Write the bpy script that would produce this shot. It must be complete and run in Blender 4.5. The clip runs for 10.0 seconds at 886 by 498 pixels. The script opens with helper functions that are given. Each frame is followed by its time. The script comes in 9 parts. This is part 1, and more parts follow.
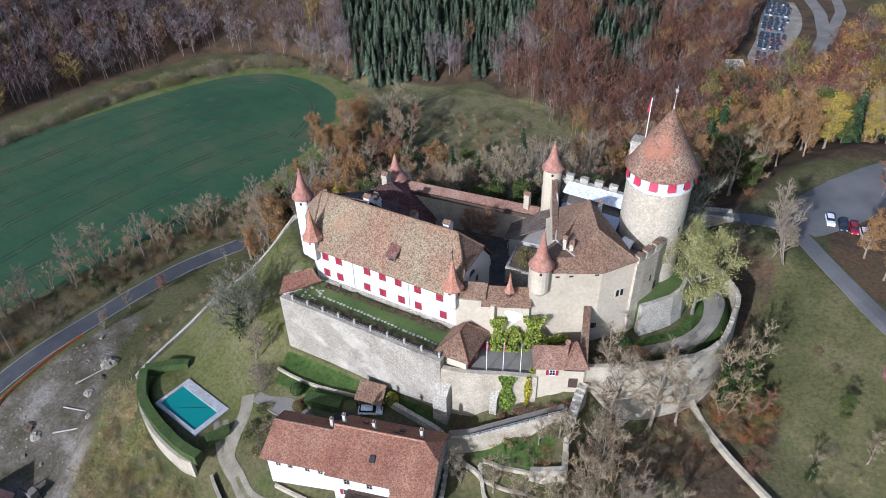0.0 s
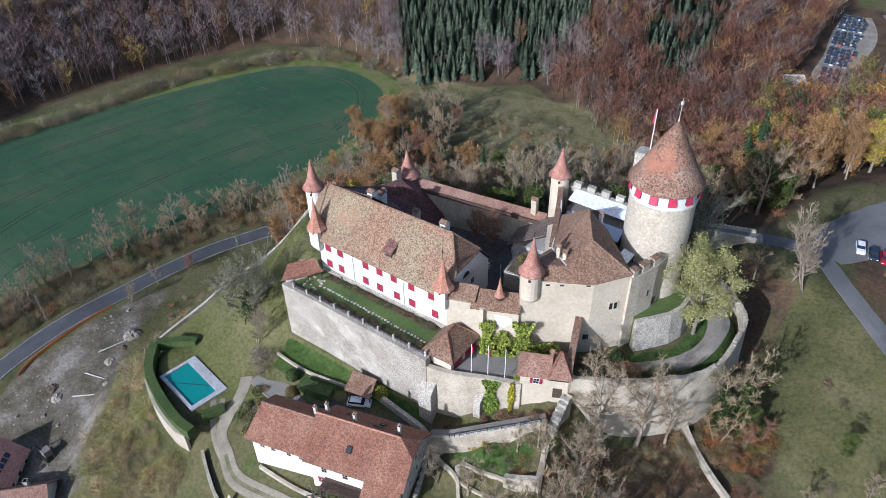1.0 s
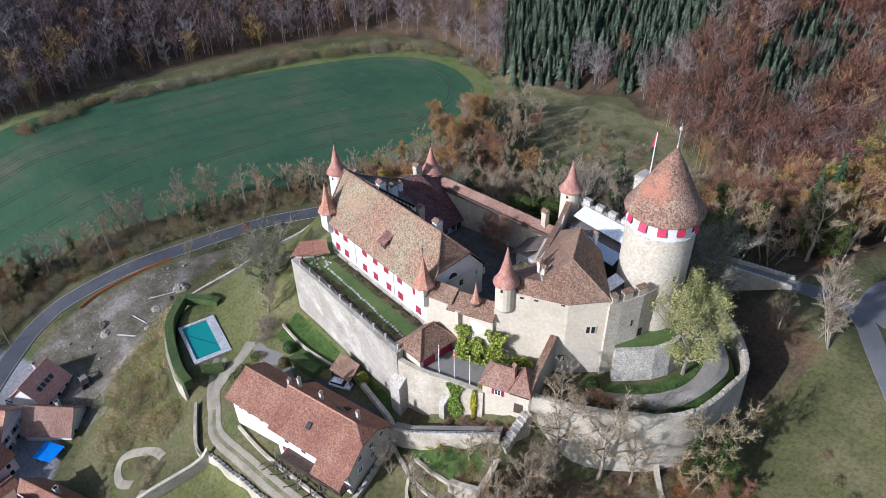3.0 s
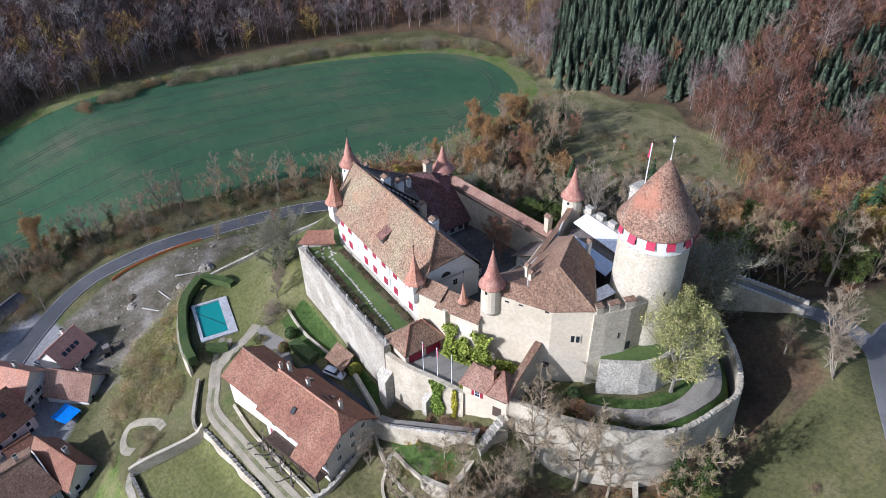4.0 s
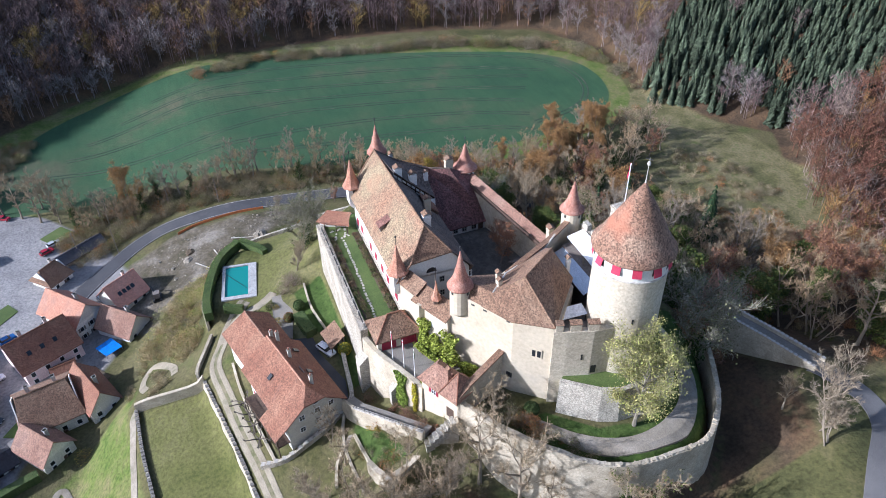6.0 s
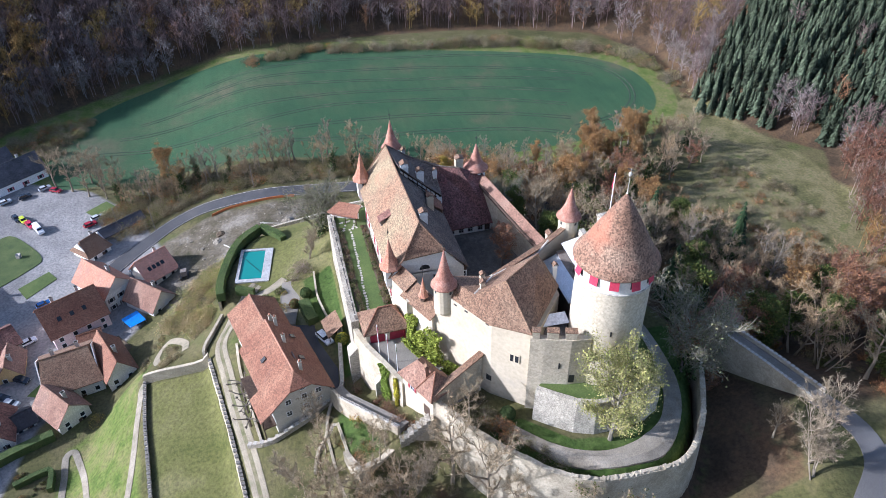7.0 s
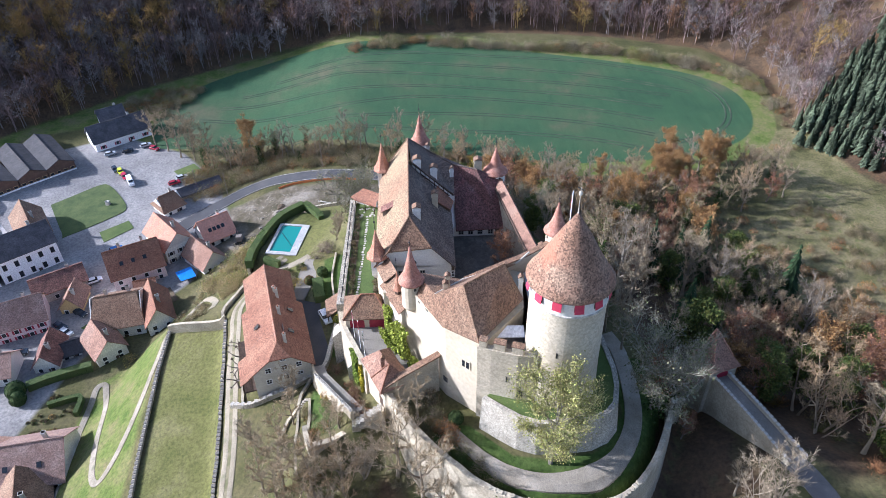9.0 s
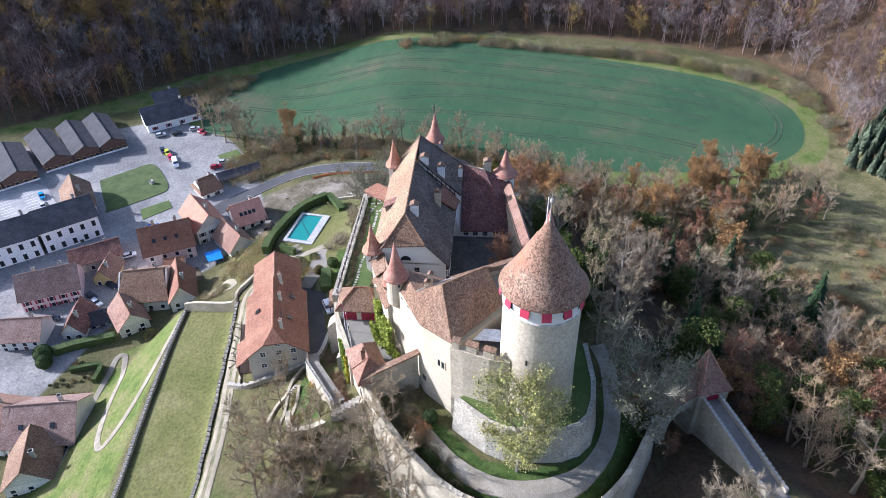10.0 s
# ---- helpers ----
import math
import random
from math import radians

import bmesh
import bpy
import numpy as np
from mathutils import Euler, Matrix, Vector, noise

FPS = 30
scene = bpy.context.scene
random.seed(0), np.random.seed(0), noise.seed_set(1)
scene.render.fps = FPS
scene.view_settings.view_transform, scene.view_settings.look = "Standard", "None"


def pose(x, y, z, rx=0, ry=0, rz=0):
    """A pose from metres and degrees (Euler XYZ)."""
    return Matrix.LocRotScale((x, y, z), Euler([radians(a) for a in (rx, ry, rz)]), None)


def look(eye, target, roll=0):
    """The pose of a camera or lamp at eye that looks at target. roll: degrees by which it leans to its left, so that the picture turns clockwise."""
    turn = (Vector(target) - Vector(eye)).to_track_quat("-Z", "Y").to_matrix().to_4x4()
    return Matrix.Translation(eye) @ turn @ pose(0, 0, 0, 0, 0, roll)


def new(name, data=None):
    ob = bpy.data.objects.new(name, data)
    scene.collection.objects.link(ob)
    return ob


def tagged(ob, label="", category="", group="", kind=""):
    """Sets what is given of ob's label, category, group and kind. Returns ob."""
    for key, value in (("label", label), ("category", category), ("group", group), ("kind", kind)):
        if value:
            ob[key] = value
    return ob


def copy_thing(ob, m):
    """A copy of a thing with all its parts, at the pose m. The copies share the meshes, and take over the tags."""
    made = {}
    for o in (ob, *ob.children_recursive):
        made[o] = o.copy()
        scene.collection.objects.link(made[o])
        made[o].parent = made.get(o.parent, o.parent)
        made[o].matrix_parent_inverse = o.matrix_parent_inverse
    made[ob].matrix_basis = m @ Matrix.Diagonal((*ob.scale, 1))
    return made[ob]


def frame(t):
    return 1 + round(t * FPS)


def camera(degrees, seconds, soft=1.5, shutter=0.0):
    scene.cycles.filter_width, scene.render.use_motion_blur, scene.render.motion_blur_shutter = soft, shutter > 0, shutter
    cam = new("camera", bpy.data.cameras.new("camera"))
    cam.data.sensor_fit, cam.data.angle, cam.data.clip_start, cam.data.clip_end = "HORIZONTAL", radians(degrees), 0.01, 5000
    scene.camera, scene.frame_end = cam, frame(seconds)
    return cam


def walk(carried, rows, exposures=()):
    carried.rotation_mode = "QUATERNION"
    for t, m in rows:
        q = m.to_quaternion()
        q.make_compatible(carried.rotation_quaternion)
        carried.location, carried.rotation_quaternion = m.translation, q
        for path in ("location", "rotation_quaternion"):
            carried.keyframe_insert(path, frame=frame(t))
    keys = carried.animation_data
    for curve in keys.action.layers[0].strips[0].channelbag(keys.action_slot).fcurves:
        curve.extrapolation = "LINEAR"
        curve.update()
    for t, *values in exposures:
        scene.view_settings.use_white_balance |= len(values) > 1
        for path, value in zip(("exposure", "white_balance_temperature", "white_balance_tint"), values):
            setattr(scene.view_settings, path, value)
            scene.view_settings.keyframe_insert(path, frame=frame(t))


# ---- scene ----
cam = camera(64.2, 10.0, 0.7)
METRES, EYE, TILT, LEAN, TURN = 125.0, 126.0, -38.0, 0.9, 28.8
ROWS = [
    (0.0, 0.0, 0.0, 0.0, 0.0, 0.0, -0.0),
    (0.5, 0.0498, 0.0, 0.0009, 2.64, -0.06, -2.03),
    (1.0, 0.0995, 0.0022, 0.0039, 5.33, -0.24, -4.12),
    (1.5, 0.1493, 0.0071, 0.0084, 8.02, -0.54, -6.17),
    (2.0, 0.1981, 0.0138, 0.0145, 10.69, -0.9, -8.19),
    (2.5, 0.2467, 0.023, 0.0226, 13.39, -1.31, -10.19),
    (4.0, 0.3838, 0.0604, 0.0568, 21.48, -3.35, -15.84),
    (4.5, 0.4288, 0.0775, 0.0713, 24.33, -4.24, -17.67),
    (5.0, 0.472, 0.0965, 0.0874, 27.23, -5.22, -19.48),
    (5.5, 0.5137, 0.1177, 0.105, 30.17, -6.33, -21.24),
    (7.0, 0.6289, 0.1918, 0.1668, 39.49, -10.34, -26.1),
    (7.5, 0.6637, 0.2202, 0.1898, 42.73, -11.84, -27.57),
    (8.0, 0.6965, 0.2504, 0.214, 46.09, -13.47, -28.98),
    (8.5, 0.7265, 0.2822, 0.2397, 49.52, -15.2, -30.3),
    (9.0, 0.7543, 0.3152, 0.2661, 53.06, -17.07, -31.52),
    (9.5, 0.7794, 0.3496, 0.2932, 56.69, -19.02, -32.64),
    (10.0, 0.802, 0.3853, 0.3211, 60.41, -21.12, -33.65),
]
walk(cam, [(t, pose(18.37, -110.41, EYE, TILT, LEAN, TURN) @ pose(METRES * x, METRES * y, METRES * z, 90 + pitch, roll, yaw)) for t, x, y, z, yaw, pitch, roll in ROWS], [(0.0, 0.50, 5300, 14), (5.0, 0.90, 5380, 15.5), (10.0, 1.40, 5480, 16.5)])

# ---- light ----
SUN_AZ, SUN_EL = radians(-97.0), radians(24.5)  # the sun stands over the long white front
sun_way = Vector((math.cos(SUN_AZ) * math.cos(SUN_EL), math.sin(SUN_AZ) * math.cos(SUN_EL), math.sin(SUN_EL)))
sun_data = bpy.data.lights.new("sun", "SUN")
sun_data.energy, sun_data.angle, sun_data.color = 3.5, radians(0.7), (1.0, 0.965, 0.925)
sun = new("sun", sun_data)
sun.matrix_basis = look(sun_way * 400, (0, 0, 0))
world = bpy.data.worlds.new("sky")
scene.world = world
world.use_nodes = True
sky = world.node_tree.nodes.new("ShaderNodeTexSky")
sky.sky_type, sky.sun_disc = "NISHITA", False
sky.sun_elevation, sky.sun_rotation = SUN_EL, math.pi / 2 - SUN_AZ
sky.dust_density = 2.0
world.node_tree.links.new(sky.outputs[0], world.node_tree.nodes["Background"].inputs[0])
world.node_tree.nodes["Background"].inputs[1].default_value = 0.097

# ---- builders ----
rng = random.Random(7)
nrg = np.random.default_rng(7)


def chain(o):
    m = o.matrix_basis.copy()
    while o.parent:
        o = o.parent
        m = o.matrix_basis @ m
    return m


def part(name, bm, mat, parent=None, label="", local=False, smooth=False, turn=True):
    """Links a bmesh as one mesh object under a thing or a part. Unless local, it is drawn in world metres."""
    if parent is not None and not local:
        bm.transform(chain(parent).inverted())
    if turn:
        bmesh.ops.recalc_face_normals(bm, faces=bm.faces)
    me = bpy.data.meshes.new(name)
    bm.to_mesh(me)
    bm.free()
    if smooth:
        me.shade_smooth()
    for m in mat if isinstance(mat, (list, tuple)) else [mat]:
        me.materials.append(m)
    ob = new(name, me)
    if parent is not None:
        ob.parent = parent
    return tagged(ob, label)


def again(ob, parent, m=None):
    """The same mesh once more, as a part of its own."""
    o = new(ob.name.split(".")[0], ob.data)
    o.parent = parent
    if m is not None:
        o.matrix_basis = m
    if "label" in ob:
        o["label"] = ob["label"]
    return o


def thing(name, m, label, category, group="", kind=""):
    e = new(name)
    e.matrix_basis = m if isinstance(m, Matrix) else Matrix.Translation(m)
    return tagged(e, label, category, group, kind)


def box(bm, x0, x1, y0, y1, z0, z1, m=None):
    v = [bm.verts.new((x, y, z)) for z in (z0, z1) for x, y in ((x0, y0), (x1, y0), (x1, y1), (x0, y1))]
    for f in ((0, 3, 2, 1), (4, 5, 6, 7), (0, 1, 5, 4), (1, 2, 6, 5), (2, 3, 7, 6), (3, 0, 4, 7)):
        bm.faces.new([v[i] for i in f])
    if m is not None:
        bmesh.ops.transform(bm, matrix=m, verts=v)
    return bm


def boxm(x0, x1, y0, y1, z0, z1, m=None):
    return box(bmesh.new(), x0, x1, y0, y1, z0, z1, m)


def prism(bm, pts, z0, z1):
    """A block on a plan; z0 and z1 are numbers or lists, a number a corner."""
    n = len(pts)
    z0 = z0 if isinstance(z0, (list, tuple)) else [z0] * n
    z1 = z1 if isinstance(z1, (list, tuple)) else [z1] * n
    a = [bm.verts.new((p[0], p[1], z)) for p, z in zip(pts, z0)]
    b = [bm.verts.new((p[0], p[1], z)) for p, z in zip(pts, z1)]
    bm.faces.new(a[::-1])
    bm.faces.new(b)
    for i in range(n):
        bm.faces.new((a[i], a[(i + 1) % n], b[(i + 1) % n], b[i]))
    return bm


def offset_line(pts, d):
    out = []
    for i, p in enumerate(pts):
        a, b = pts[max(i - 1, 0)], pts[min(i + 1, len(pts) - 1)]
        t = Vector((b[0] - a[0], b[1] - a[1])).normalized()
        out.append((p[0] - t.y * d, p[1] + t.x * d))
    return out


def strip(bm, pts, wide, z0, z1, batter=0.0):
    """A wall along a line of points; z0 and z1 are numbers or lists. batter: how much further its left foot stands out."""
    n = len(pts)
    z0 = z0 if isinstance(z0, (list, tuple)) else [z0] * n
    z1 = z1 if isinstance(z1, (list, tuple)) else [z1] * n
    lt, rt, lf = offset_line(pts, wide / 2), offset_line(pts, -wide / 2), offset_line(pts, wide / 2 + batter)
    rows = []
    for i in range(n):
        rows.append([bm.verts.new((*lf[i], z0[i])), bm.verts.new((*rt[i], z0[i])), bm.verts.new((*rt[i], z1[i])), bm.verts.new((*lt[i], z1[i]))])
    for a, b in zip(rows, rows[1:]):
        for k in range(4):
            bm.faces.new((a[k], a[(k + 1) % 4], b[(k + 1) % 4], b[k]))
    bm.faces.new(rows[0])
    bm.faces.new(rows[-1][::-1])
    return bm


def lathe(bm, c, prof, seg=20, a0=0.0, a1=2 * math.pi, jitter=0.0):
    """A turned body round the upright through c; prof: radius and height, from below."""
    full = a1 - a0 > 6.28
    rings = []
    for r, z in prof:
        if r < 1e-4:
            rings.append([bm.verts.new((c[0], c[1], z))])
        else:
            k = seg if full else seg + 1
            rings.append([bm.verts.new((c[0] + r * math.cos(a0 + (a1 - a0) * i / seg), c[1] + r * math.sin(a0 + (a1 - a0) * i / seg), z)) for i in range(k)])
    for a, b in zip(rings, rings[1:]):
        n = max(len(a), len(b))
        for i in range(n if full else n - 1):
            j = (i + 1) % n
            if len(a) == 1 and len(b) == 1:
                continue
            if len(a) == 1:
                bm.faces.new((a[0], b[j], b[i]))
            elif len(b) == 1:
                bm.faces.new((a[i], a[j], b[0]))
            else:
                bm.faces.new((a[i], a[j], b[j], b[i]))
    if full:
        for ring, flip in ((rings[0], True), (rings[-1], False)):
            if len(ring) > 1:
                bm.faces.new(ring[::-1] if flip else ring)
    return bm


def slab(bm, faces, thick=0.22):
    """Roof planes, each a list of corners, with a soffit thick metres below."""
    key = {}

    def vert(p, dz):
        k = (round(p[0], 3), round(p[1], 3), round(p[2] + dz, 3))
        if k not in key:
            key[k] = bm.verts.new(k)
        return key[k]
    edges = {}
    for f in faces:
        bm.faces.new([vert(p, 0) for p in f])
        bm.faces.new([vert(p, -thick) for p in f][::-1])
        for a, b in zip(f, list(f[1:]) + [f[0]]):
            ka, kb = tuple(round(q, 3) for q in a), tuple(round(q, 3) for q in b)
            e = (ka, kb) if ka < kb else (kb, ka)
            edges[e] = edges.get(e, 0) + 1
    for (a, b), k in edges.items():
        if k == 1:
            bm.faces.new((vert(a, 0), vert(b, 0), vert(b, -thick), vert(a, -thick)))
    return bm


def ridge_caps(bm, pts, r=0.17):
    """A run of overlapping ridge tiles along a line, as one stepped half-round band."""
    rings = []
    for a, b in zip(pts, pts[1:]):
        a, b = Vector(a), Vector(b)
        t = (b - a).normalized()
        side = t.cross((0, 0, 1)).normalized()
        up = side.cross(t)
        n = max(1, int((b - a).length / 0.45))
        for k in range(n):
            for f, q in ((k / n, 1.12), ((k + 0.93) / n, 0.9)):
                c = a.lerp(b, f)
                rings.append([bm.verts.new(c + side * r * q * math.cos(w) + up * (r * q * math.sin(w) + 0.02)) for w in (-0.5, 0.5, 1.2, 1.94, 2.64, 3.64)])
    for u, v in zip(rings, rings[1:]):
        for i in range(6):
            bm.faces.new((u[i], u[(i + 1) % 6], v[(i + 1) % 6], v[i]))
    bm.faces.new(rings[0])
    bm.faces.new(rings[-1][::-1])
    return bm


def inside(x, y, poly):
    """Whether each place of the arrays x, y lies in a plan."""
    r = np.zeros(np.shape(x), bool)
    for (ax, ay), (bx, by) in zip(poly, poly[1:] + poly[:1]):
        if ay != by:
            r ^= ((ay > y) != (by > y)) & (x < (bx - ax) * (y - ay) / (by - ay) + ax)
    return r


def edge_distance(x, y, line, closed=True):
    d = np.full(np.shape(x), 1e9)
    for (ax, ay), (bx, by) in zip(line, line[1:] + (line[:1] if closed else [])):
        ux, uy = bx - ax, by - ay
        k = np.clip(((x - ax) * ux + (y - ay) * uy) / (ux * ux + uy * uy + 1e-9), 0, 1)
        d = np.minimum(d, np.hypot(x - ax - k * ux, y - ay - k * uy))
    return d


def step(a, b, v):
    k = np.clip((v - a) / (b - a), 0, 1)
    return k * k * (3 - 2 * k)


def smooth_line(pts, n=6):
    """A rounded line through the points."""
    out = []
    p = [pts[0]] + list(pts) + [pts[-1]]
    for i in range(1, len(p) - 2):
        a, b, c, d = (np.array(q, float) for q in p[i - 1:i + 3])
        for k in range(n):
            t = k / n
            out.append(tuple(0.5 * (2 * b + (c - a) * t + (2 * a - 5 * b + 4 * c - d) * t * t + (3 * b - a - 3 * c + d) * t ** 3)))
    return out + [tuple(float(v) for v in pts[-1])]


# ---- materials ----
def material(name, colours, scale=1.0, rough=0.85, bump=0.3, fine=12.0, cells=0.0, cell_mix=0.5, metal=0.0, vary=0.0, stain=None, coord="Object", bump_size=0.03, joints=None, grain_mix=0.8):
    """A surface with blotches (colours, from noise at scale), fine grain and, where cells is set, small patches of their own tone."""
    m = bpy.data.materials.new(name)
    m.use_nodes = True
    nt = m.node_tree
    N, L = nt.nodes, nt.links
    b = N["Principled BSDF"]
    b.inputs["Roughness"].default_value, b.inputs["Metallic"].default_value = rough, metal
    tc = N.new("ShaderNodeTexCoord").outputs[coord]
    big = N.new("ShaderNodeTexNoise")
    big.inputs["Scale"].default_value, big.inputs["Detail"].default_value, big.inputs["Roughness"].default_value = scale, 5, 0.6
    L.new(tc, big.inputs["Vector"])
    ramp = N.new("ShaderNodeValToRGB")
    els = ramp.color_ramp.elements
    while len(els) < len(colours):
        els.new(0.5)
    for i, c in enumerate(colours):
        els[i].position = 0.34 + 0.34 * i / max(1, len(colours) - 1)
        els[i].color = (*c, 1)
    L.new(big.outputs["Fac"], ramp.inputs["Fac"])
    col = ramp.outputs["Color"]

    def mixer(kind, fac, a, bb):
        x = N.new("ShaderNodeMix")
        x.data_type, x.blend_type = "RGBA", kind
        if isinstance(fac, float):
            x.inputs["Factor"].default_value = fac
        else:
            L.new(fac, x.inputs["Factor"])
        L.new(a, x.inputs["A"])
        if isinstance(bb, tuple):
            x.inputs["B"].default_value = (*bb, 1)
        else:
            L.new(bb, x.inputs["B"])
        return x.outputs["Result"]
    grain = N.new("ShaderNodeTexNoise")
    grain.inputs["Scale"].default_value, grain.inputs["Detail"].default_value = fine, 4
    L.new(tc, grain.inputs["Vector"])
    gr = N.new("ShaderNodeMapRange")
    gr.inputs["From Min"].default_value, gr.inputs["From Max"].default_value = 0.3, 0.7
    gr.inputs["To Min"].default_value, gr.inputs["To Max"].default_value = 0.72, 1.28
    L.new(grain.outputs["Fac"], gr.inputs["Value"])
    col = mixer("MULTIPLY", float(grain_mix), col, gr.outputs["Result"])
    height = grain.outputs["Fac"]
    if cells:
        vo = N.new("ShaderNodeTexVoronoi")
        vo.inputs["Scale"].default_value = cells
        L.new(tc, vo.inputs["Vector"])
        bw = N.new("ShaderNodeSeparateColor")
        L.new(vo.outputs["Color"], bw.inputs["Color"])
        mr = N.new("ShaderNodeMapRange")
        mr.inputs["To Min"].default_value, mr.inputs["To Max"].default_value = 1 - cell_mix, 1 + cell_mix
        L.new(bw.outputs[0], mr.inputs["Value"])
        col = mixer("MULTIPLY", 1.0, col, mr.outputs["Result"])
        height = vo.outputs["Distance"]
    if joints:
        mp = N.new("ShaderNodeMapping")
        mp.inputs["Scale"].default_value = (joints[0], joints[0], joints[0] * 1.7)
        L.new(tc, mp.inputs["Vector"])
        ed = N.new("ShaderNodeTexVoronoi")
        ed.feature = "DISTANCE_TO_EDGE"
        ed.inputs["Scale"].default_value = 1.0
        L.new(mp.outputs["Vector"], ed.inputs["Vector"])
        em = N.new("ShaderNodeMapRange")
        em.inputs["From Min"].default_value, em.inputs["From Max"].default_value = 0.02, 0.14
        em.inputs["To Min"].default_value, em.inputs["To Max"].default_value = joints[1], 1.0
        L.new(ed.outputs["Distance"], em.inputs["Value"])
        col = mixer("MULTIPLY", 1.0, col, em.outputs["Result"])
        height = ed.outputs["Distance"]
    if stain:
        sn = N.new("ShaderNodeTexNoise")
        sn.inputs["Scale"].default_value, sn.inputs["Detail"].default_value = stain[1], 6
        L.new(tc, sn.inputs["Vector"])
        sm = N.new("ShaderNodeMapRange")
        sm.inputs["From Min"].default_value, sm.inputs["From Max"].default_value = stain[2], stain[2] + 0.16
        L.new(sn.outputs["Fac"], sm.inputs["Value"])
        col = mixer("MIX", sm.outputs["Result"], col, stain[0])
    if vary:
        oi = N.new("ShaderNodeObjectInfo")
        mr = N.new("ShaderNodeMapRange")
        mr.inputs["To Min"].default_value, mr.inputs["To Max"].default_value = 1 - vary, 1 + vary
        L.new(oi.outputs["Random"], mr.inputs["Value"])
        col = mixer("MULTIPLY", 1.0, col, mr.outputs["Result"])
    L.new(col, b.inputs["Base Color"])
    if bump:
        bp = N.new("ShaderNodeBump")
        bp.inputs["Strength"].default_value, bp.inputs["Distance"].default_value = bump, bump_size
        L.new(height, bp.inputs["Height"])
        L.new(bp.outputs["Normal"], b.inputs["Normal"])
    return m


def tinted(name, rough=0.9, spread=0.25, scale=1.5):
    """Plants: each one's own tone is kept in the mesh, leaf by leaf variation comes on top."""
    m = bpy.data.materials.new(name)
    m.use_nodes = True
    N, L = m.node_tree.nodes, m.node_tree.links
    b = N["Principled BSDF"]
    b.inputs["Roughness"].default_value = rough
    b.inputs["Specular IOR Level"].default_value = 0.15
    at = N.new("ShaderNodeAttribute")
    at.attribute_name = "tint"
    geo = N.new("ShaderNodeNewGeometry")
    mr = N.new("ShaderNodeMapRange")
    mr.inputs["To Min"].default_value, mr.inputs["To Max"].default_value = 1 - spread, 1 + spread
    L.new(geo.outputs["Random Per Island"], mr.inputs["Value"])
    x = N.new("ShaderNodeMix")
    x.data_type, x.blend_type = "RGBA", "MULTIPLY"
    x.inputs["Factor"].default_value = 1.0
    L.new(at.outputs["Color"], x.inputs["A"])
    L.new(mr.outputs["Result"], x.inputs["B"])
    L.new(x.outputs["Result"], b.inputs["Base Color"])
    return m


tile_old = material("weathered roof tile", [(0.245, 0.135, 0.08), (0.235, 0.155, 0.095), (0.245, 0.185, 0.11), (0.29, 0.23, 0.14)], 0.10, 0.9, 0.5, 9.0, 5.2, 0.5, stain=((0.31, 0.16, 0.095), 0.11, 0.57))
tile_brown = material("brown roof tile", [(0.155, 0.0867, 0.0524), (0.196, 0.116, 0.071), (0.231, 0.149, 0.0949)], 0.18, 0.9, 0.5, 9.0, 5.2, 0.48, stain=((0.16, 0.10, 0.075), 0.2, 0.62))
tile_red = material("red roof tile", [(0.183, 0.0753, 0.0436), (0.224, 0.104, 0.0618), (0.261, 0.137, 0.0832)], 0.16, 0.88, 0.5, 9.0, 5.2, 0.42, stain=((0.165, 0.09, 0.065), 0.2, 0.60))
tile_rust = material("rusty roof tile", [(0.198, 0.104, 0.0698), (0.253, 0.142, 0.0977), (0.294, 0.19, 0.135)], 0.2, 0.88, 0.5, 9.0, 5.2, 0.42, stain=((0.17, 0.09, 0.07), 0.2, 0.60))
tile_orange = material("orange roof tile", [(0.36, 0.16, 0.10), (0.42, 0.205, 0.13), (0.36, 0.20, 0.14)], 0.25, 0.85, 0.4, 4.0, 4.2, 0.25, stain=((0.30, 0.17, 0.125), 0.3, 0.58))
tile_dark = material("dark roof tile", [(0.10, 0.05, 0.04), (0.17, 0.08, 0.06), (0.22, 0.12, 0.09)], 0.4, 0.9, 0.3, 4.0, 4.2, 0.45)
# brown roof tile with the court side's shade put into its colour
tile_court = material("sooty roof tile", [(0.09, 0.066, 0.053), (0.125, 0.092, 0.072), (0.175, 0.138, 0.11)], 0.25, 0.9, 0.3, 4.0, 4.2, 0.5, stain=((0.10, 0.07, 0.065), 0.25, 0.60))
tile_wine = material("wine red roof tile", [(0.10, 0.05, 0.045), (0.145, 0.066, 0.058), (0.19, 0.105, 0.092)], 0.3, 0.9, 0.3, 4.0, 4.2, 0.5, stain=((0.30, 0.09, 0.08), 0.25, 0.62))
tile_slate = material("grey roofing", [(0.045, 0.043, 0.048), (0.07, 0.065, 0.07), (0.095, 0.09, 0.095)], 0.3, 0.7, 0.3, 3.0, 3.0, 0.2)
tile_keep = material("keep roof tile", [(0.179, 0.101, 0.0624), (0.227, 0.13, 0.084), (0.283, 0.189, 0.128)], 0.2, 0.9, 0.5, 9.0, 5.0, 0.55, stain=((0.36, 0.145, 0.085), 0.16, 0.52))
tile_spire = material("spire tile", [(0.28, 0.12, 0.08), (0.36, 0.17, 0.12), (0.42, 0.23, 0.17)], 0.9, 0.85, 0.4, 5.0, 6.0, 0.2)
village_wall = material("village render", [(0.645, 0.597, 0.53), (0.728, 0.69, 0.622), (0.78, 0.752, 0.704)], 0.2, 0.9, 0.2, 3.0, vary=0.12)
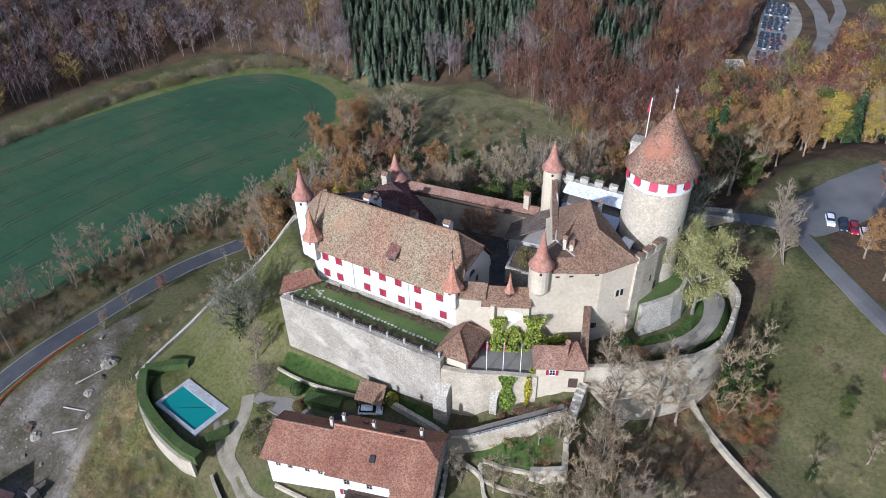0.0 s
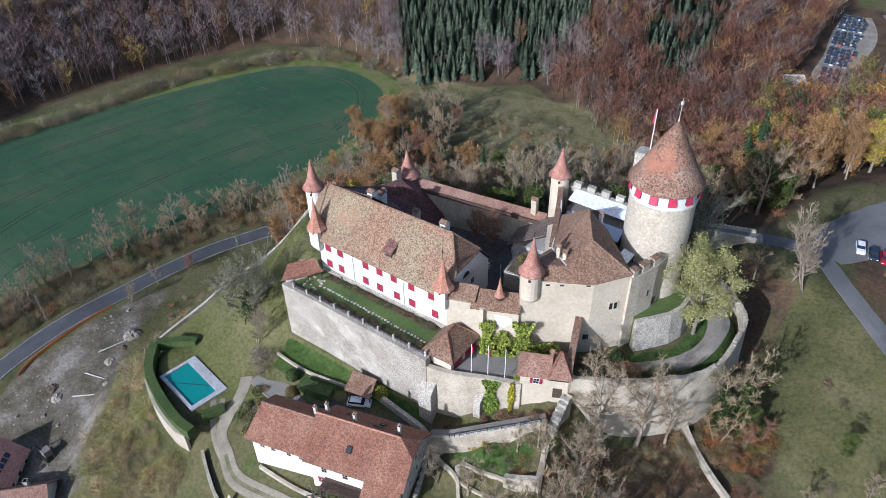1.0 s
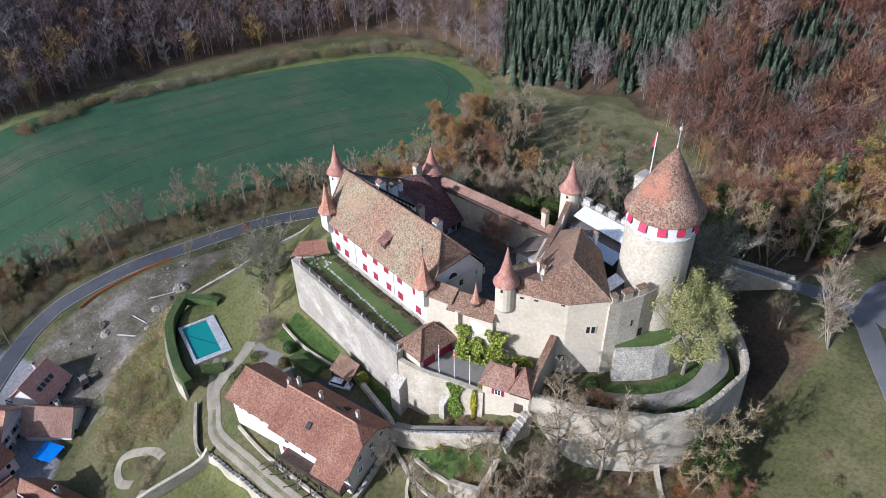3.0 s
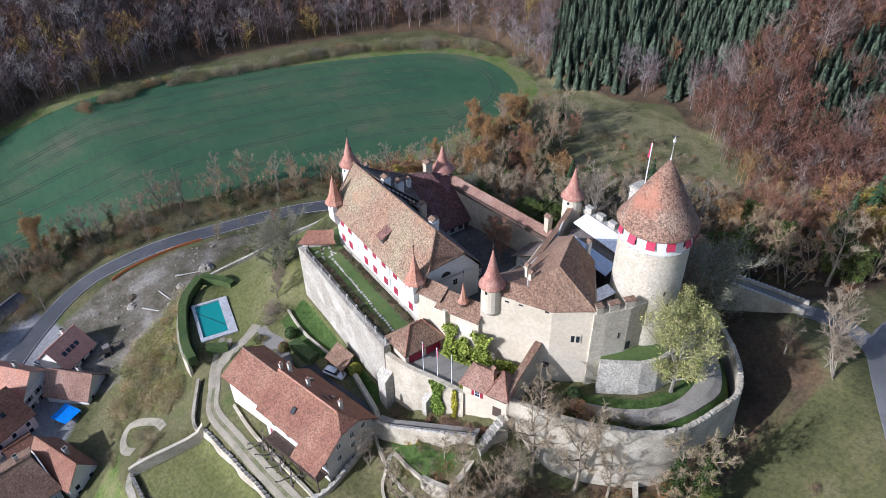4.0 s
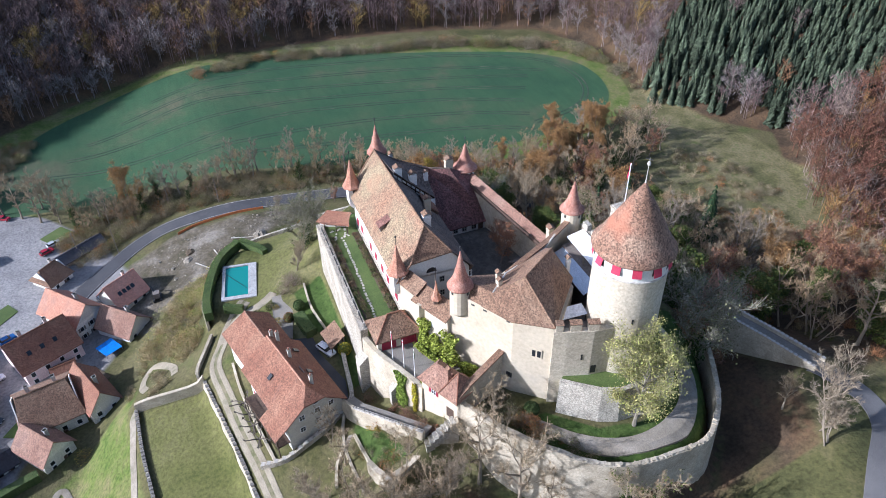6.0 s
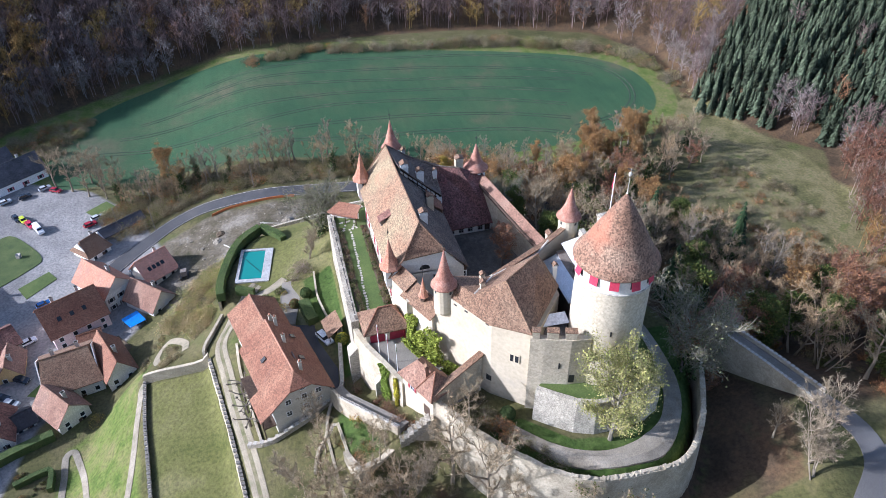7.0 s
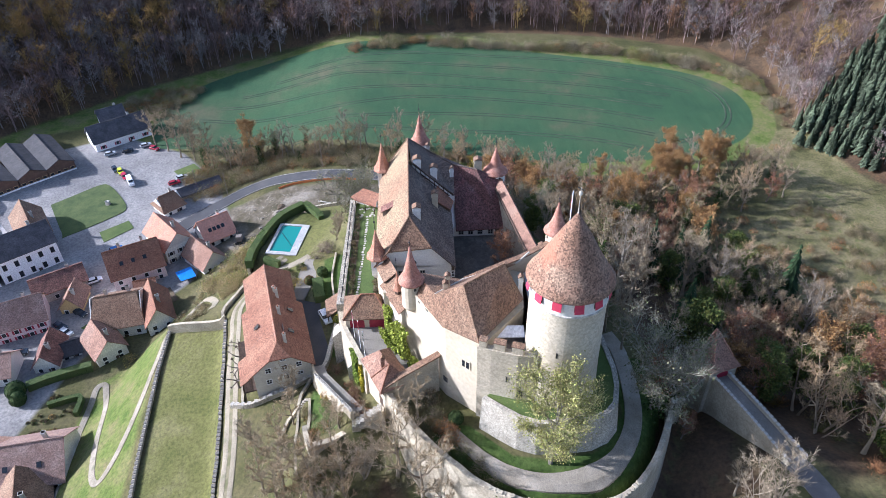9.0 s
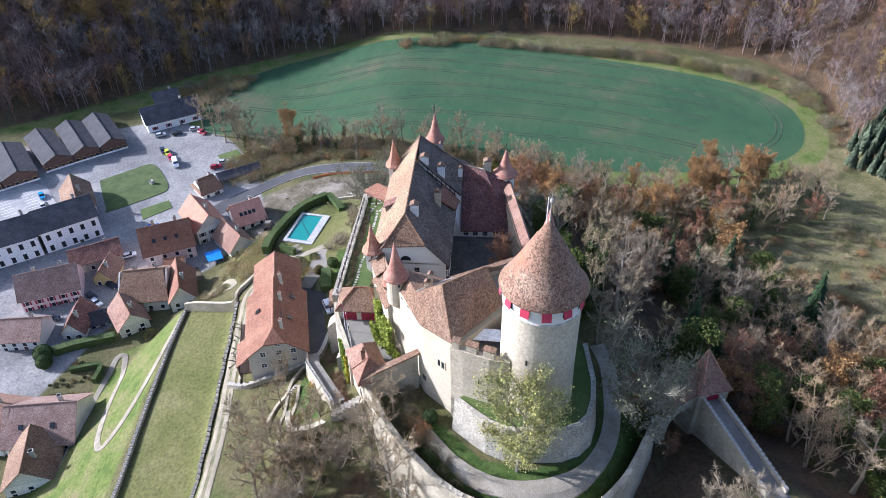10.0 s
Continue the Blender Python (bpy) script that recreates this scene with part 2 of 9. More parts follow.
white_wash = material("white render", [(0.64, 0.618, 0.573), (0.689, 0.671, 0.63), (0.723, 0.709, 0.672)], 0.25, 0.9, 0.2, 3.0, stain=((0.62, 0.58, 0.52), 0.12, 0.66), grain_mix=0.35)
cream_wall = material("cream lime render", [(0.45, 0.383, 0.275), (0.522, 0.449, 0.332), (0.567, 0.497, 0.373)], 0.12, 0.92, 0.2, 1.6, stain=((0.46, 0.40, 0.31), 0.3, 0.60), grain_mix=0.35)
keep_stone = material("keep stone", [(0.437, 0.377, 0.278), (0.512, 0.446, 0.335), (0.567, 0.506, 0.392)], 0.14, 0.92, 0.4, 2.0, 3.0, 0.13, joints=(2.4, 0.9), grain_mix=0.45, stain=((0.50, 0.44, 0.345), 0.30, 0.60))
rubble = material("rubble stone", [(0.34, 0.295, 0.23), (0.43, 0.385, 0.305), (0.51, 0.46, 0.375)], 0.16, 0.95, 0.7, 6.0, 4.0, 0.22, stain=((0.53, 0.48, 0.395), 0.22, 0.56), bump_size=0.08, joints=(3.4, 0.5))
rubble_grey = material("grey rubble", [(0.361, 0.326, 0.261), (0.456, 0.414, 0.335), (0.541, 0.493, 0.4)], 0.3, 0.95, 0.7, 5.0, 3.0, 0.16, bump_size=0.1, joints=(1.9, 0.6))
old_wall = material("weathered wall render", [(0.333, 0.285, 0.203), (0.423, 0.365, 0.27), (0.504, 0.445, 0.336)], 0.3, 0.95, 0.6, 5.0, 3.6, 0.14, stain=((0.36, 0.31, 0.235), 0.22, 0.62), grain_mix=0.5)
coping = material("stone coping", [(0.38, 0.35, 0.30), (0.50, 0.47, 0.41)], 1.0, 0.9, 0.5, 4.0, 1.5, 0.2)
grey_render = material("grey render", [(0.36, 0.34, 0.31), (0.43, 0.41, 0.38)], 0.3, 0.95, 0.3, 3.0)
pale_render = material("pale grey render", [(0.458, 0.421, 0.348), (0.528, 0.49, 0.411), (0.581, 0.542, 0.458)], 0.25, 0.95, 0.3, 4.0, stain=((0.44, 0.41, 0.36), 0.3, 0.62), grain_mix=0.4)
red_paint = material("red painted wood", [(0.24, 0.012, 0.03), (0.31, 0.02, 0.045)], 2.0, 0.6, 0.2, 14.0)
pink_red = material("crimson paint", [(0.42, 0.03, 0.07), (0.52, 0.045, 0.09)], 1.2, 0.6, 0.2, 10.0)
dark_wood = material("dark timber", [(0.05, 0.03, 0.02), (0.10, 0.065, 0.045)], 2.0, 0.85, 0.4, 8.0)
grey_wood = material("grey timber", [(0.16, 0.13, 0.11), (0.24, 0.21, 0.18)], 2.0, 0.9, 0.4, 8.0)
iron = material("dark iron", [(0.035, 0.035, 0.037), (0.06, 0.06, 0.06)], 3.0, 0.5, 0.1, 20.0, metal=0.6)
zinc = material("pale zinc sheet", [(0.55, 0.57, 0.60), (0.66, 0.68, 0.71)], 0.8, 0.35, 0.1, 6.0, metal=0.5)
white_sheet = material("white sheeting", [(0.74, 0.75, 0.77), (0.82, 0.82, 0.83)], 0.7, 0.6, 0.3, 2.0)
asphalt = material("asphalt", [(0.045, 0.045, 0.049), (0.06, 0.06, 0.064), (0.078, 0.075, 0.075)], 0.12, 0.9, 0.3, 6.0, stain=((0.11, 0.105, 0.10), 0.08, 0.6))
asphalt_pale = material("pale asphalt", [(0.16, 0.143, 0.118), (0.21, 0.19, 0.16), (0.255, 0.232, 0.20)], 0.10, 0.9, 0.3, 5.0, stain=((0.14, 0.13, 0.13), 0.06, 0.58))
lot_asphalt = material("worn grey asphalt", [(0.25, 0.242, 0.238), (0.325, 0.314, 0.305), (0.388, 0.372, 0.36)], 0.15, 0.9, 0.3, 6.0, stain=((0.17, 0.165, 0.165), 0.1, 0.58))
asphalt_mid = material("grey asphalt", [(0.105, 0.10, 0.097), (0.14, 0.133, 0.127), (0.17, 0.162, 0.153)], 0.10, 0.9, 0.3, 6.0, stain=((0.10, 0.095, 0.09), 0.06, 0.58))
court_paving = material("court paving", [(0.07, 0.06, 0.05), (0.10, 0.088, 0.072), (0.13, 0.115, 0.095)], 0.2, 0.92, 0.4, 6.0, 1.6, 0.2)
dark_coping = material("dark lichened coping", [(0.13, 0.12, 0.105), (0.20, 0.185, 0.16), (0.27, 0.25, 0.215)], 0.8, 0.95, 0.6, 4.0, 1.8, 0.3)
track_mat = material("trodden gravel", [(0.189, 0.163, 0.116), (0.247, 0.213, 0.162), (0.305, 0.269, 0.209)], 0.3, 0.95, 0.6, 5.0, stain=((0.13, 0.13, 0.08), 0.35, 0.58))
gravel_mat = material("pale gravel", [(0.20, 0.17, 0.125), (0.27, 0.235, 0.18), (0.34, 0.30, 0.24)], 0.25, 0.95, 0.6, 5.0, stain=((0.20, 0.19, 0.13), 0.3, 0.60))
lane_gravel = material("tan lane gravel", [(0.20, 0.17, 0.12), (0.25, 0.215, 0.155), (0.30, 0.26, 0.19)], 0.25, 0.95, 0.6, 5.0, stain=((0.15, 0.145, 0.085), 0.35, 0.58))
lawn_mat = material("mown lawn", [(0.055, 0.09, 0.018), (0.08, 0.118, 0.026), (0.115, 0.145, 0.04)], 0.12, 0.95, 0.7, 6.0, bump_size=0.08)
lawn_lush = material("lush lawn", [(0.042, 0.07, 0.016), (0.065, 0.095, 0.024), (0.09, 0.115, 0.034)], 0.25, 0.95, 0.7, 6.0, bump_size=0.08)
earth = material("garden earth", [(0.07, 0.05, 0.03), (0.11, 0.08, 0.05), (0.13, 0.10, 0.05)], 0.6, 0.95, 0.6, 5.0)
glass = material("window glass", [(0.02, 0.022, 0.025), (0.03, 0.033, 0.038)], 0.5, 0.12, 0.0, 3.0)
bright_render = material("bright white render", [(0.80, 0.79, 0.78), (0.85, 0.845, 0.84)], 0.3, 0.9, 0.15, 3.0)
white_paint = material("white paint", [(0.72, 0.72, 0.72), (0.80, 0.80, 0.80)], 2.0, 0.5, 0.1, 8.0)
blue_sheet = material("blue tarpaulin", [(0.01, 0.17, 0.62), (0.02, 0.24, 0.72)], 0.6, 0.45, 0.3, 2.0)
orange_net = material("orange barrier net", [(0.55, 0.16, 0.05), (0.62, 0.22, 0.08)], 2.0, 0.8, 0.3, 8.0)
pool_tile = material("pool lining", [(0.02, 0.33, 0.34), (0.025, 0.38, 0.38)], 0.4, 0.3, 0.0, 4.0)
pale_paving = material("pale paving", [(0.36, 0.35, 0.34), (0.46, 0.45, 0.44)], 0.5, 0.9, 0.4, 4.0, 1.2, 0.12)
bark = tinted("bark", 0.95, 0.2)
leaf = tinted("leaves", 0.8, 0.4)
needle = tinted("needles", 0.85, 0.3)

# ---- ground ----
VALLEY = [(-164, -208), (-176, -183), (-194, -163), (-214, -143), (-230, -121), (-243, -100), (-251, -75), (-250, -40), (-254, -11), (-252, 10), (-248, 41), (-241, 70), (-225, 105), (-197, 119), (-165, 116), (-146, 109), (-137, 108), (-120, 120), (-101, 137),
          (-89, 130), (-76, 120), (-65, 126), (-57, 133), (-48, 147), (-36, 165), (-24, 205), (-24, 300), (60, 420), (900, 600), (900, -900), (-120, -900), (-150, -260)]
# height lines of the castle hill, outermost first
LINES = [
    (-8.0, [(-112, 12), (-117, -30), (-112, -62), (-97, -82), (-78, -90), (-54, -97), (-22, -104), (30, -108), (120, -110), (260, -90), (260, 150), (60, 150), (10, 115), (-35, 90), (-75, 62), (-100, 36)]),
    (6.0, [(-97, 2), (-101, -30), (-95, -58), (-78, -69), (-60, -73), (-50, -84), (-25, -82.5), (2, -79.5), (40, -80), (120, -80), (250, -60), (250, 110), (60, 110), (0, 78), (-40, 58), (-75, 32)]),
    (14.0, [(-90, 0), (-93, -32), (-88, -53), (-75, -61), (-59, -63.5), (-46, -66), (-18, -62.5), (8, -56), (30, -42), (60, -50), (120, -55), (240, -40), (240, 90), (60, 90), (5, 64), (-30, 46), (-65, 24)]),
    (18.5, [(-86, -2), (-88, -32), (-76, -47), (-62, -50), (-50, -56), (-18, -55), (-8, -44), (8, -36), (22, -24), (28, -5), (30, 15), (10, 50), (-25, 36), (-58, 17)]),
    (21.5, [(-83, -6), (-82, -28), (-73, -40), (-61, -42), (-59.5, -38.4), (-24, -38.4), (-4, -34.5), (3, -27), (9, -21), (15, -13.5), (20.3, -5), (20.5, 1), (19.2, 7.5), (15.5, 12.2), (11.5, 15.2), (3, 20.2), (-8, 25), (-25, 25), (-55, 10)]),
    (33.0, [(-77, -9), (-74, -20), (-64, -26), (-57, -31), (-24, -34), (-2, -29.5), (5.5, -20.5), (12.5, -12), (17, -5), (17.5, 1), (16.3, 6.2), (13.3, 9.8), (9.4, 12.8), (1.5, 17), (-10, 21), (-25, 16), (-52, 1)]),
]
RIDGE = [(10, 38), (12, 33.5), (30, 25), (46, 12), (80, 4), (250, 0), (250, 92), (50, 94), (34, 86), (20, 64), (13, 48)]


# steep garden held up between the yard wall, the lodge and the stair wall
GARDEN = [(-22, -37.2), (-14, -33.0), (-8.6, -30.6), (-0.8, -28.0), (0.2, -30), (1.2, -34.2), (2.5, -41.2), (3.2, -46), (-5, -48.5), (-18, -46.5)]
KNOLLS = [(-20, -38.6, 22), (-15.4, -40, 23.2), (-12.5, -35.5, 25.4), (-8.6, -33.3, 27.4), (-4.4, -31.6, 29.0), (-0.5, -30.5, 29.6), (-3, -34.6, 29.6), (0.6, -34, 29.6), (-9, -37.8, 26.2),
          (-12, -43, 22.3), (-6, -40, 24.0), (-1, -37.5, 26.0), (1.6, -38, 26.8), (2.4, -41, 25.4), (-16, -45, 21.2), (-8, -46, 19.8), (0, -45, 21.0), (3.0, -45.5, 21)]


POOL_TERRACE = [(-84, -53.6), (-79, -59.2), (-72.5, -62.6), (-65, -64.4), (-61.5, -64.2), (-60, -58), (-60, -50), (-66, -46), (-78, -47)]


def garden_height(x, y):
    w = [1.0 / (0.3 + (x - a) ** 2 + (y - b) ** 2) ** 2 for a, b, c in KNOLLS]
    return sum(q * k[2] for q, k in zip(w, KNOLLS)) / sum(w)


def height(x, y):
    """The ground's height at places given as arrays."""
    z = -8.0 * step(-45, -100, y) + 0 * x
    d = np.where(inside(x, y, VALLEY), 0.0, edge_distance(x, y, VALLEY))
    z = z + 150 * (1 - np.exp(-np.maximum(0, d - 4) * 0.0042)) + 1.5 * np.sin(x * 0.045) * np.sin(y * 0.05 + 1) * step(10, 60, d)
    hill = np.full(np.shape(x), -40.0)
    outer, z_out = None, None
    for level, poly in LINES:
        ins, dist = inside(x, y, poly), edge_distance(x, y, poly)
        if outer is None:
            hill = np.where(ins, level, level - 0.4 * dist)
        else:
            between = inside(x, y, outer[1]) & ~ins
            hill = np.where(between, outer[0] + (level - outer[0]) * outer[2] / (outer[2] + dist + 1e-6), hill)
            hill = np.where(ins, level, hill)
        outer = (level, poly, dist)
    d = np.where(inside(x, y, RIDGE), 0.0, edge_distance(x, y, RIDGE))
    east = 31.0 - 0.52 * d + 0.0009 * d * d
    east = np.where(d > 150, -40, east)
    z = np.maximum(np.maximum(z, hill), east)
    # earth bank under the bridge, and the dip below the lane wall
    t = np.clip(((x + 7) * 15.6 + (y - 30.9) * 4.7) / 265.5, 0, 1)
    deck = 23.0 + 6.5 * t - 0.45 * np.hypot(x + 7 - 15.6 * t, y - 30.9 - 4.7 * t)
    z = np.where((x > -6) & (y > 15), np.maximum(z, deck), z)
    north, south = -68.4 + 0.155 * (x + 45.6), -83.0 + 0.105 * (x + 48)
    dip = 3.3 * np.clip((y - south) / (north - south), 0, 1)
    z = np.where((x > -47) & (x < 30) & (y < north) & (y > south), z - dip, z)
    z = np.where(inside(x, y, POOL_TERRACE), np.maximum(z, 17.35), z)
    low = np.minimum.reduce([np.hypot(x - a, y - b) for a, b in ((3.6, -46.5), (-0.5, -48), (-5, -49), (-11.5, -48), (-18, -47), (-20, -42), (-22.5, -38))])
    return np.where(inside(x, y, GARDEN), z + (garden_height(x, y) - z) * step(0.5, 4.0, low), z)


def axis(lo, hi, fine, far):
    a = list(np.arange(lo, hi + 0.1, fine))
    g, p = fine, hi
    while p < far:
        g *= 1.12
        p += g
        a.append(p)
    g, p = fine, lo
    while p > -far:
        g *= 1.12
        p -= g
        a.insert(0, p)
    return np.array(a)


GX, GY = axis(-256, 60, 1.3, 2600), axis(-160, 124, 1.3, 2600)
GXX, GYY = np.meshgrid(GX, GY)
GZ = height(GXX, GYY)
for _ in range(2):
    p = np.pad(GZ, 1, mode="edge")
    GZ = 0.5 * GZ + 0.125 * (p[:-2, 1:-1] + p[2:, 1:-1] + p[1:-1, :-2] + p[1:-1, 2:])


def ground(x, y):
    """The height of the ground sheet at one place or at arrays of places."""
    x, y = np.asarray(x, float), np.asarray(y, float)
    i = np.clip(np.searchsorted(GX, x) - 1, 0, len(GX) - 2)
    j = np.clip(np.searchsorted(GY, y) - 1, 0, len(GY) - 2)
    u, v = (x - GX[i]) / (GX[i + 1] - GX[i]), (y - GY[j]) / (GY[j + 1] - GY[j])
    r = GZ[j, i] * (1 - u) * (1 - v) + GZ[j, i + 1] * u * (1 - v) + GZ[j + 1, i] * (1 - u) * v + GZ[j + 1, i + 1] * u * v
    return float(r) if r.ndim == 0 else r


FIELD = smooth_line([(-164, -124), (-184, -130), (-206, -127), (-227, -111), (-242, -89), (-246, -64), (-245, -34), (-239, 0), (-226, 32), (-216, 59), (-202, 88), (-187, 102), (-169, 105), (-150, 99), (-138, 85), (-132, 62),
                     (-131, 25), (-138, -5), (-147, -34), (-155, -58), (-161, -88)], 5)
SITE = [(-126, -70), (-124, -50), (-121, -33), (-117, -30), (-111, -46), (-105, -55), (-97, -62), (-90, -71), (-84, -78), (-88, -86), (-100, -92), (-112, -91), (-120, -85)]
POOL_LAWN = [(-79, -12), (-86, -34), (-89, -52), (-77, -59), (-57, -60), (-50, -49), (-41, -47), (-38, -40), (-24, -41), (-24, -38), (-60, -38), (-60, -33), (-64, -24)]
TENNIS = [(-47, -82), (-45, -68.5), (-18, -64), (1, -60.5), (14, -59), (14, -76), (2, -77.5)]
WARD = [(3, -15), (9.5, -8), (11, -1), (9, 6), (2, 11), (-10, 12), (-10, 19), (2, 17.5), (10, 14), (17, 7), (18.5, -3), (12, -13), (5, -21)]
MOAT = [(4, -29), (11, -22), (19, -8), (20, 10), (12, 17), (2, 22), (-8, 28), (2, 32), (12, 26), (21, 17), (24, 2), (22, -20), (12, -36)]
VILLAGE_ROADS = [(-140, -95), (-112, -84), (-84, -90), (-72, -99), (-54, -112), (-30, -118), (-10, -122), (-20, -150), (-90, -190), (-150, -190), (-175, -140), (-160, -112)]


def cover(poly, soft=1.5):
    d = edge_distance(GXX, GYY, poly)
    s = np.where(inside(GXX, GYY, poly), d, -d)
    return step(-soft, soft, s)


d_valley = np.where(inside(GXX, GYY, VALLEY), -edge_distance(GXX, GYY, VALLEY), edge_distance(GXX, GYY, VALLEY))
w_field = cover(FIELD, 1.5)
w_site = cover(SITE, 4)
w_lawn = np.maximum.reduce([cover(POOL_LAWN, 1), cover(TENNIS, 1)])
w_deep = np.maximum.reduce([cover(WARD, 0.8), cover([(-59, -38.4), (-24, -38.4), (-24, -41), (-38, -40.5), (-44, -44.5), (-57, -45.5)], 0.8), cover([(-17, -42.6), (-2, -36.5), (-1, -42.2), (-12, -43.4)], 0.8)])
slope = np.hypot(*np.gradient(GZ, GY, GX))
w_leaf = np.maximum.reduce([step(-3, 3, d_valley) * (GXX < 60), cover(MOAT, 4), cover([(31, 41), (33, 31), (42, 21), (62, 12), (64, 84), (48, 74)], 3), cover([(19, -9), (24, -4), (31, -5), (32, -12), (26, -16), (20, -15)], 3), cover([(14, -17), (20, -14), (30, -20), (34, -32), (22, -36)], 4), step(0.38, 0.6, slope) * (GYY > -20) * (GXX < 24), cover([(-24, 300), (-20, 180), (40, 170), (60, 300)], 6), cover([(-110, -20), (-100, 40), (-20, 110), (60, 150), (60, 92), (20, 70), (14, 42), (-20, 26), (-58, 10), (-84, -4)], 8)])
w_leaf = w_leaf * (1 - np.maximum(w_lawn, w_deep)) * (1 - 0.8 * step(12.0, 8.0, edge_distance(GXX, GYY, FIELD)))
w_straw = cover([(-150, 100), (-128, 92), (-108, 96), (-92, 76), (-76, 66), (-58, 78), (-34, 96), (-20, 112), (-16, 150), (-30, 150), (-60, 128), (-100, 128), (-150, 114)], 5)
w_road = cover(VILLAGE_ROADS, 3)
margin = edge_distance(GXX, GYY, FIELD)
margin = np.where(inside(GXX, GYY, FIELD), 1.0, step(10.0, 6.0, margin)) * (GYY > -20)
DALE = [(-150, -114), (-160, -135), (-185, -148), (-178, -170), (-158, -200), (-160, -212), (-176, -188), (-196, -166), (-216, -146), (-232, -123), (-246, -100), (-253, -75), (-252, -40), (-236, -40), (-226, -70), (-200, -112)]
w_green = np.maximum.reduce([margin, cover(DALE, 5), cover([(-52, -86), (-30, -84), (6, -80), (30, -78), (20, -104), (-18, -106), (-46, -104), (-62, -84)], 3)])


def ground_material():
    m = bpy.data.materials.new("ground cover")
    m.use_nodes = True
    N, L = m.node_tree.nodes, m.node_tree.links
    b = N["Principled BSDF"]
    b.inputs["Roughness"].default_value = 0.95
    b.inputs["Specular IOR Level"].default_value = 0.2
    tc = N.new("ShaderNodeTexCoord").outputs["Object"]

    def tone(scale, colours, lo=0.35, hi=0.66, stretch=None, detail=6):
        n = N.new("ShaderNodeTexNoise")
        n.inputs["Scale"].default_value, n.inputs["Detail"].default_value, n.inputs["Roughness"].default_value = scale, detail, 0.65
        if stretch:
            mp = N.new("ShaderNodeMapping")
            mp.inputs["Scale"].default_value, mp.inputs["Rotation"].default_value = stretch[0], (0, 0, stretch[1])
            L.new(tc, mp.inputs["Vector"])
            L.new(mp.outputs["Vector"], n.inputs["Vector"])
        else:
            L.new(tc, n.inputs["Vector"])
        r = N.new("ShaderNodeValToRGB")
        e = r.color_ramp.elements
        while len(e) < len(colours):
            e.new(0.5)
        for i, c in enumerate(colours):
            e[i].position, e[i].color = lo + (hi - lo) * i / (len(colours) - 1), (*c, 1)
        L.new(n.outputs["Fac"], r.inputs["Fac"])
        return r.outputs["Color"], n.outputs["Fac"]

    def mix(fac, a, bb, kind="MIX"):
        x = N.new("ShaderNodeMix")
        x.data_type, x.blend_type = "RGBA", kind
        if isinstance(fac, float):
            x.inputs["Factor"].default_value = fac
        else:
            L.new(fac, x.inputs["Factor"])
        L.new(a, x.inputs["A"])
        L.new(bb, x.inputs["B"])
        return x.outputs["Result"]

    def ragged(weight, scale, amount):
        """A cover's edge, broken up by noise."""
        n = N.new("ShaderNodeTexNoise")
        n.inputs["Scale"].default_value, n.inputs["Detail"].default_value = scale, 5
        L.new(tc, n.inputs["Vector"])
        a = N.new("ShaderNodeMath")
        a.operation = "MULTIPLY_ADD"
        L.new(n.outputs["Fac"], a.inputs[0])
        a.inputs[1].default_value = amount
        L.new(weight, a.inputs[2])
        r = N.new("ShaderNodeMapRange")
        r.inputs["From Min"].default_value, r.inputs["From Max"].default_value = 0.35 + amount * 0.5, 0.65 + amount * 0.5
        L.new(a.outputs[0], r.inputs["Value"])
        return r.outputs["Result"]
    sep = []
    for name in ("cover_a", "cover_b", "cover_c"):
        a = N.new("ShaderNodeAttribute")
        a.attribute_name = name
        s = N.new("ShaderNodeSeparateColor")
        L.new(a.outputs["Color"], s.inputs["Color"])
        sep.append(s.outputs)
    meadow, _ = tone(0.05, [(0.058, 0.06, 0.023), (0.085, 0.083, 0.031), (0.12, 0.106, 0.05), (0.08, 0.094, 0.029)])
    fine, fh = tone(1.4, [(0.62, 0.62, 0.62), (1.0, 1.0, 1.0), (1.35, 1.3, 1.25)])
    field, _ = tone(0.022, [(0.030, 0.072, 0.036), (0.038, 0.088, 0.041), (0.052, 0.095, 0.045), (0.094, 0.098, 0.058)], 0.36, 0.66)
    clods, _ = tone(2.6, [(0.62, 0.64, 0.62), (1.0, 1.0, 1.0), (1.34, 1.28, 1.22)], 0.36, 0.64)
    field = mix(0.7, field, clods, "MULTIPLY")
    rows, _ = tone(0.5, [(0.72, 0.72, 0.72), (1.0, 1.0, 1.0), (1.2, 1.2, 1.16)], 0.3, 0.7, ((0.12, 1.0, 1.0), radians(-62)))
    field = mix(0.4, field, rows, "MULTIPLY")
    leafs, _ = tone(0.09, [(0.05, 0.036, 0.022), (0.078, 0.053, 0.032), (0.112, 0.07, 0.038), (0.085, 0.072, 0.036)])
    lawn, _ = tone(0.07, [(0.092, 0.10, 0.028), (0.125, 0.125, 0.042), (0.165, 0.152, 0.07)])
    site, _ = tone(0.14, [(0.07, 0.064, 0.036), (0.108, 0.092, 0.062), (0.155, 0.133, 0.10), (0.235, 0.21, 0.17)])
    lush, _ = tone(0.15, [(0.075, 0.115, 0.022), (0.115, 0.145, 0.035), (0.15, 0.155, 0.055), (0.17, 0.15, 0.07)])
    road, _ = tone(0.06, [(0.18, 0.172, 0.168), (0.25, 0.24, 0.232), (0.33, 0.317, 0.30)])
    col = mix(ragged(sep[1][0], 0.12, 0.5), meadow, leafs)
    straw, _ = tone(0.11, [(0.088, 0.09, 0.034), (0.14, 0.128, 0.055), (0.19, 0.163, 0.083), (0.11, 0.125, 0.039)])
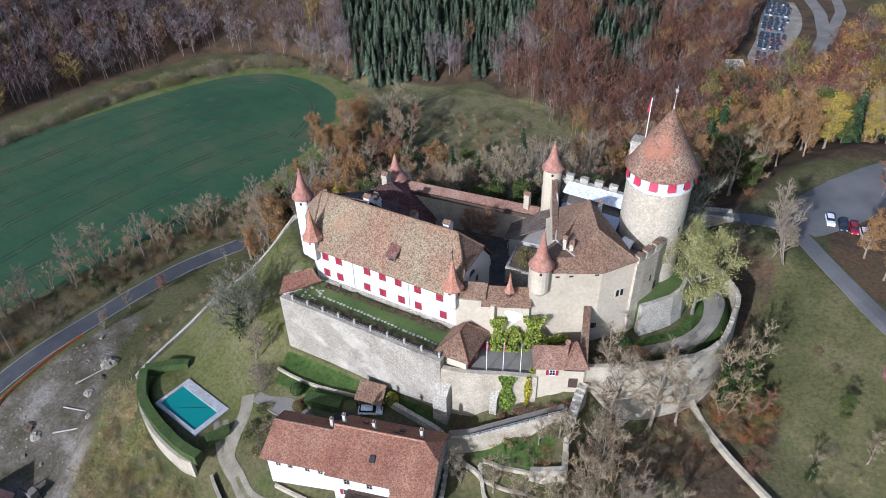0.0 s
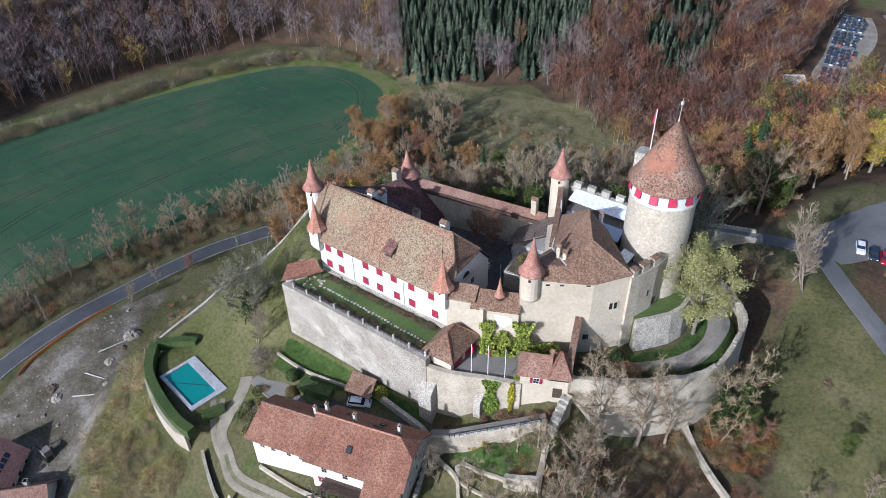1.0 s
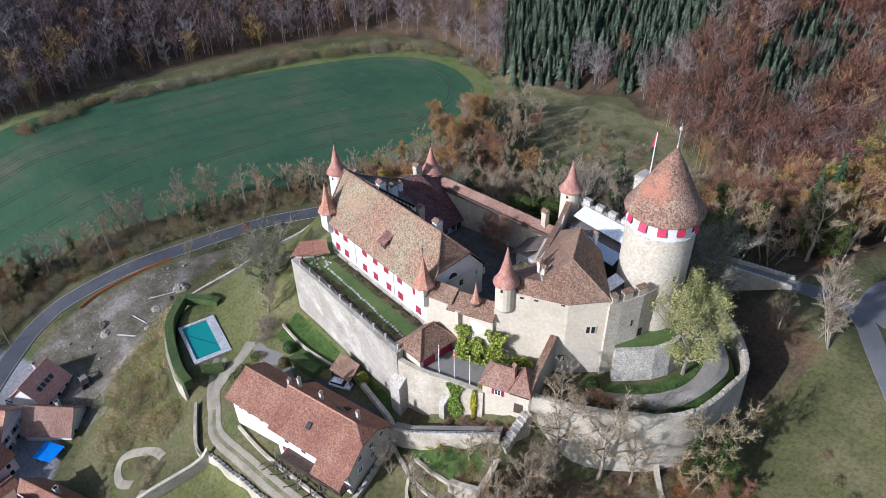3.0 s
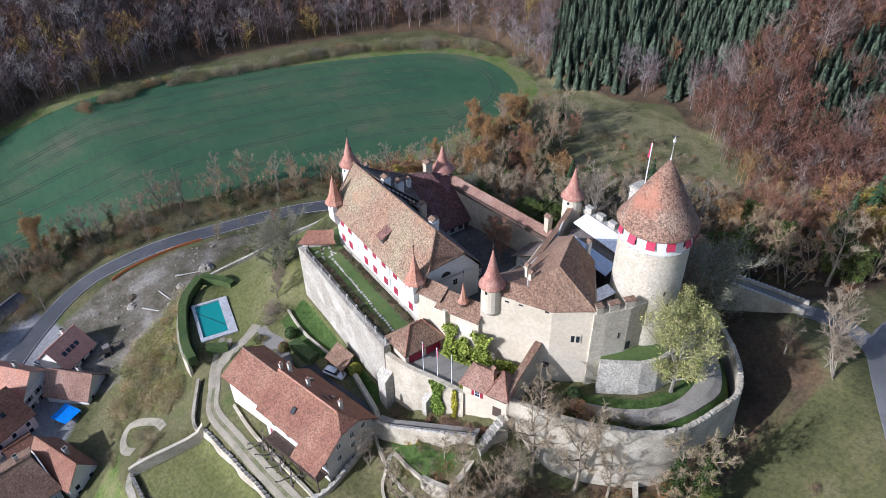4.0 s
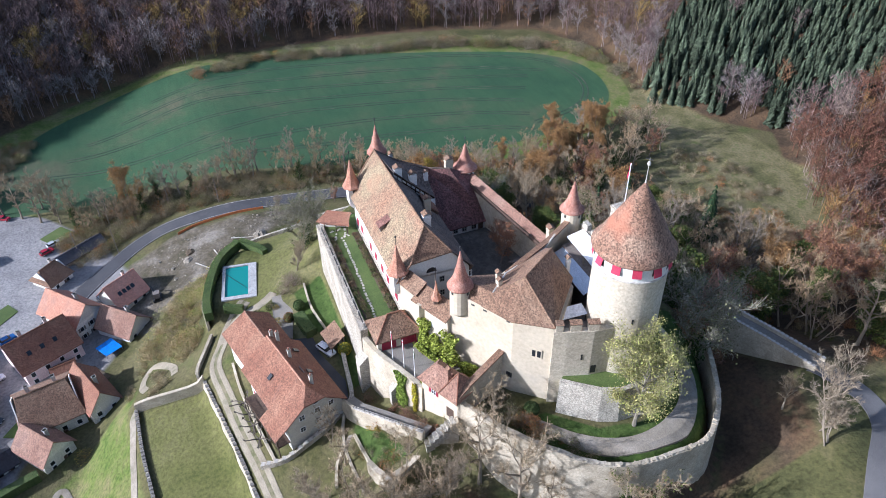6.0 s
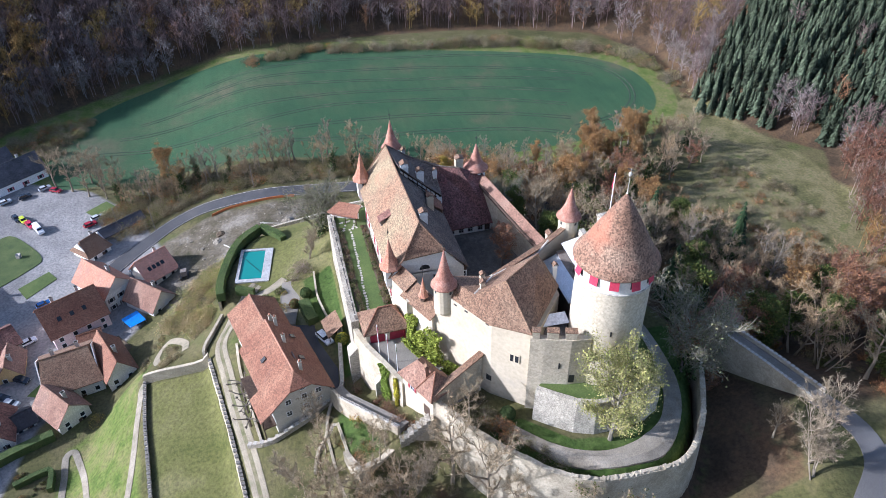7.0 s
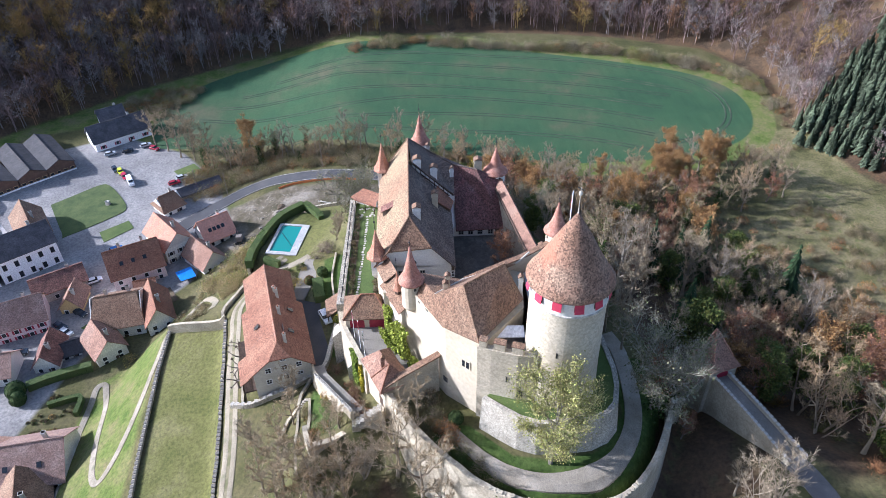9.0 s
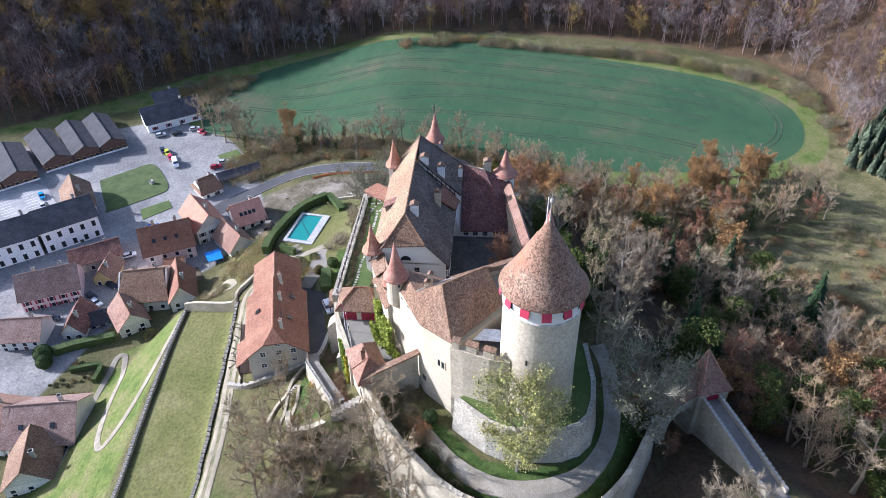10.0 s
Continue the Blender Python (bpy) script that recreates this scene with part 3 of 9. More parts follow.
    col = mix(ragged(sep[2][0], 0.2, 0.35), col, straw)
    col = mix(ragged(sep[1][2], 0.3, 0.4), col, lush)
    col = mix(ragged(sep[0][1], 0.8, 0.12), col, lawn)
    deep, _ = tone(0.2, [(0.035, 0.065, 0.013), (0.055, 0.09, 0.02), (0.08, 0.115, 0.03)])
    col = mix(ragged(sep[2][1], 0.8, 0.15), col, deep)
    col = mix(ragged(sep[0][2], 0.15, 0.5), col, site)
    col = mix(ragged(sep[1][1], 0.2, 0.12), col, road)
    col = mix(0.75, col, fine, "MULTIPLY")
    col = mix(ragged(sep[0][0], 0.25, 0.06), col, field)
    L.new(col, b.inputs["Base Color"])
    bp = N.new("ShaderNodeBump")
    bp.inputs["Strength"].default_value, bp.inputs["Distance"].default_value = 0.7, 0.25
    L.new(fh, bp.inputs["Height"])
    L.new(bp.outputs["Normal"], b.inputs["Normal"])
    return m


def build_ground():
    nx, ny = len(GX), len(GY)
    co = np.stack([GXX.ravel(), GYY.ravel(), GZ.ravel()], 1)
    i = (np.arange(ny - 1)[:, None] * nx + np.arange(nx - 1)[None, :]).ravel()
    quads = np.stack([i, i + 1, i + nx + 1, i + nx], 1)
    me = bpy.data.meshes.new("ground")
    me.from_pydata(co.tolist(), [], quads.tolist())
    for name, ws in (("cover_a", (w_field, w_lawn, w_site)), ("cover_b", (w_leaf, w_road, w_green)), ("cover_c", (w_straw, w_deep, w_straw))):
        a = me.attributes.new(name, "FLOAT_COLOR", "POINT")
        a.data.foreach_set("color", np.stack([w.ravel() for w in ws] + [np.ones(nx * ny)], 1).astype(np.float32).ravel())
    me.shade_smooth()
    me.materials.append(ground_material())
    return tagged(new("ground", me), "rolling ground with crop field, meadows, lawns and leaf litter", "ground", kind="structure")


build_ground()


def ribbon(name, pts, wide, mat, label, category, lift=0.12, sub=5, kind="structure", parent=None):
    """A road or path laid over the ground along a rounded line."""
    line = smooth_line(pts, sub)
    bm = bmesh.new()
    prev = None
    w = wide if isinstance(wide, (list, tuple)) else [wide] * len(pts)
    for i, (l, m_, r) in enumerate(zip(offset_line(line, -0.5), line, offset_line(line, 0.5))):
        k = min(i / sub, len(pts) - 1)
        ww = np.interp(k, range(len(pts)), w)
        row = []
        for s, dz in ((-0.52, -0.4), (-0.5, lift), (-0.17, lift + 0.03), (0.17, lift + 0.03), (0.5, lift), (0.52, -0.4)):
            x, y = m_[0] + (l[0] - r[0]) * s * ww, m_[1] + (l[1] - r[1]) * s * ww
            row.append(bm.verts.new((x, y, ground(x, y) + dz)))
        if prev:
            for a in range(5):
                bm.faces.new((prev[a], prev[a + 1], row[a + 1], row[a]))
        prev = row
    return tagged(part(name, bm, mat, turn=False), label, category, kind=kind)


ribbon("road", [(-96, -112), (-108, -103.5), (-116.8, -96.6), (-123.2, -90), (-128.9, -82.5), (-131.8, -74.3), (-131.5, -65.4), (-130.2, -55.9), (-128.5, -46.5), (-127, -37), (-125.5, -27), (-122, -12), (-115, 4), (-104, 24), (-90, 42)], 6.0, asphalt, "dark asphalt country road curving round the hill", "road")
ribbon("road", [(75, -8), (58, 3), (45, 13.8), (36.5, 23.3), (31, 30), (25.6, 36.5), (19, 38.5), (10.5, 36)], 4.0, asphalt_mid, "grey asphalt drive leading to the bridge", "road")
COUNTRY_ROAD = smooth_line([(-108, -103.5), (-116.8, -96.6), (-123.2, -90), (-128.9, -82.5), (-131.8, -74.3), (-131.5, -65.4), (-130.2, -55.9), (-128.5, -46.5), (-127, -37), (-125.5, -27), (-122, -12), (-115, 4)], 3)
for side in (-2.65, 2.65):
    ribbon("edge_line", offset_line(COUNTRY_ROAD, side), 0.12, coping, "worn white line along the road's edge", "road marking", lift=0.15, sub=2)
ribbon("parking_lot", [(26, 38), (29, 47), (36, 60), (44, 76), (60, 92)], [6, 14, 15, 9, 7], asphalt_mid, "grey asphalt car park on the ridge", "car park")
lane_line = smooth_line([(-62, -56), (-57.5, -60.5), (-52.5, -63), (-47, -65.3), (-38, -64.2), (-27.3, -62.6), (-16.5, -60.6), (-5.6, -59), (6, -58), (22, -57)], 4)
ribbon("lane", [(-60.5, -49.5), (-58.6, -53), (-57.7, -57.5), (-56.2, -61.0), (-52.5, -63)], 2.6, lane_gravel, "tan gravel lane climbing past the pool", "lane", lift=0.09)
lane_verge = material("grassy lane", [(0.095, 0.10, 0.04), (0.15, 0.135, 0.075), (0.20, 0.17, 0.11)], 0.5, 0.95, 0.6, 5.0)
ribbon("lane", lane_line, 2.9, lane_verge, "half-grassed tan gravel lane between the walls", "lane", lift=0.06, sub=2)
for side in (-0.85, 0.85):
    ribbon("wheel_rut", offset_line(lane_line, side), 1.0, lane_gravel, "tan gravel wheel track of the lane", "lane", lift=0.11, sub=2)
BANK_PATH = [(-55, -74.6), (-59.8, -75.2), (-64.6, -78.0), (-66.6, -80.6), (-64.4, -82.6), (-60.5, -83.0), (-56.5, -81.6)]
ribbon("footpath", BANK_PATH, 1.7, lane_gravel, "tan gravel path looping on the shrubby bank", "path")
ribbon("footpath", [(-51, -80.5), (-48, -84.2), (-44.5, -84.6), (-38, -85.0), (-30.9, -85.2), (-22, -85.8), (-14.5, -87.2), (-10.5, -89.2), (-12.4, -91.6), (-18.9, -94), (-27, -96.2), (-34.6, -98.2), (-42, -101), (-45.2, -102.4), (-44, -104), (-38.5, -103.6), (-30.8, -103.4), (-22, -102.6), (-8, -101)], 1.45, track_mat, "greyish gravel footpath zigzagging down the slope", "path")
ribbon("footpath", [(3.5, -18.2), (7.4, -15.0), (9.9, -12.7), (12.5, -9.4), (14.3, -5.2), (14.7, -1), (13.9, 4.0), (10.6, 8.5), (5, 11.9), (-2, 13.3), (-11, 13.4), (-16, 12)], [1.6, 1.9, 2.0, 2.4, 2.8, 3.2, 4.2, 3.0, 2.8, 2.7, 2.7, 2.7], gravel_mat, "pale gravel way round the foot of the bastion", "path", lift=0.35)

# ---- castle ----
COURT_Z, YARD_Z, TERRACE_Z = 36.6, 33.6, 35.6


def spire(name, x, y, r, z_foot, z_eave, z_tip, label, square=False, corbel=True, z_needle=2.6, wide=1.28, wall=None, holes=True):
    """A wall turret: body with corbelled foot, flared tiled spire, needle and small openings."""
    e = thing(name, (x, y, z_foot), label, "turret", "turrets of the castle")
    seg = 4 if square else 18
    a0 = math.pi / 4 if square else 0.0
    k = math.sqrt(2) if square else 1.0
    low = [(0.25 * r * k, z_foot - 1.6), (0.75 * r * k, z_foot - 0.7), (r * k, z_foot)] if corbel else [(r * k, z_foot)]
    bm = lathe(bmesh.new(), (x, y), low + [(r * k, z_eave)], seg, a0, a0 + 2 * math.pi)
    part("body", bm, wall or cream_wall, e, smooth=False)
    h = z_tip - z_eave
    bm = lathe(bmesh.new(), (x, y), [(r * k * 0.9, z_eave - 0.1), (r * wide * k, z_eave - 0.15), (r * wide * k * 0.98, z_eave + 0.05), (r * 0.98 * k, z_eave + 0.10 * h), (r * 0.62 * k, z_eave + 0.32 * h),
                                     (r * 0.3 * k, z_eave + 0.66 * h), (0.07, z_tip)], 8 if square else 18, math.pi / 8 if square else 0.0, 2 * math.pi + (math.pi / 8 if square else 0.0))
    part("spire", bm, tile_spire if not square else tile_orange, e, smooth=not square)
    bm = lathe(bmesh.new(), (x, y), [(0.05, z_tip - 0.1), (0.04, z_tip + z_needle * 0.4), (0.16, z_tip + z_needle * 0.45), (0.16, z_tip + z_needle * 0.52), (0.035, z_tip + z_needle * 0.6), (0.02, z_tip + z_needle)], 8)
    part("finial", bm, iron, e, "iron needle with a ball")
    if holes:
        for i in range(4):
            a = -math.pi / 2 + i * math.pi / 2 + (0.0 if square else 0.35)
            m = Matrix.Translation((x, y, z_eave - 0.95)) @ pose(0, 0, 0, 0, 0, math.degrees(a))
            part("opening", boxm(r * 0.96 - 0.1, r * 1.0 + 0.03, -0.2, 0.2, -0.28, 0.28, m), iron, e, "dark square look-out")
    return e


def windowed(parent, x, z, y, wide, high, leaf_gap=0.03, m=None, recess=True):
    """A window in a wall that faces down the y axis, its two leaves closed, in a pale stone surround."""
    m = m or Matrix.Identity(4)
    w = part("window", boxm(-wide / 2 - 0.12, wide / 2 + 0.12, -0.05, 0.12, -high / 2 - 0.12, high / 2 + 0.12, m @ Matrix.Translation((x, y, z))), coping, parent, "pale stone window surround")
    for s in (-1, 1):
        x0, x1 = min(s * leaf_gap, s * wide / 2), max(s * leaf_gap, s * wide / 2)
        prof = [(-0.055, high / 2), (-0.055, -high / 2), (-0.12, -high / 2)]
        for k in range(6):
            prof += [(-0.145, -high / 2 + high * (k + 0.15) / 6), (-0.115, -high / 2 + high * (k + 0.95) / 6)]
        bm = bmesh.new()
        at = m @ Matrix.Translation((x, y, z))
        u, v = ([bm.verts.new(at @ Vector((px, q[0], q[1]))) for q in prof] for px in (x0, x1))
        bm.faces.new(u)
        bm.faces.new(v[::-1])
        for k in range(len(prof)):
            bm.faces.new((u[k], u[(k + 1) % len(prof)], v[(k + 1) % len(prof)], v[k]))
        part("shutter", bm, red_paint, w, "dark red louvred shutter")
    return w


def pane_window(parent, m, wide, high, frame_mat=None, deep=0.06, bars=True, shutters=None):
    """A glazed window: frame, dark pane and glazing bars; m puts its middle on the wall, facing down the y axis."""
    t = 0.1
    bm = bmesh.new()
    rings = []
    for q, y in ((t, 0.1), (t, -deep), (0.0, -deep), (0.0, 0.1)):
        rings.append([bm.verts.new(m @ Vector((sx * (wide / 2 + q), y, sz * (high / 2 + q)))) for sx, sz in ((-1, -1), (1, -1), (1, 1), (-1, 1))])
    for u, v in zip(rings, rings[1:] + rings[:1]):
        for i in range(4):
            bm.faces.new((u[i], u[(i + 1) % 4], v[(i + 1) % 4], v[i]))
    w = part("window", bm, frame_mat or coping, parent)
    if bars:
        c = 0.03
        plus = [(-c, -high / 2), (c, -high / 2), (c, -c), (wide / 2, -c), (wide / 2, c), (c, c), (c, high / 2), (-c, high / 2), (-c, c), (-wide / 2, c), (-wide / 2, -c), (-c, -c)]
        bm = bmesh.new()
        u, v = ([bm.verts.new(m @ Vector((px, y, pz))) for px, pz in plus] for y in (-0.035, 0.03))
        bm.faces.new(u)
        bm.faces.new(v[::-1])
        for i in range(12):
            bm.faces.new((u[i], u[(i + 1) % 12], v[(i + 1) % 12], v[i]))
        part("glazing_bar", bm, frame_mat or coping, w)
    part("pane", boxm(-wide / 2, wide / 2, -0.02, 0.02, -high / 2, high / 2, m), glass, w)
    if shutters:
        for s in (-1, 1):
            part("shutter", boxm(s * (wide * 0.5 + t + 0.25) - 0.24, s * (wide * 0.5 + t + 0.25) + 0.24, -0.1, -0.04, -high / 2, high / 2, m), shutters, w)
    return w


def chimney(parent, x, y, z0, z1, wx=0.55, wy=0.75, mat=None):
    c = part("chimney", box(boxm(x - wx, x + wx, y - wy, y + wy, z0, z1), x - wx - 0.08, x + wx + 0.08, y - wy - 0.08, y + wy + 0.08, z1 - 0.75, z1 - 0.55), mat or white_wash, parent, "rendered chimney stack")
    bm = slab(bmesh.new(), [[(x - wx - 0.15, y - wy - 0.15, z1 + 0.1), (x + wx + 0.15, y - wy - 0.15, z1 + 0.1), (x + wx + 0.15, y, z1 + 0.55), (x - wx - 0.15, y, z1 + 0.55)],
                            [(x + wx + 0.15, y + wy + 0.15, z1 + 0.1), (x - wx - 0.15, y + wy + 0.15, z1 + 0.1), (x - wx - 0.15, y, z1 + 0.55), (x + wx + 0.15, y, z1 + 0.55)]], 0.1)
    part("cap", bm, tile_brown, c)
    return c


def castle_house():
    """The long white house with its rear wing."""
    e = thing("castle_house", (-42, -24, COURT_Z), "long white castle house with red shutters under a weathered tiled roof", "house")
    plan = [(-55.6, -29.5), (-25.0, -29.5), (-25.0, -16.0), (-43.2, -16.0), (-43.4, -4.4), (-51.5, -4.6), (-64.0, -21.0)]
    part("wall", prism(bmesh.new(), plan, 33.0, [43.9, 43.9, 43.4, 38.4, 38.4, 43.4, 44.4]), white_wash, e)
    # plinth of bare stone along the garden
    part("plinth", boxm(-55.4, -25.2, -29.62, -29.5, 33.4, 36.7), rubble, e, "rough stone plinth")
    # main roof: garden slope, half-hipped east end, court slope
    A, A2, B = (-56.3, -30.3, 44.0), (-40.0, -30.3, 43.9), (-24.5, -30.3, 43.9)
    R1, R2 = (-56.8, -23.8, 52.7), (-27.8, -23.5, 52.8)
    H1, H2 = (-24.4, -27.4, 47.6), (-24.4, -19.6, 48.2)
    C, D, D2 = (-24.5, -15.2, 43.3), (-42.0, -15.2, 43.3), (-46.5, -18.0, 46.5)
    NW = (-64.8, -20.6, 44.4)
    part("roof", slab(bmesh.new(), [[A, A2, B, H1, R2, R1]], 0.25), tile_old, e, "lichen-stained tiled roof")
    part("hip_roof", slab(bmesh.new(), [[H1, H2, R2]], 0.25), tile_brown, e, "brown tiled half hip")
    # the court slope's shade is painted in: darker tile than the garden slope
    part("court_roof", slab(bmesh.new(), [[H2, C, D, (-46.5, -16.0, 44.2), (-46.5, -23.7, 52.74), R2]], 0.25), tile_court, e, "tiled slope above the court, darkened for shade")
    part("west_hip", slab(bmesh.new(), [[NW, A, R1]], 0.25), tile_old, e)
    part("ridge", ridge_caps(bmesh.new(), [R1, R2]), tile_brown, e)
    for q in ([R2, H1, B], [R2, H2], [R1, A]):
        part("hip", ridge_caps(bmesh.new(), q), tile_brown, e)
    # east gable between the eaves and the half hip
    bm = bmesh.new()
    for x in (-25.0, -25.5):
        bm.faces.new([bm.verts.new((x, y, z)) for y, z in ((-29.5, 43.5), (-16.0, 43.3), (-19.8, 47.9), (-27.3, 47.4))])
    bmesh.ops.bridge_loops(bm, edges=bm.edges[:])
    part("gable", bm, white_wash, e)
    # higher roof over the west part, with a half-timbered strip under its verge
    K0, K1, T = (-57.4, -20.2, 49.6), (-50.4, -9.6, 48.4), (-53.4, -14.4, 48.0)
    V0, V1, V2 = (-46.4, -23.0, 53.05), (-46.4, -18.6, 48.75), (-46.4, -14.4, 44.9)
    # upper and west slopes wear the court tile too, shade in its colour
    part("upper_roof", slab(bmesh.new(), [[R1, V0, V1], [R1, V1, K0], [K0, V1, V2], [K0, V2, T]], 0.2), tile_court, e, "tiled upper roof, darkened for shade")
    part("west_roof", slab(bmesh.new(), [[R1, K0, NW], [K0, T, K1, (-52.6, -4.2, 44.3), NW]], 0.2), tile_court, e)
    bm = bmesh.new()
    for x in (-46.7, -46.9):
        bm.faces.new([bm.verts.new((x, y, z)) for y, z in ((-22.9, 52.0), (-22.9, 52.8), (-14.5, 44.75), (-14.5, 41.8))])
    bmesh.ops.bridge_loops(bm, edges=bm.edges[:])
    part("timbered_wall", bm, white_wash, e, "white half-timbered strip wall")
    for i in range(9):
        y = -22.2 + i * 0.92
        z = 52.8 - (y + 22.9) * 0.958
        part("timber", boxm(-46.72, -46.6, y - 0.09, y + 0.09, z - 2.6, z - 0.1), dark_wood, e, "dark timber post")
    part("timber", slab(bmesh.new(), [[(-46.6, -22.9, 52.75), (-46.6, -14.5, 44.7), (-46.6, -14.5, 44.4), (-46.6, -22.9, 52.45)]], 0.1), dark_wood, e, "dark timber rail")
    part("timber", slab(bmesh.new(), [[(-46.6, -21.4, 50.4), (-46.6, -14.5, 43.7), (-46.6, -14.5, 43.45), (-46.6, -21.4, 50.15)]], 0.1), dark_wood, e)
    part("panel", boxm(-46.6, -46.4, -16.4, -14.4, 43.0, 44.5), white_wash, e, "white panel with a small window")
    part("opening", boxm(-46.42, -46.36, -15.9, -15.3, 43.3, 44.0), iron, e)
    # red shed roof below the panel
    part("shed_roof", slab(bmesh.new(), [[(-40.0, -18.9, 48.3), (-46.4, -18.0, 47.3), (-46.4, -14.6, 43.3), (-41.6, -15.4, 44.5)]], 0.2), tile_red, e, "red tiled shed roof")
    part("shed_wall", prism(bmesh.new(), [(-46.3, -18.6), (-40.6, -18.6), (-41.8, -15.6), (-46.3, -15.0)], 42.5, [47.0, 47.6, 44.3, 43.4]), dark_wood, e)
    # rear wing falling steeply to the court
    E1, E2, N1 = (-42.5, -14.3, 38.4), (-43.0, -3.9, 38.4), (-50.2, -5.0, 46.2)
    part("rear_roof", slab(bmesh.new(), [[T, E1, E2], [T, E2, K1], [K1, E2, N1], [K1, N1, (-52.6, -4.2, 44.3)]], 0.22), tile_wine, e, "dark red tiled roof over the rear wing")
    part("rear_wall", prism(bmesh.new(), [(-46.6, -16.0), (-43.0, -16.0), (-43.0, -14.5), (-53.0, -14.5), (-53.0, -15.2)], 38.0, [43.4, 43.0, 38.4, 46.9, 46.9]), white_wash, e)
    part("ridge", ridge_caps(bmesh.new(), [R1, K0, T, K1, (-52.6, -4.2, 44.3)]), tile_court, e)
    # timbered gallery at the court corner
    part("gallery", boxm(-29.5, -25.1, -16.0, -15.4, 39.9, 43.1), dark_wood, e, "dark timber gallery")
    pane_window(e, pose(-25.08, -15.7, 41.4, 0, 0, 90), 0.5, 1.2, white_paint)
    for x in (-26.2, -27.4, -28.6):
        pane_window(e, pose(x, -15.38, 41.5, 0, 0, 180), 0.8, 1.2, white_paint)
    # front windows, seven to a storey
    for x in (-53.2, -50.1, -43.7, -40.3, -36.9, -32.8, -28.3):
        windowed(e, x, 42.3, -29.5, 1.35, 1.75)
    for x in (-53.3, -50.2, -44.0, -40.5, -36.4, -32.8, -27.6):
        windowed(e, x, 38.3, -29.5, 1.35, 1.6)
    for x in (-46.9, -34.7):
        part("downpipe", lathe(bmesh.new(), (x, -29.6), [(0.06, 36.8), (0.06, 43.9)], 8), zinc, e)
    part("cellar_window", boxm(-50.6, -50.1, -29.68, -29.55, 35.6, 36.3), iron, e)
    # end wall windows
    for y, z, w, h in ((-25.4, 41.9, 0.8, 1.2), (-21.4, 41.9, 0.8, 1.2), (-25.4, 38.6, 0.8, 1.2), (-21.4, 38.6, 0.8, 1.2)):
        pane_window(e, pose(-25.0, y, z, 0, 0, 90), w, h)
    bm = bmesh.new()
    arch = [(-1.0, 0)] + [(math.cos(t), 1.0 * math.sin(t)) for t in np.linspace(math.pi, 0, 9)][1:]
    va = [bm.verts.new((-24.94, -23.4 + p[0], 44.2 + p[1])) for p in arch]
    vb = [bm.verts.new((-25.02, -23.4 + p[0], 44.2 + p[1])) for p in arch]
    bm.faces.new(va)
    bm.faces.new(vb[::-1])
    for i in range(len(arch)):
        bm.faces.new((va[i], va[(i + 1) % len(arch)], vb[(i + 1) % len(arch)], vb[i]))
    part("arched_opening", bm, iron, e, "dark arched opening")
    # ground floor openings under the rear eave
    for y in (-13.2, -11.2, -9.2, -7.0):
        pane_window(e, pose(-43.2, y, 37.5, 0, 0, 90), 0.9, 1.1, grey_render)
    part("door", boxm(-43.24, -43.1, -6.0, -4.9, 36.6, 38.1), dark_wood, e)
    for x in (-38.5, -34.5, -31.0):
        pane_window(e, pose(x, -16.0, 40.8, 0, 0, 180), 1.0, 1.5)
    # roof dormer on the garden side
    d = part("dormer", boxm(-39.2, -37.8, -28.9, -26.0, 46.0, 47.3), grey_wood, e, "small timber roof dormer")
    part("dormer_roof", slab(bmesh.new(), [[(-39.6, -29.3, 47.2), (-37.4, -29.3, 47.2), (-37.4, -25.4, 49.3), (-39.6, -25.4, 49.3)]], 0.12), tile_dark, d)
    part("opening", boxm(-39.0, -38.0, -28.96, -28.9, 46.4, 47.1), iron, d)
    chimney(e, -47.4, -21.9, 50.0, 53.3, 0.6, 0.75)
    chimney(e, -48.0, -18.6, 47.0, 50.8, 0.6, 0.7)
    chimney(e, -50.7, -14.8, 46.0, 48.6, 0.32, 0.4)
    chimney(e, -39.6, -18.6, 45.5, 50.0, 0.5, 0.6, cream_wall)
    chimney(e, -30.5, -22.1, 50.0, 53.1, 0.6, 0.7)
    chimney(e, -51.9, -9.2, 44.5, 49.9, 0.6, 0.8, cream_wall)
    chimney(e, -59.4, -19.6, 46.5, 49.4, 0.35, 0.35, grey_render)
    return e


castle_house()
spire("turret", -25.6, -29.6, 1.15, 42.2, 46.0, 51.8, "square white corner turret with an orange tiled spire", True, z_needle=3.4, wall=white_wash)
spire("turret", -55.6, -29.5, 1.15, 42.2, 46.2, 52.4, "square white corner turret with an orange tiled spire", True, z_needle=3.4, wall=white_wash)
spire("turret", -64.0, -21.3, 1.75, 34.0, 48.0, 54.4, "round white turret with a flared red spire", corbel=False, z_needle=2.8, wall=white_wash)
spire("turret", -52.0, -5.4, 2.0, 34.0, 47.0, 52.6, "round turret with a timbered loft and flared red spire", corbel=False, z_needle=2.8, wall=white_wash, wide=1.35)
spire("turret", -12.2, -23.1, 1.75, 46.0, 51.3, 58.2, "round cream turret hung on the curtain wall", z_needle=1.5)
spire("turret", -20.4, 1.9, 1.75, 34.0, 54.3, 60.0, "tall round cream turret on the north curtain", corbel=False, z_needle=1.5)


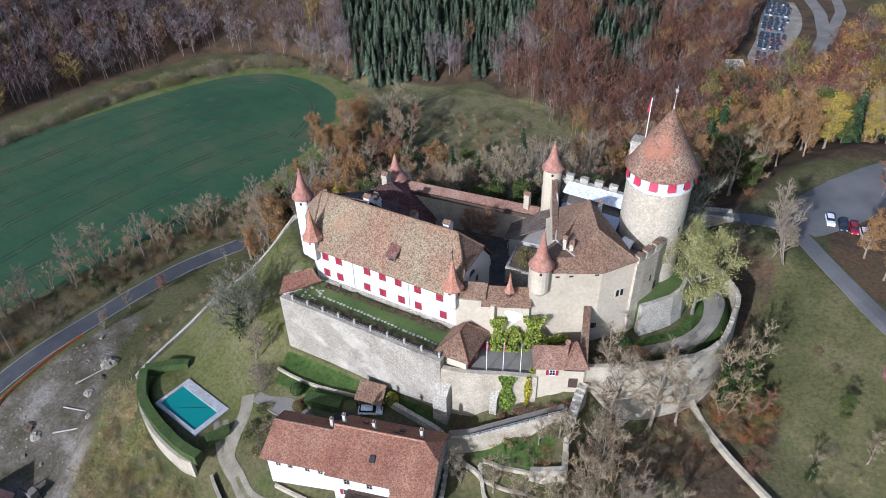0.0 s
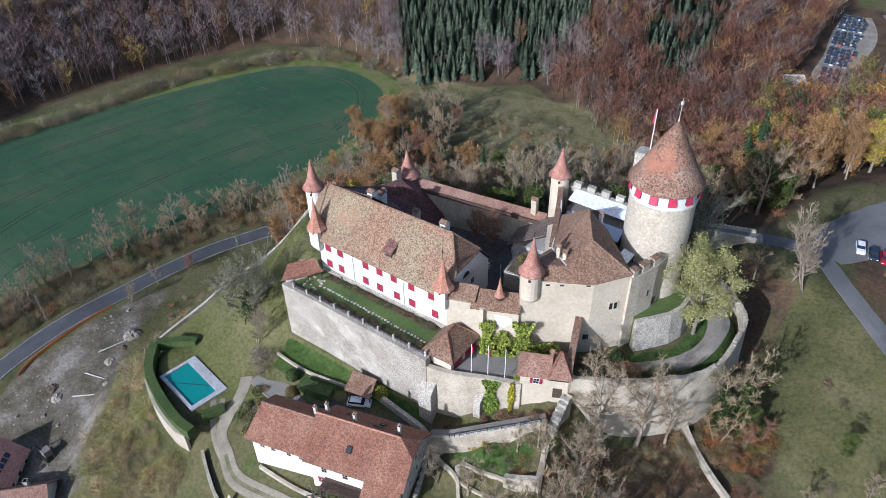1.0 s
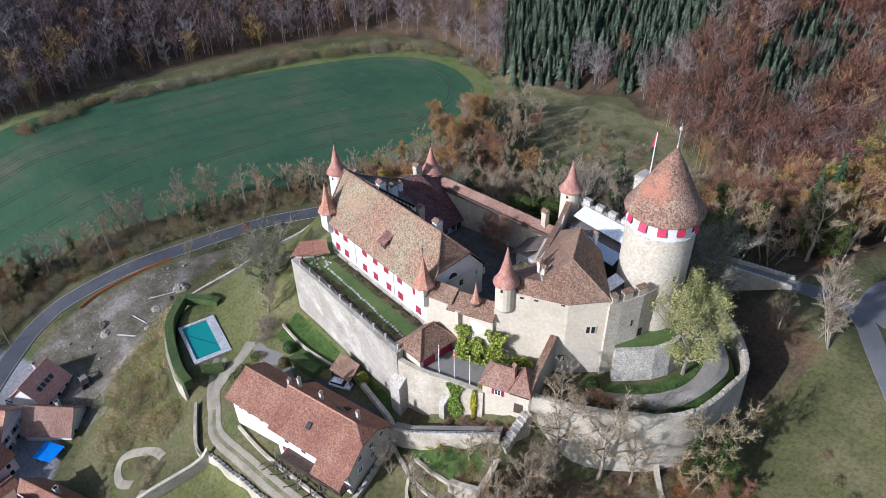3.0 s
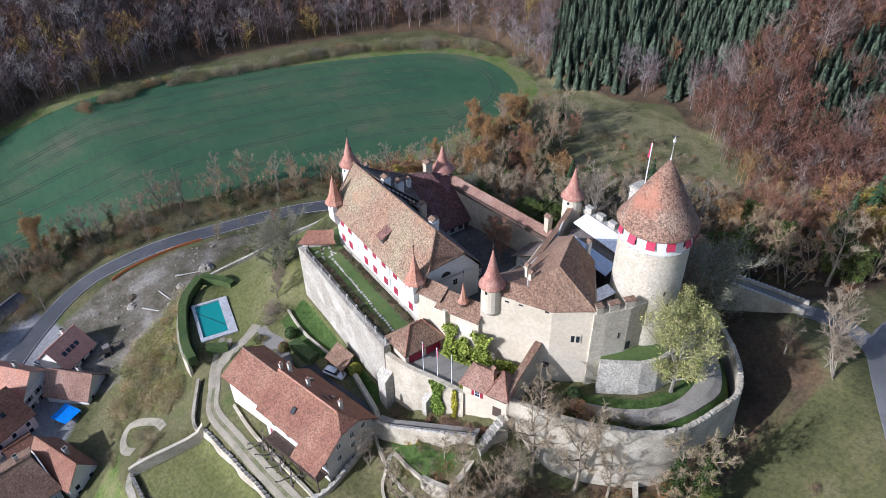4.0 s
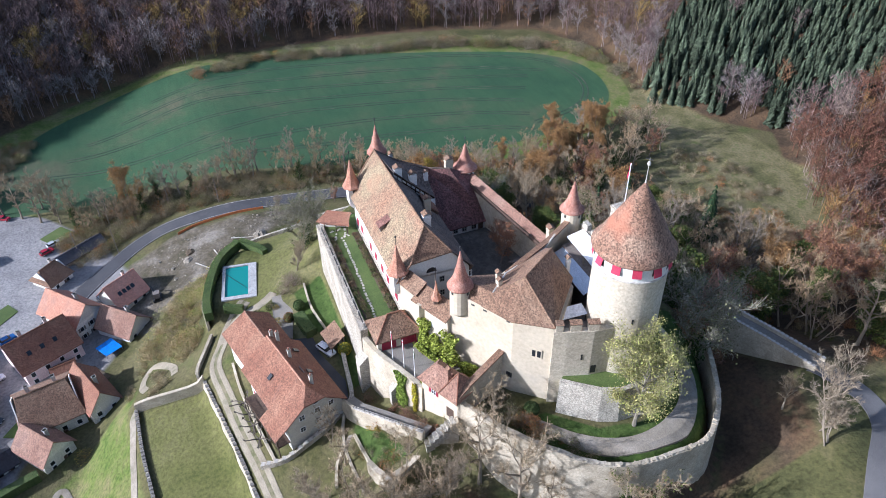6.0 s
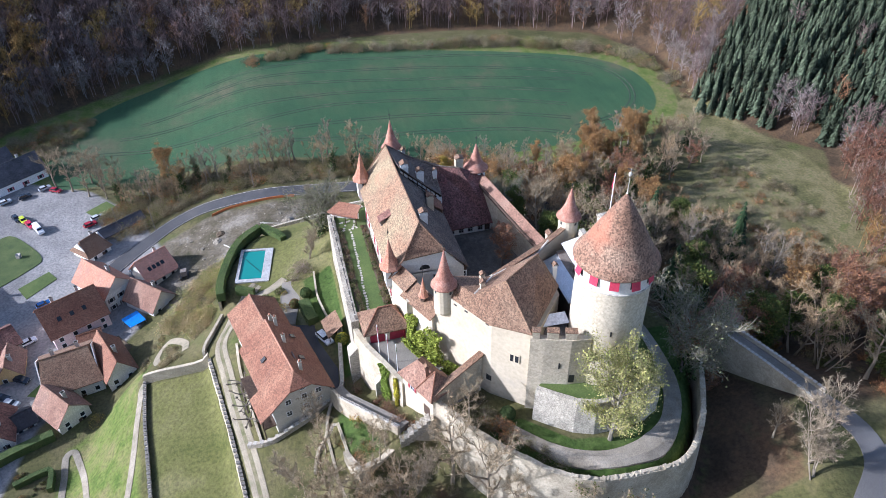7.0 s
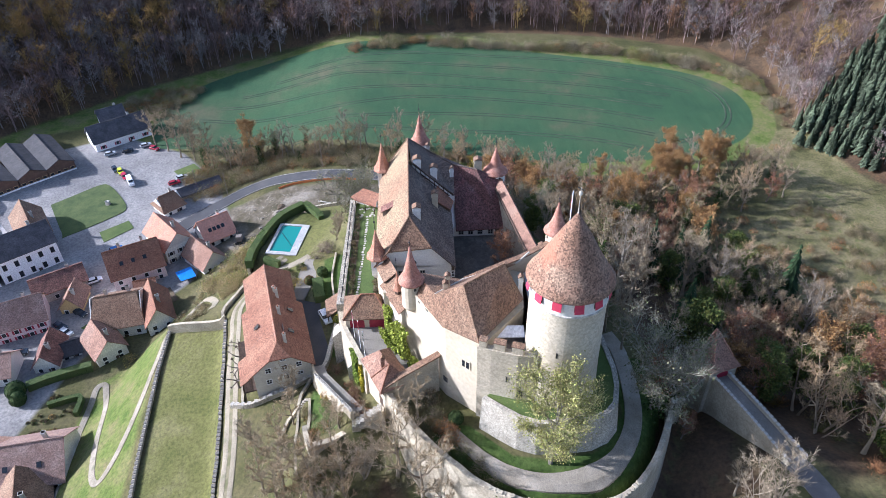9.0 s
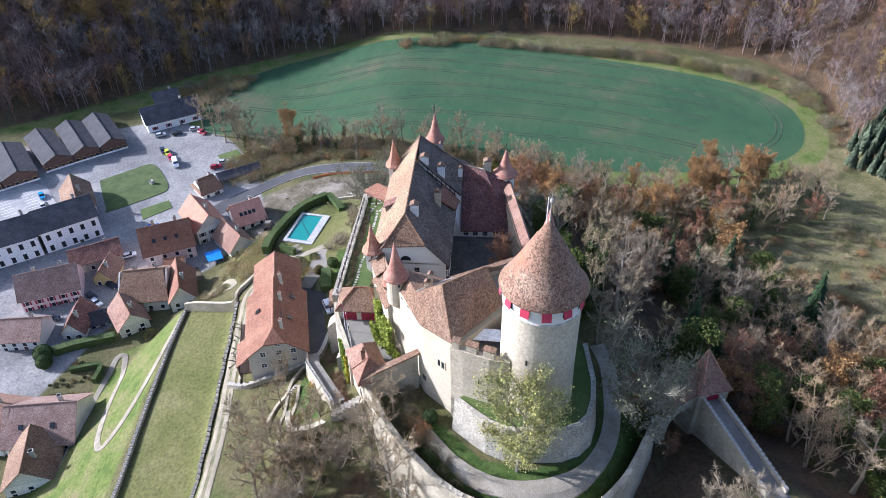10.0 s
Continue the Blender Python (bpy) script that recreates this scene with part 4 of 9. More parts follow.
def keep():
    e = thing("keep", (0, 0, 36), "tall round cream stone keep with a conical tiled roof", "tower")
    part("shaft", lathe(bmesh.new(), (0, 0), [(6.15, 33.0), (5.95, 39.5), (5.72, 46.0), (5.62, 58.3), (5.62, 58.3)][:4], 64), keep_stone, e, smooth=False)
    part("string_course", lathe(bmesh.new(), (0, 0), [(5.60, 58.2), (5.78, 58.3), (5.78, 58.5), (5.60, 58.6)], 64), coping, e)
    part("parapet", lathe(bmesh.new(), (0, 0), [(5.66, 58.6), (5.68, 61.8)], 64), white_wash, e, "white rendered top storey")
    bm = bmesh.new()
    lathe(bm, (0, 0), [(5.4, 61.5), (6.35, 61.35), (6.4, 61.5), (5.65, 62.5), (4.2, 65.0), (2.1, 68.9), (0.08, 72.3)], 56)
    part("roof", bm, tile_keep, e, "patched conical roof of old tiles", smooth=True)
    part("finial", lathe(bmesh.new(), (0, 0), [(0.3, 71.8), (0.14, 72.2), (0.07, 72.6), (0.05, 74.9), (0.2, 75.05), (0.27, 75.3), (0.2, 75.55), (0.05, 75.7), (0.03, 76.2), (0.0, 76.3)], 12), coping, e, "rod with a pale stone ball")
    part("weather_vane", boxm(-0.55, 0.45, -0.02, 0.02, 75.9, 76.1, pose(0, 0, 0, 0, 0, 35)), iron, e, "iron weather vane")
    for i in range(12):
        a = radians(-87.5 + i * 30)
        m = pose(0, 0, 60.3, 0, 0, math.degrees(a))
        part("opening", boxm(5.55, 5.70, -0.62, 0.62, -0.8, 0.75, m), iron, e, "dark battlement opening")
        tilt = 9 if i % 3 else 16
        hinge = Matrix.Translation(m @ Vector((5.76, 0, 0.82))) @ Matrix.Rotation(a, 4, "Z") @ Matrix.Rotation(radians(-tilt), 4, "Y")
        bm = boxm(-0.03, 0.03, -0.68, 0.68, -1.65, 0, hinge)
        part("shutter", bm, pink_red, e, "crimson top-hung shutter")
    for a, z in ((-62, 44.3), (-20, 50.6), (-8, 47.5)):
        m = pose(0, 0, z, 0, 0, a)
        part("slit", boxm(5.5, 5.72, -0.14, 0.14, -0.5, 0.5, m), iron, e, "narrow window slit")
    # stair head and flag behind the cone
    part("stair_head", box(boxm(-5.9, -3.3, -0.7, 1.9, 61.0, 65.0), -6.05, -3.2, -0.85, 2.05, 64.6, 64.85), rubble_grey, e, "square grey stone stair head beside the roof")
    part("flagpole", lathe(bmesh.new(), (-3.7, -0.1), [(0.09, 63.5), (0.07, 73.3)], 8), white_paint, e)
    bm = bmesh.new()
    for k in range(5):
        y0, z0 = -0.1 + 0.05 * math.sin(k), 73.2 - 0.5 * k
        box(bm, -3.72 - 0.18 - 0.06 * k, -3.72, y0 - 0.02, y0 + 0.02, z0 - 0.5, z0)
    part("flag", bm, pink_red, e, "limp red flag")
    return e


keep()


def curtains():
    # gate wall between the house and the hanging turret, with its tiled wall walk
    e = thing("gate_wall", (-18, -26.5, YARD_Z), "cream gate wall with a tiled wall walk and a small lantern spire", "wall")
    part("wall", strip(bmesh.new(), [(-25.0, -29.3), (-18.5, -27.0), (-13.2, -24.6)], 1.2, 32.0, 43.6), cream_wall, e)
    part("roof", slab(bmesh.new(), [[(-24.4, -29.9, 44.2), (-19.9, -28.3, 44.2), (-20.6, -25.9, 45.9), (-25.0, -27.5, 45.9)]], 0.2), tile_brown, e)
    part("roof", slab(bmesh.new(), [[(-20.4, -29.1, 43.2), (-12.6, -25.6, 43.2), (-13.4, -22.9, 45.4), (-21.2, -26.2, 45.4)]], 0.2), tile_brown, e)
    pm = pose(-15.6, -26.35, 40.6, 0, 0, 24.4)
    bm = bmesh.new()
    rim = [(1.9 * math.cos(w) * (0.8 + 0.25 * math.sin(3.1 * w + 1)), 1.75 * math.sin(w) * (0.85 + 0.2 * math.cos(2.3 * w))) for w in np.linspace(0, 2 * math.pi, 15)[:-1]]
    va, vb = ([bm.verts.new(pm @ Vector((p[0], y, p[1]))) for p in rim] for y in (-0.03, 0.12))
    bm.faces.new(va)
    bm.faces.new(vb[::-1])
    for i in range(len(rim)):
        bm.faces.new((va[i], va[(i + 1) % len(rim)], vb[(i + 1) % len(rim)], vb[i]))
    part("plaster_patch", bm, bright_render, e, "fresh white plaster patch")
    part("pier", boxm(-18.9, -18.1, -28.4, -27.0, 40.2, 43.4), cream_wall, e)
    part("lantern", lathe(bmesh.new(), (-16.6, -25.7), [(0.62, 44.6), (0.62, 45.6)], 6), dark_wood, e)
    part("lantern_spire", lathe(bmesh.new(), (-16.6, -25.7), [(1.0, 45.5), (0.62, 46.3), (0.32, 47.6), (0.05, 49.6)], 6), tile_orange, e, "little orange tiled spire")
    part("finial", lathe(bmesh.new(), (-16.6, -25.7), [(0.05, 49.5), (0.04, 51.6), (0.12, 51.8), (0.02, 52.4)], 6), iron, e)
    part("gate_door", boxm(-21.0, -19.2, -29.05, -28.8, 33.6, 36.4, None), red_paint, e, "red gate leaf")
    # wing with the high roof
    e = thing("castle_wing", (-6, -14, COURT_Z), "tall cream castle wing with a steep brown hipped roof", "house")
    plan = [(-13.2, -24.6), (-11.2, -23.0), (-3.1, -17.9), (1.6, -12.4), (0.9, -12.0), (-6.6, -5.2), (-15.2, -4.4), (-17.4, -8.0), (-13.2, -17.0), (-14.6, -22.5)]
    part("wall", prism(bmesh.new(), plan, 31.0, 49.3), cream_wall, e)
    E0, E1, E2, E3 = (-13.6, -24.0, 49.3), (-2.9, -18.3, 49.4), (1.4, -13.0, 49.9), (-6.9, -5.3, 51.0)
    R1, R2, V = (-9.7, -8.2, 56.0), (-5.7, -14.9, 55.3), (-7.8, -19.3, 51.8)
    W0, W1 = (-16.2, -5.4, 50.6), (-13.0, -14.5, 50.2)
    Vt = (-14.2, -22.4, 51.2)
    part("roof", slab(bmesh.new(), [[E1, E2, R2], [E2, E3, R1, R2], [R1, W0, W1, R2], [V, E1, R2], [R2, W1, V], [E0, E1, V], [E0, V, Vt], [Vt, V, W1, (-13.7, -17.6, 50.3)]], 0.22), tile_brown, e, "brown tiled hipped roof")
    part("ridge", ridge_caps(bmesh.new(), [R1, R2, E2]), tile_brown, e)
    part("verge", ridge_caps(bmesh.new(), [(-17.4, -3.0, 52.0), W0, W1, V]), coping, e)
    for x, y, z in ((-10.4, -17.2, 53.4), (-9.0, -17.6, 53.0)):
        chimney(e, x, y, 50.2, z, 0.3, 0.35, cream_wall)
    chimney(e, -8.3, -5.7, 50.0, 54.3, 0.3, 0.34)
    for x, y, a in ((-9.6, -21.95, 32.2), (-7.6, -20.7, 32.2), (-3.9, -18.35, 32.2)):
        part("slot", boxm(-0.35, 0.35, -0.05, 0.1, -0.18, 0.18, pose(x, y, 48.6, 0, 0, a)), iron, e, "dark eaves slot")
    m = pose(-0.4, -14.85, 43.4, 0, 0, 48.7)
    w = part("window", boxm(-0.9, 0.9, -0.06, 0.1, -0.9, 0.9, m), cream_wall, e, "twin gothic window in pale stone")
    for s in (-0.42, 0.42):
        part("pane", boxm(s - 0.28, s + 0.28, -0.08, 0.02, -0.75, 0.65, m), glass, w)
    part("window", boxm(-0.5, 0.5, -0.05, 0.1, -0.6, 0.6, pose(-3.3, -18.0, 36.8, 0, 0, 40)), iron, e, "dark barred window")
    # bare stone east wall with battlements
    e = thing("battlement_wall", (4, -7, 40), "grey stone wall with battlements joining the keep", "wall")
    part("wall", strip(bmesh.new(), [(1.0, -13.0), (1.9, -11.0), (3.2, -7.2), (3.6, -4.2)], 1.1, 33.0, 49.2), keep_stone, e)
    for k, w in ((0.02, 0.55), (0.42, 0.85), (0.86, 0.85)):
        p = Vector((1.3, -12.4)).lerp(Vector((3.3, -6.4)), k)
        mer = part("merlon", boxm(-w, w, -0.5, 0.5, 49.2, 50.6, pose(p.x, p.y, 0, 0, 0, 71)), keep_stone, e, "stone merlon")
        part("cap", boxm(-w - 0.1, w + 0.1, -0.6, 0.6, 50.6, 50.75, pose(p.x, p.y, 0, 0, 0, 71)), tile_brown, mer, "flat tiled cap")
    part("slit", boxm(-0.12, 0.12, -0.6, -0.5, -0.6, 0.6, pose(2.75, -8.6, 43.6, 0, 0, 71)), iron, e)
    part("door", boxm(-0.45, 0.45, -0.62, -0.5, 0, 1.6, pose(3.3, -6.6, 39.9, 0, 0, 78)), iron, e, "low dark doorway")
    # north curtain with its roofed walk
    e = thing("north_curtain", (-36, -2, COURT_Z), "white curtain wall with an orange tiled wall-walk roof", "wall")
    line = [(-51.2, -5.2), (-36, -2.2), (-22.2, 0.4)]
    part("wall", strip(bmesh.new(), line, 1.4, 26.0, [44.2, 43.6, 43.0]), old_wall, e)
    bm = bmesh.new()
    a, b = Vector((-51.4, -5.4)), Vector((-22.0, 0.6))
    n = Vector((-(b - a).y, (b - a).x)).normalized()
    q = lambda p, d, z: (p.x + n.x * d, p.y + n.y * d, z)
    slab(bm, [[q(a, -0.7, 45.2), q(b, -0.7, 43.6), q(b, 0.7, 44.7), q(a, 0.7, 46.3)], [q(a, 0.7, 46.3), q(b, 0.7, 44.7), q(b, 1.3, 43.9), q(a, 1.3, 45.5)]], 0.16)
    part("roof", bm, tile_rust, e)
    part("beam", strip(bmesh.new(), [(q(a, -0.85, 0)[0], q(a, -0.85, 0)[1]), (q(b, -0.85, 0)[0], q(b, -0.85, 0)[1])], 0.3, [44.2, 42.6], [45.0, 43.4]), dark_wood, e)
    chimney(e, -24.7, 0.5, 42.0, 47.6, 0.55, 0.55, cream_wall)
    # lower building on the court's east side
    e = thing("court_building", (-20, -6, COURT_Z), "low castle building with a brown tiled lean-to roof", "house")
    plan = [(-25.2, -6.6), (-17.0, -5.4), (-19.2, 0.6), (-26.2, -1.2)]
    part("wall", prism(bmesh.new(), plan, 35.0, 41.0), grey_render, e)
    part("roof", slab(bmesh.new(), [[(-26.2, -7.2, 40.6), (-16.6, -5.8, 46.6), (-18.8, 1.2, 46.4), (-27.2, -1.2, 40.6)]], 0.22), tile_court, e)
    for y in (-5.4, -3.2):
        pane_window(e, pose(-25.4 - (y + 6.6) * 0.19, y, 38.6, 0, 0, -100), 1.0, 1.3, white_paint)
    e = thing("court_terrace", (-18, -10, COURT_Z), "raised stone planting terrace in the castle court", "terrace")
    part("wall", prism(bmesh.new(), [(-22.4, -14.5), (-13.6, -14.5), (-16.2, -6.6), (-23.4, -7.4)], 35.0, 40.6), rubble_grey, e)
    part("soil", prism(bmesh.new(), [(-21.9, -14.1), (-13.8, -14.1), (-16.4, -7.0), (-22.9, -7.8)], 40.55, 40.75), earth, e)
    # stepped party wall from the north turret to the wing
    e = thing("party_wall", (-17, -3, COURT_Z), "cream party wall with a sloping tiled coping", "wall")
    part("wall", strip(bmesh.new(), [(-20.2, 2.2), (-17.6, -3.6), (-13.2, -14.2)], 0.8, 36.0, [52.6, 51.2, 50.0]), cream_wall, e)
    part("coping", strip(bmesh.new(), [(-20.0, 1.8), (-17.6, -3.6), (-13.2, -14.2)], 1.0, [52.6, 51.2, 50.0], [52.85, 51.45, 50.25]), tile_brown, e)
    # battlemented north wall and the sheeted roof below it
    e = thing("north_battlements", (-12, 2, 44), "grey battlemented wall beside the keep", "wall")
    part("wall", strip(bmesh.new(), [(-19.0, 3.6), (-4.4, 3.2)], 0.9, 30.0, 51.6), rubble_grey, e)
    for k in range(5):
        part("merlon", boxm(-18.0 + 2.9 * k, -16.4 + 2.9 * k, 2.9, 3.8, 51.6, 52.8), rubble_grey, e)
    e = thing("sheeted_roof", (-11, 0, 48), "flat roof covered with white sheeting above a narrow court", "roof")
    part("sheet", slab(bmesh.new(), [[(-17.2, -0.6, 51.0), (-5.4, -0.9, 51.0), (-5.4, 2.6, 51.7), (-17.2, 2.6, 51.7)]], 0.12), white_sheet, e, "white roof sheeting")
    part("gallery", boxm(-17.0, -5.5, -1.6, 2.6, 36.0, 49.6), grey_wood, e, "timber gallery floor")
    part("gallery_roof", slab(bmesh.new(), [[(-16.6, -4.0, 48.2), (-5.2, -4.0, 48.2), (-5.2, -1.2, 49.6), (-16.6, -1.2, 49.6)]], 0.12), zinc, e, "zinc gallery roof")
    part("post", boxm(-11.0, -10.8, -1.1, -0.9, 49.6, 51.0), grey_wood, e)
    # awning by the battlements
    e = thing("awning", (-1.8, -8, 47.5), "pale sheet metal awning behind the battlements", "awning")
    part("sheet", slab(bmesh.new(), [[(-3.4, -11.3, 48.7), (-1.4, -11.0, 48.1), (-1.2, -5.6, 48.1), (-3.2, -5.6, 48.7)]], 0.08), white_sheet, e)
    part("floor", prism(bmesh.new(), [(1.2, -11.2), (3.0, -5.4), (-2.6, -4.4), (-3.4, -8.6)], 40.0, 46.6), grey_wood, e, "timber deck")
    for p in ((-1.45, -10.8), (-1.3, -5.8)):
        part("post", boxm(p[0] - 0.06, p[0] + 0.06, p[1] - 0.06, p[1] + 0.06, 46.6, 48.05), iron, e)
    # the court's floor
    tagged(part("court_floor", prism(bmesh.new(), [(-43, -16), (-25, -16), (-25, -29.0), (-14, -24.2), (-13.6, -17), (-14.6, -9), (-24.6, -1), (-43, -4)], 33.5, COURT_Z), court_paving), "dark paved castle courtyard", "courtyard", kind="structure")


curtains()

# ---- terraces, yard and outer walls ----
def terraces():
    e = tagged(part("terrace_wall", strip(bmesh.new(), [(-58.9, -37.0), (-50, -37.0), (-40, -37.2), (-30, -37.3), (-23.6, -37.3)][::-1], 1.4, 17.0, 36.0, 0.0), rubble), "high rubble retaining wall under the garden terrace", "wall", kind="structure")
    tagged(part("terrace_wall", strip(bmesh.new(), [(-58.2, -37.4), (-59.0, -33), (-61, -29.5)], 1.2, 17.0, [36.0, 35.9, 35.7]), rubble), "high rubble retaining wall under the garden terrace", "wall", kind="structure")
    tagged(part("terrace_lawn", prism(bmesh.new(), [(-58.6, -36.8), (-24.0, -36.9), (-24.0, -29.4), (-55.6, -29.4), (-61, -26)], 30.0, TERRACE_Z), lawn_mat), "narrow lawn on the garden terrace", "lawn", kind="structure")
    # fence of stone posts and rails
    f = thing("terrace_fence", (-41, -37.0, 36.0), "terrace fence of stone posts with iron rails", "fence")
    xs = [-56.2 + 3.55 * k for k in range(10)]
    post = part("post", boxm(-0.17, 0.17, -0.17, 0.17, 0, 1.1), coping, f, local=True)
    post.matrix_basis = Matrix.Translation((xs[0] + 41, -0.05, 0))
    for x in xs[1:]:
        again(post, f, Matrix.Translation((x + 41, -0.05, 0)))
    for a, b in zip(xs, xs[1:]):
        bm = bmesh.new()
        for z in (36.25, 36.6, 36.95):
            box(bm, a + 0.17, b - 0.17, -37.09, -37.02, z, z + 0.06)
        for k in range(1, 12):
            x = a + (b - a) * k / 12
            box(bm, x - 0.02, x + 0.02, -37.07, -37.03, 36.1, 36.95)
        part("railing", bm, iron, f)
    # planted borders
    for y0, y1 in ((-36.2, -35.0), (-31.2, -29.7)):
        tagged(part("border", prism(bmesh.new(), [(-53.5, y0), (-26.2, y0), (-26.2, y1), (-53.5, y1)], TERRACE_Z - 0.3, TERRACE_Z + 0.05), earth), "earth border on the garden terrace", "flower bed", kind="structure")
    # stepping stones
    for k in range(34):
        x = -51.5 + k * 0.78 + rng.uniform(-0.1, 0.1)
        y = -33.4 - 0.9 * k / 34 + rng.uniform(-0.12, 0.12)
        stepping(x, y)
    for k in range(22):
        stepping(-55.5 + rng.uniform(-1.6, 3.2), -33.6 + rng.uniform(-2.0, 1.6))
    # tiled pavilion on the terrace corner
    p = thing("pavilion", (-56.4, -34.4, TERRACE_Z), "small garden pavilion with a red tiled roof", "pavilion")
    part("roof", slab(bmesh.new(), [[(-58.9, -37.6, 36.9), (-54.4, -31.4, 38.3), (-56.4, -30.2, 38.9), (-60.0, -34.6, 38.4)], [(-58.9, -37.6, 36.9), (-56.4, -36.4, 37.6), (-53.2, -31.6, 37.8), (-54.4, -31.4, 38.3)]], 0.18), tile_red, p)
    part("wall", strip(bmesh.new(), [(-58.6, -36.8), (-56.2, -31.0)], 0.4, TERRACE_Z, 37.0), white_wash, p)
    for q in ((-56.6, -36.3), (-53.6, -32.0), (-55.1, -34.1)):
        part("post", boxm(q[0] - 0.09, q[0] + 0.09, q[1] - 0.09, q[1] + 0.09, TERRACE_Z, 37.4), dark_wood, p)
    # front yard: wall, floor, garage, lodge
    yard = [(-24.6, -37.2), (-19.2, -36.0), (-14, -33.6), (-8.4, -31.4), (-1.2, -28.2), (-1.6, -26), (-4.0, -19.4), (-12.6, -24.4), (-25, -29.2)]
    tagged(part("yard_floor", prism(bmesh.new(), yard, 28.0, YARD_Z), asphalt_pale), "grey paved front yard of the castle", "yard", kind="structure")
    tagged(part("yard_wall", strip(bmesh.new(), smooth_line([(-24.2, -37.5), (-19.2, -36.2), (-14, -33.9), (-8.2, -31.5)], 4)[::-1], 0.9, 19.0, 34.2, 0.3), old_wall), "tall weathered wall under the front yard", "wall", kind="structure")
    for x, y, w in ((-23.2, -38.4, 1.4), (-14.4, -34.9, 0.7)):
        b = thing("buttress", (x, y, 20), "sloping grey stone buttress", "buttress", "buttresses")
        part("body", prism(bmesh.new(), [(x - w, y - 0.9), (x + w, y - 0.9), (x + w, y + 1.6), (x - w, y + 1.6)], 18.0, [29.0, 29.0, 31.5, 31.5]), rubble_grey, b)
    g = thing("garage", (-22.3, -32, YARD_Z), "garage with red arched doors under a brown hipped roof", "garage")
    part("wall", boxm(-25.2, -19.6, -36.0, -28.2, 30.0, 36.2), cream_wall, g)
    c = [(-25.7, -36.6, 36.2), (-19.0, -36.4, 36.2), (-19.0, -27.6, 36.2), (-25.7, -27.6, 36.2)]
    r = [(-22.5, -33.0, 39.3), (-22.5, -30.4, 39.3)]
    part("roof", slab(bmesh.new(), [[c[0], c[1], r[0]], [c[1], c[2], r[1], r[0]], [c[2], c[3], r[1]], [c[3], c[0], r[0], r[1]]], 0.2), tile_brown, g)
    part("ridge", ridge_caps(bmesh.new(), [c[1], r[0], r[1], c[2]]), tile_red, g)
    for y in (-33.9, -30.3):
        bm = bmesh.new()
        arch = [(-1.35, 0), (1.35, 0), (1.35, 1.5)] + [(1.35 * math.cos(t), 1.5 + 0.75 * math.sin(t)) for t in np.linspace(0.3, 2.84, 7)] + [(-1.35, 1.5)]
        va = [bm.verts.new((-19.56, y + p[0], YARD_Z + p[1])) for p in arch]
        vb = [bm.verts.new((-19.66, y + p[0], YARD_Z + p[1])) for p in arch]
        bm.faces.new(va)
        bm.faces.new(vb[::-1])
        for i in range(len(arch)):
            bm.faces.new((va[i], va[(i + 1) % len(arch)], vb[(i + 1) % len(arch)], vb[i]))
        part("garage_door", bm, red_paint, g, "dark red arched garage door")
    m = pose(-8.4, -31.7, 0, 0, 0, 25.5)
    l = thing("lodge", m @ Matrix.Translation((0, 0, YARD_Z)), "small gate lodge with a red tiled roof and red shutters", "house")
    part("wall", boxm(0, 8.1, 0, 4.4, 25.0, 37.1, m), cream_wall, l)
    q = lambda *v: tuple(m @ Vector(v))
    c = [q(-0.6, -0.6, 36.7), q(5.2, -0.6, 36.7), q(5.2, 5.0, 36.7), q(-0.6, 5.0, 36.7)]
    r = [q(1.6, 2.2, 39.5), q(5.2, 2.2, 39.5)]
    part("roof", slab(bmesh.new(), [[c[0], c[1], r[1], r[0]], [c[2], c[3], r[0], r[1]], [c[3], c[0], r[0]]], 0.2), tile_rust, l)
    c = [q(4.6, -0.8, 37.1), q(8.6, -0.8, 37.1), q(8.6, 5.0, 37.1), q(4.6, 5.0, 37.1)]
    t = q(6.5, 2.0, 40.9)
    part("roof", slab(bmesh.new(), [[c[0], c[1], t], [c[1], c[2], t], [c[2], c[3], t], [c[3], c[0], t]], 0.2), tile_rust, l)
    for k in (0, 1):
        part("hip", ridge_caps(bmesh.new(), [c[k], t], 0.13), tile_red, l)
    ch = q(5.0, 1.4, 0)
    chimney(l, ch[0], ch[1], 38.0, 41.2, 0.28, 0.28, tile_rust)
    pane_window(l, m @ Matrix.Translation((2.7, 0, 35.2)), 0.9, 1.2, white_paint, shutters=red_paint)
    for k in range(8):
        bm = bmesh.new()
        box(bm, 4.8 + k * 0.45, 4.94 + k * 0.45, -0.12, 0.02, 36.0, 37.0, m)
        part("stud", bm, dark_wood, l, "dark timber stud")
    bm = bmesh.new()
    box(bm, 4.7, 8.1, -0.14, 0.02, 35.8, 35.98, m)
    part("sill_beam", bm, dark_wood, l, "dark timber beam")
    part("niche", boxm(5.6, 7.2, -0.03, 0.05, 31.6, 33.9, m), dark_wood, l, "dark recessed doorway")
    # the wall that falls from the lodge to the gully
    tagged(part("stair_wall", strip(bmesh.new(), [(-0.5, -28.4), (-0.9, -31.4), (-1.1, -34.3), (0.2, -38.0), (1.3, -41.4)], 1.0, 14.0, [33.2, 31.0, 27.8, 26.4, 26.6]), old_wall), "tall weathered wall stepping down beside the gully", "wall", kind="structure")
    tagged(part("stair_wall", strip(bmesh.new(), [(1.5, -41.3), (-1.6, -42.6), (-4.0, -43.2)], 0.9, 14.0, [26.7, 26.0, 25.2]), old_wall), "weathered return wall of the garden terrace", "wall", kind="structure")
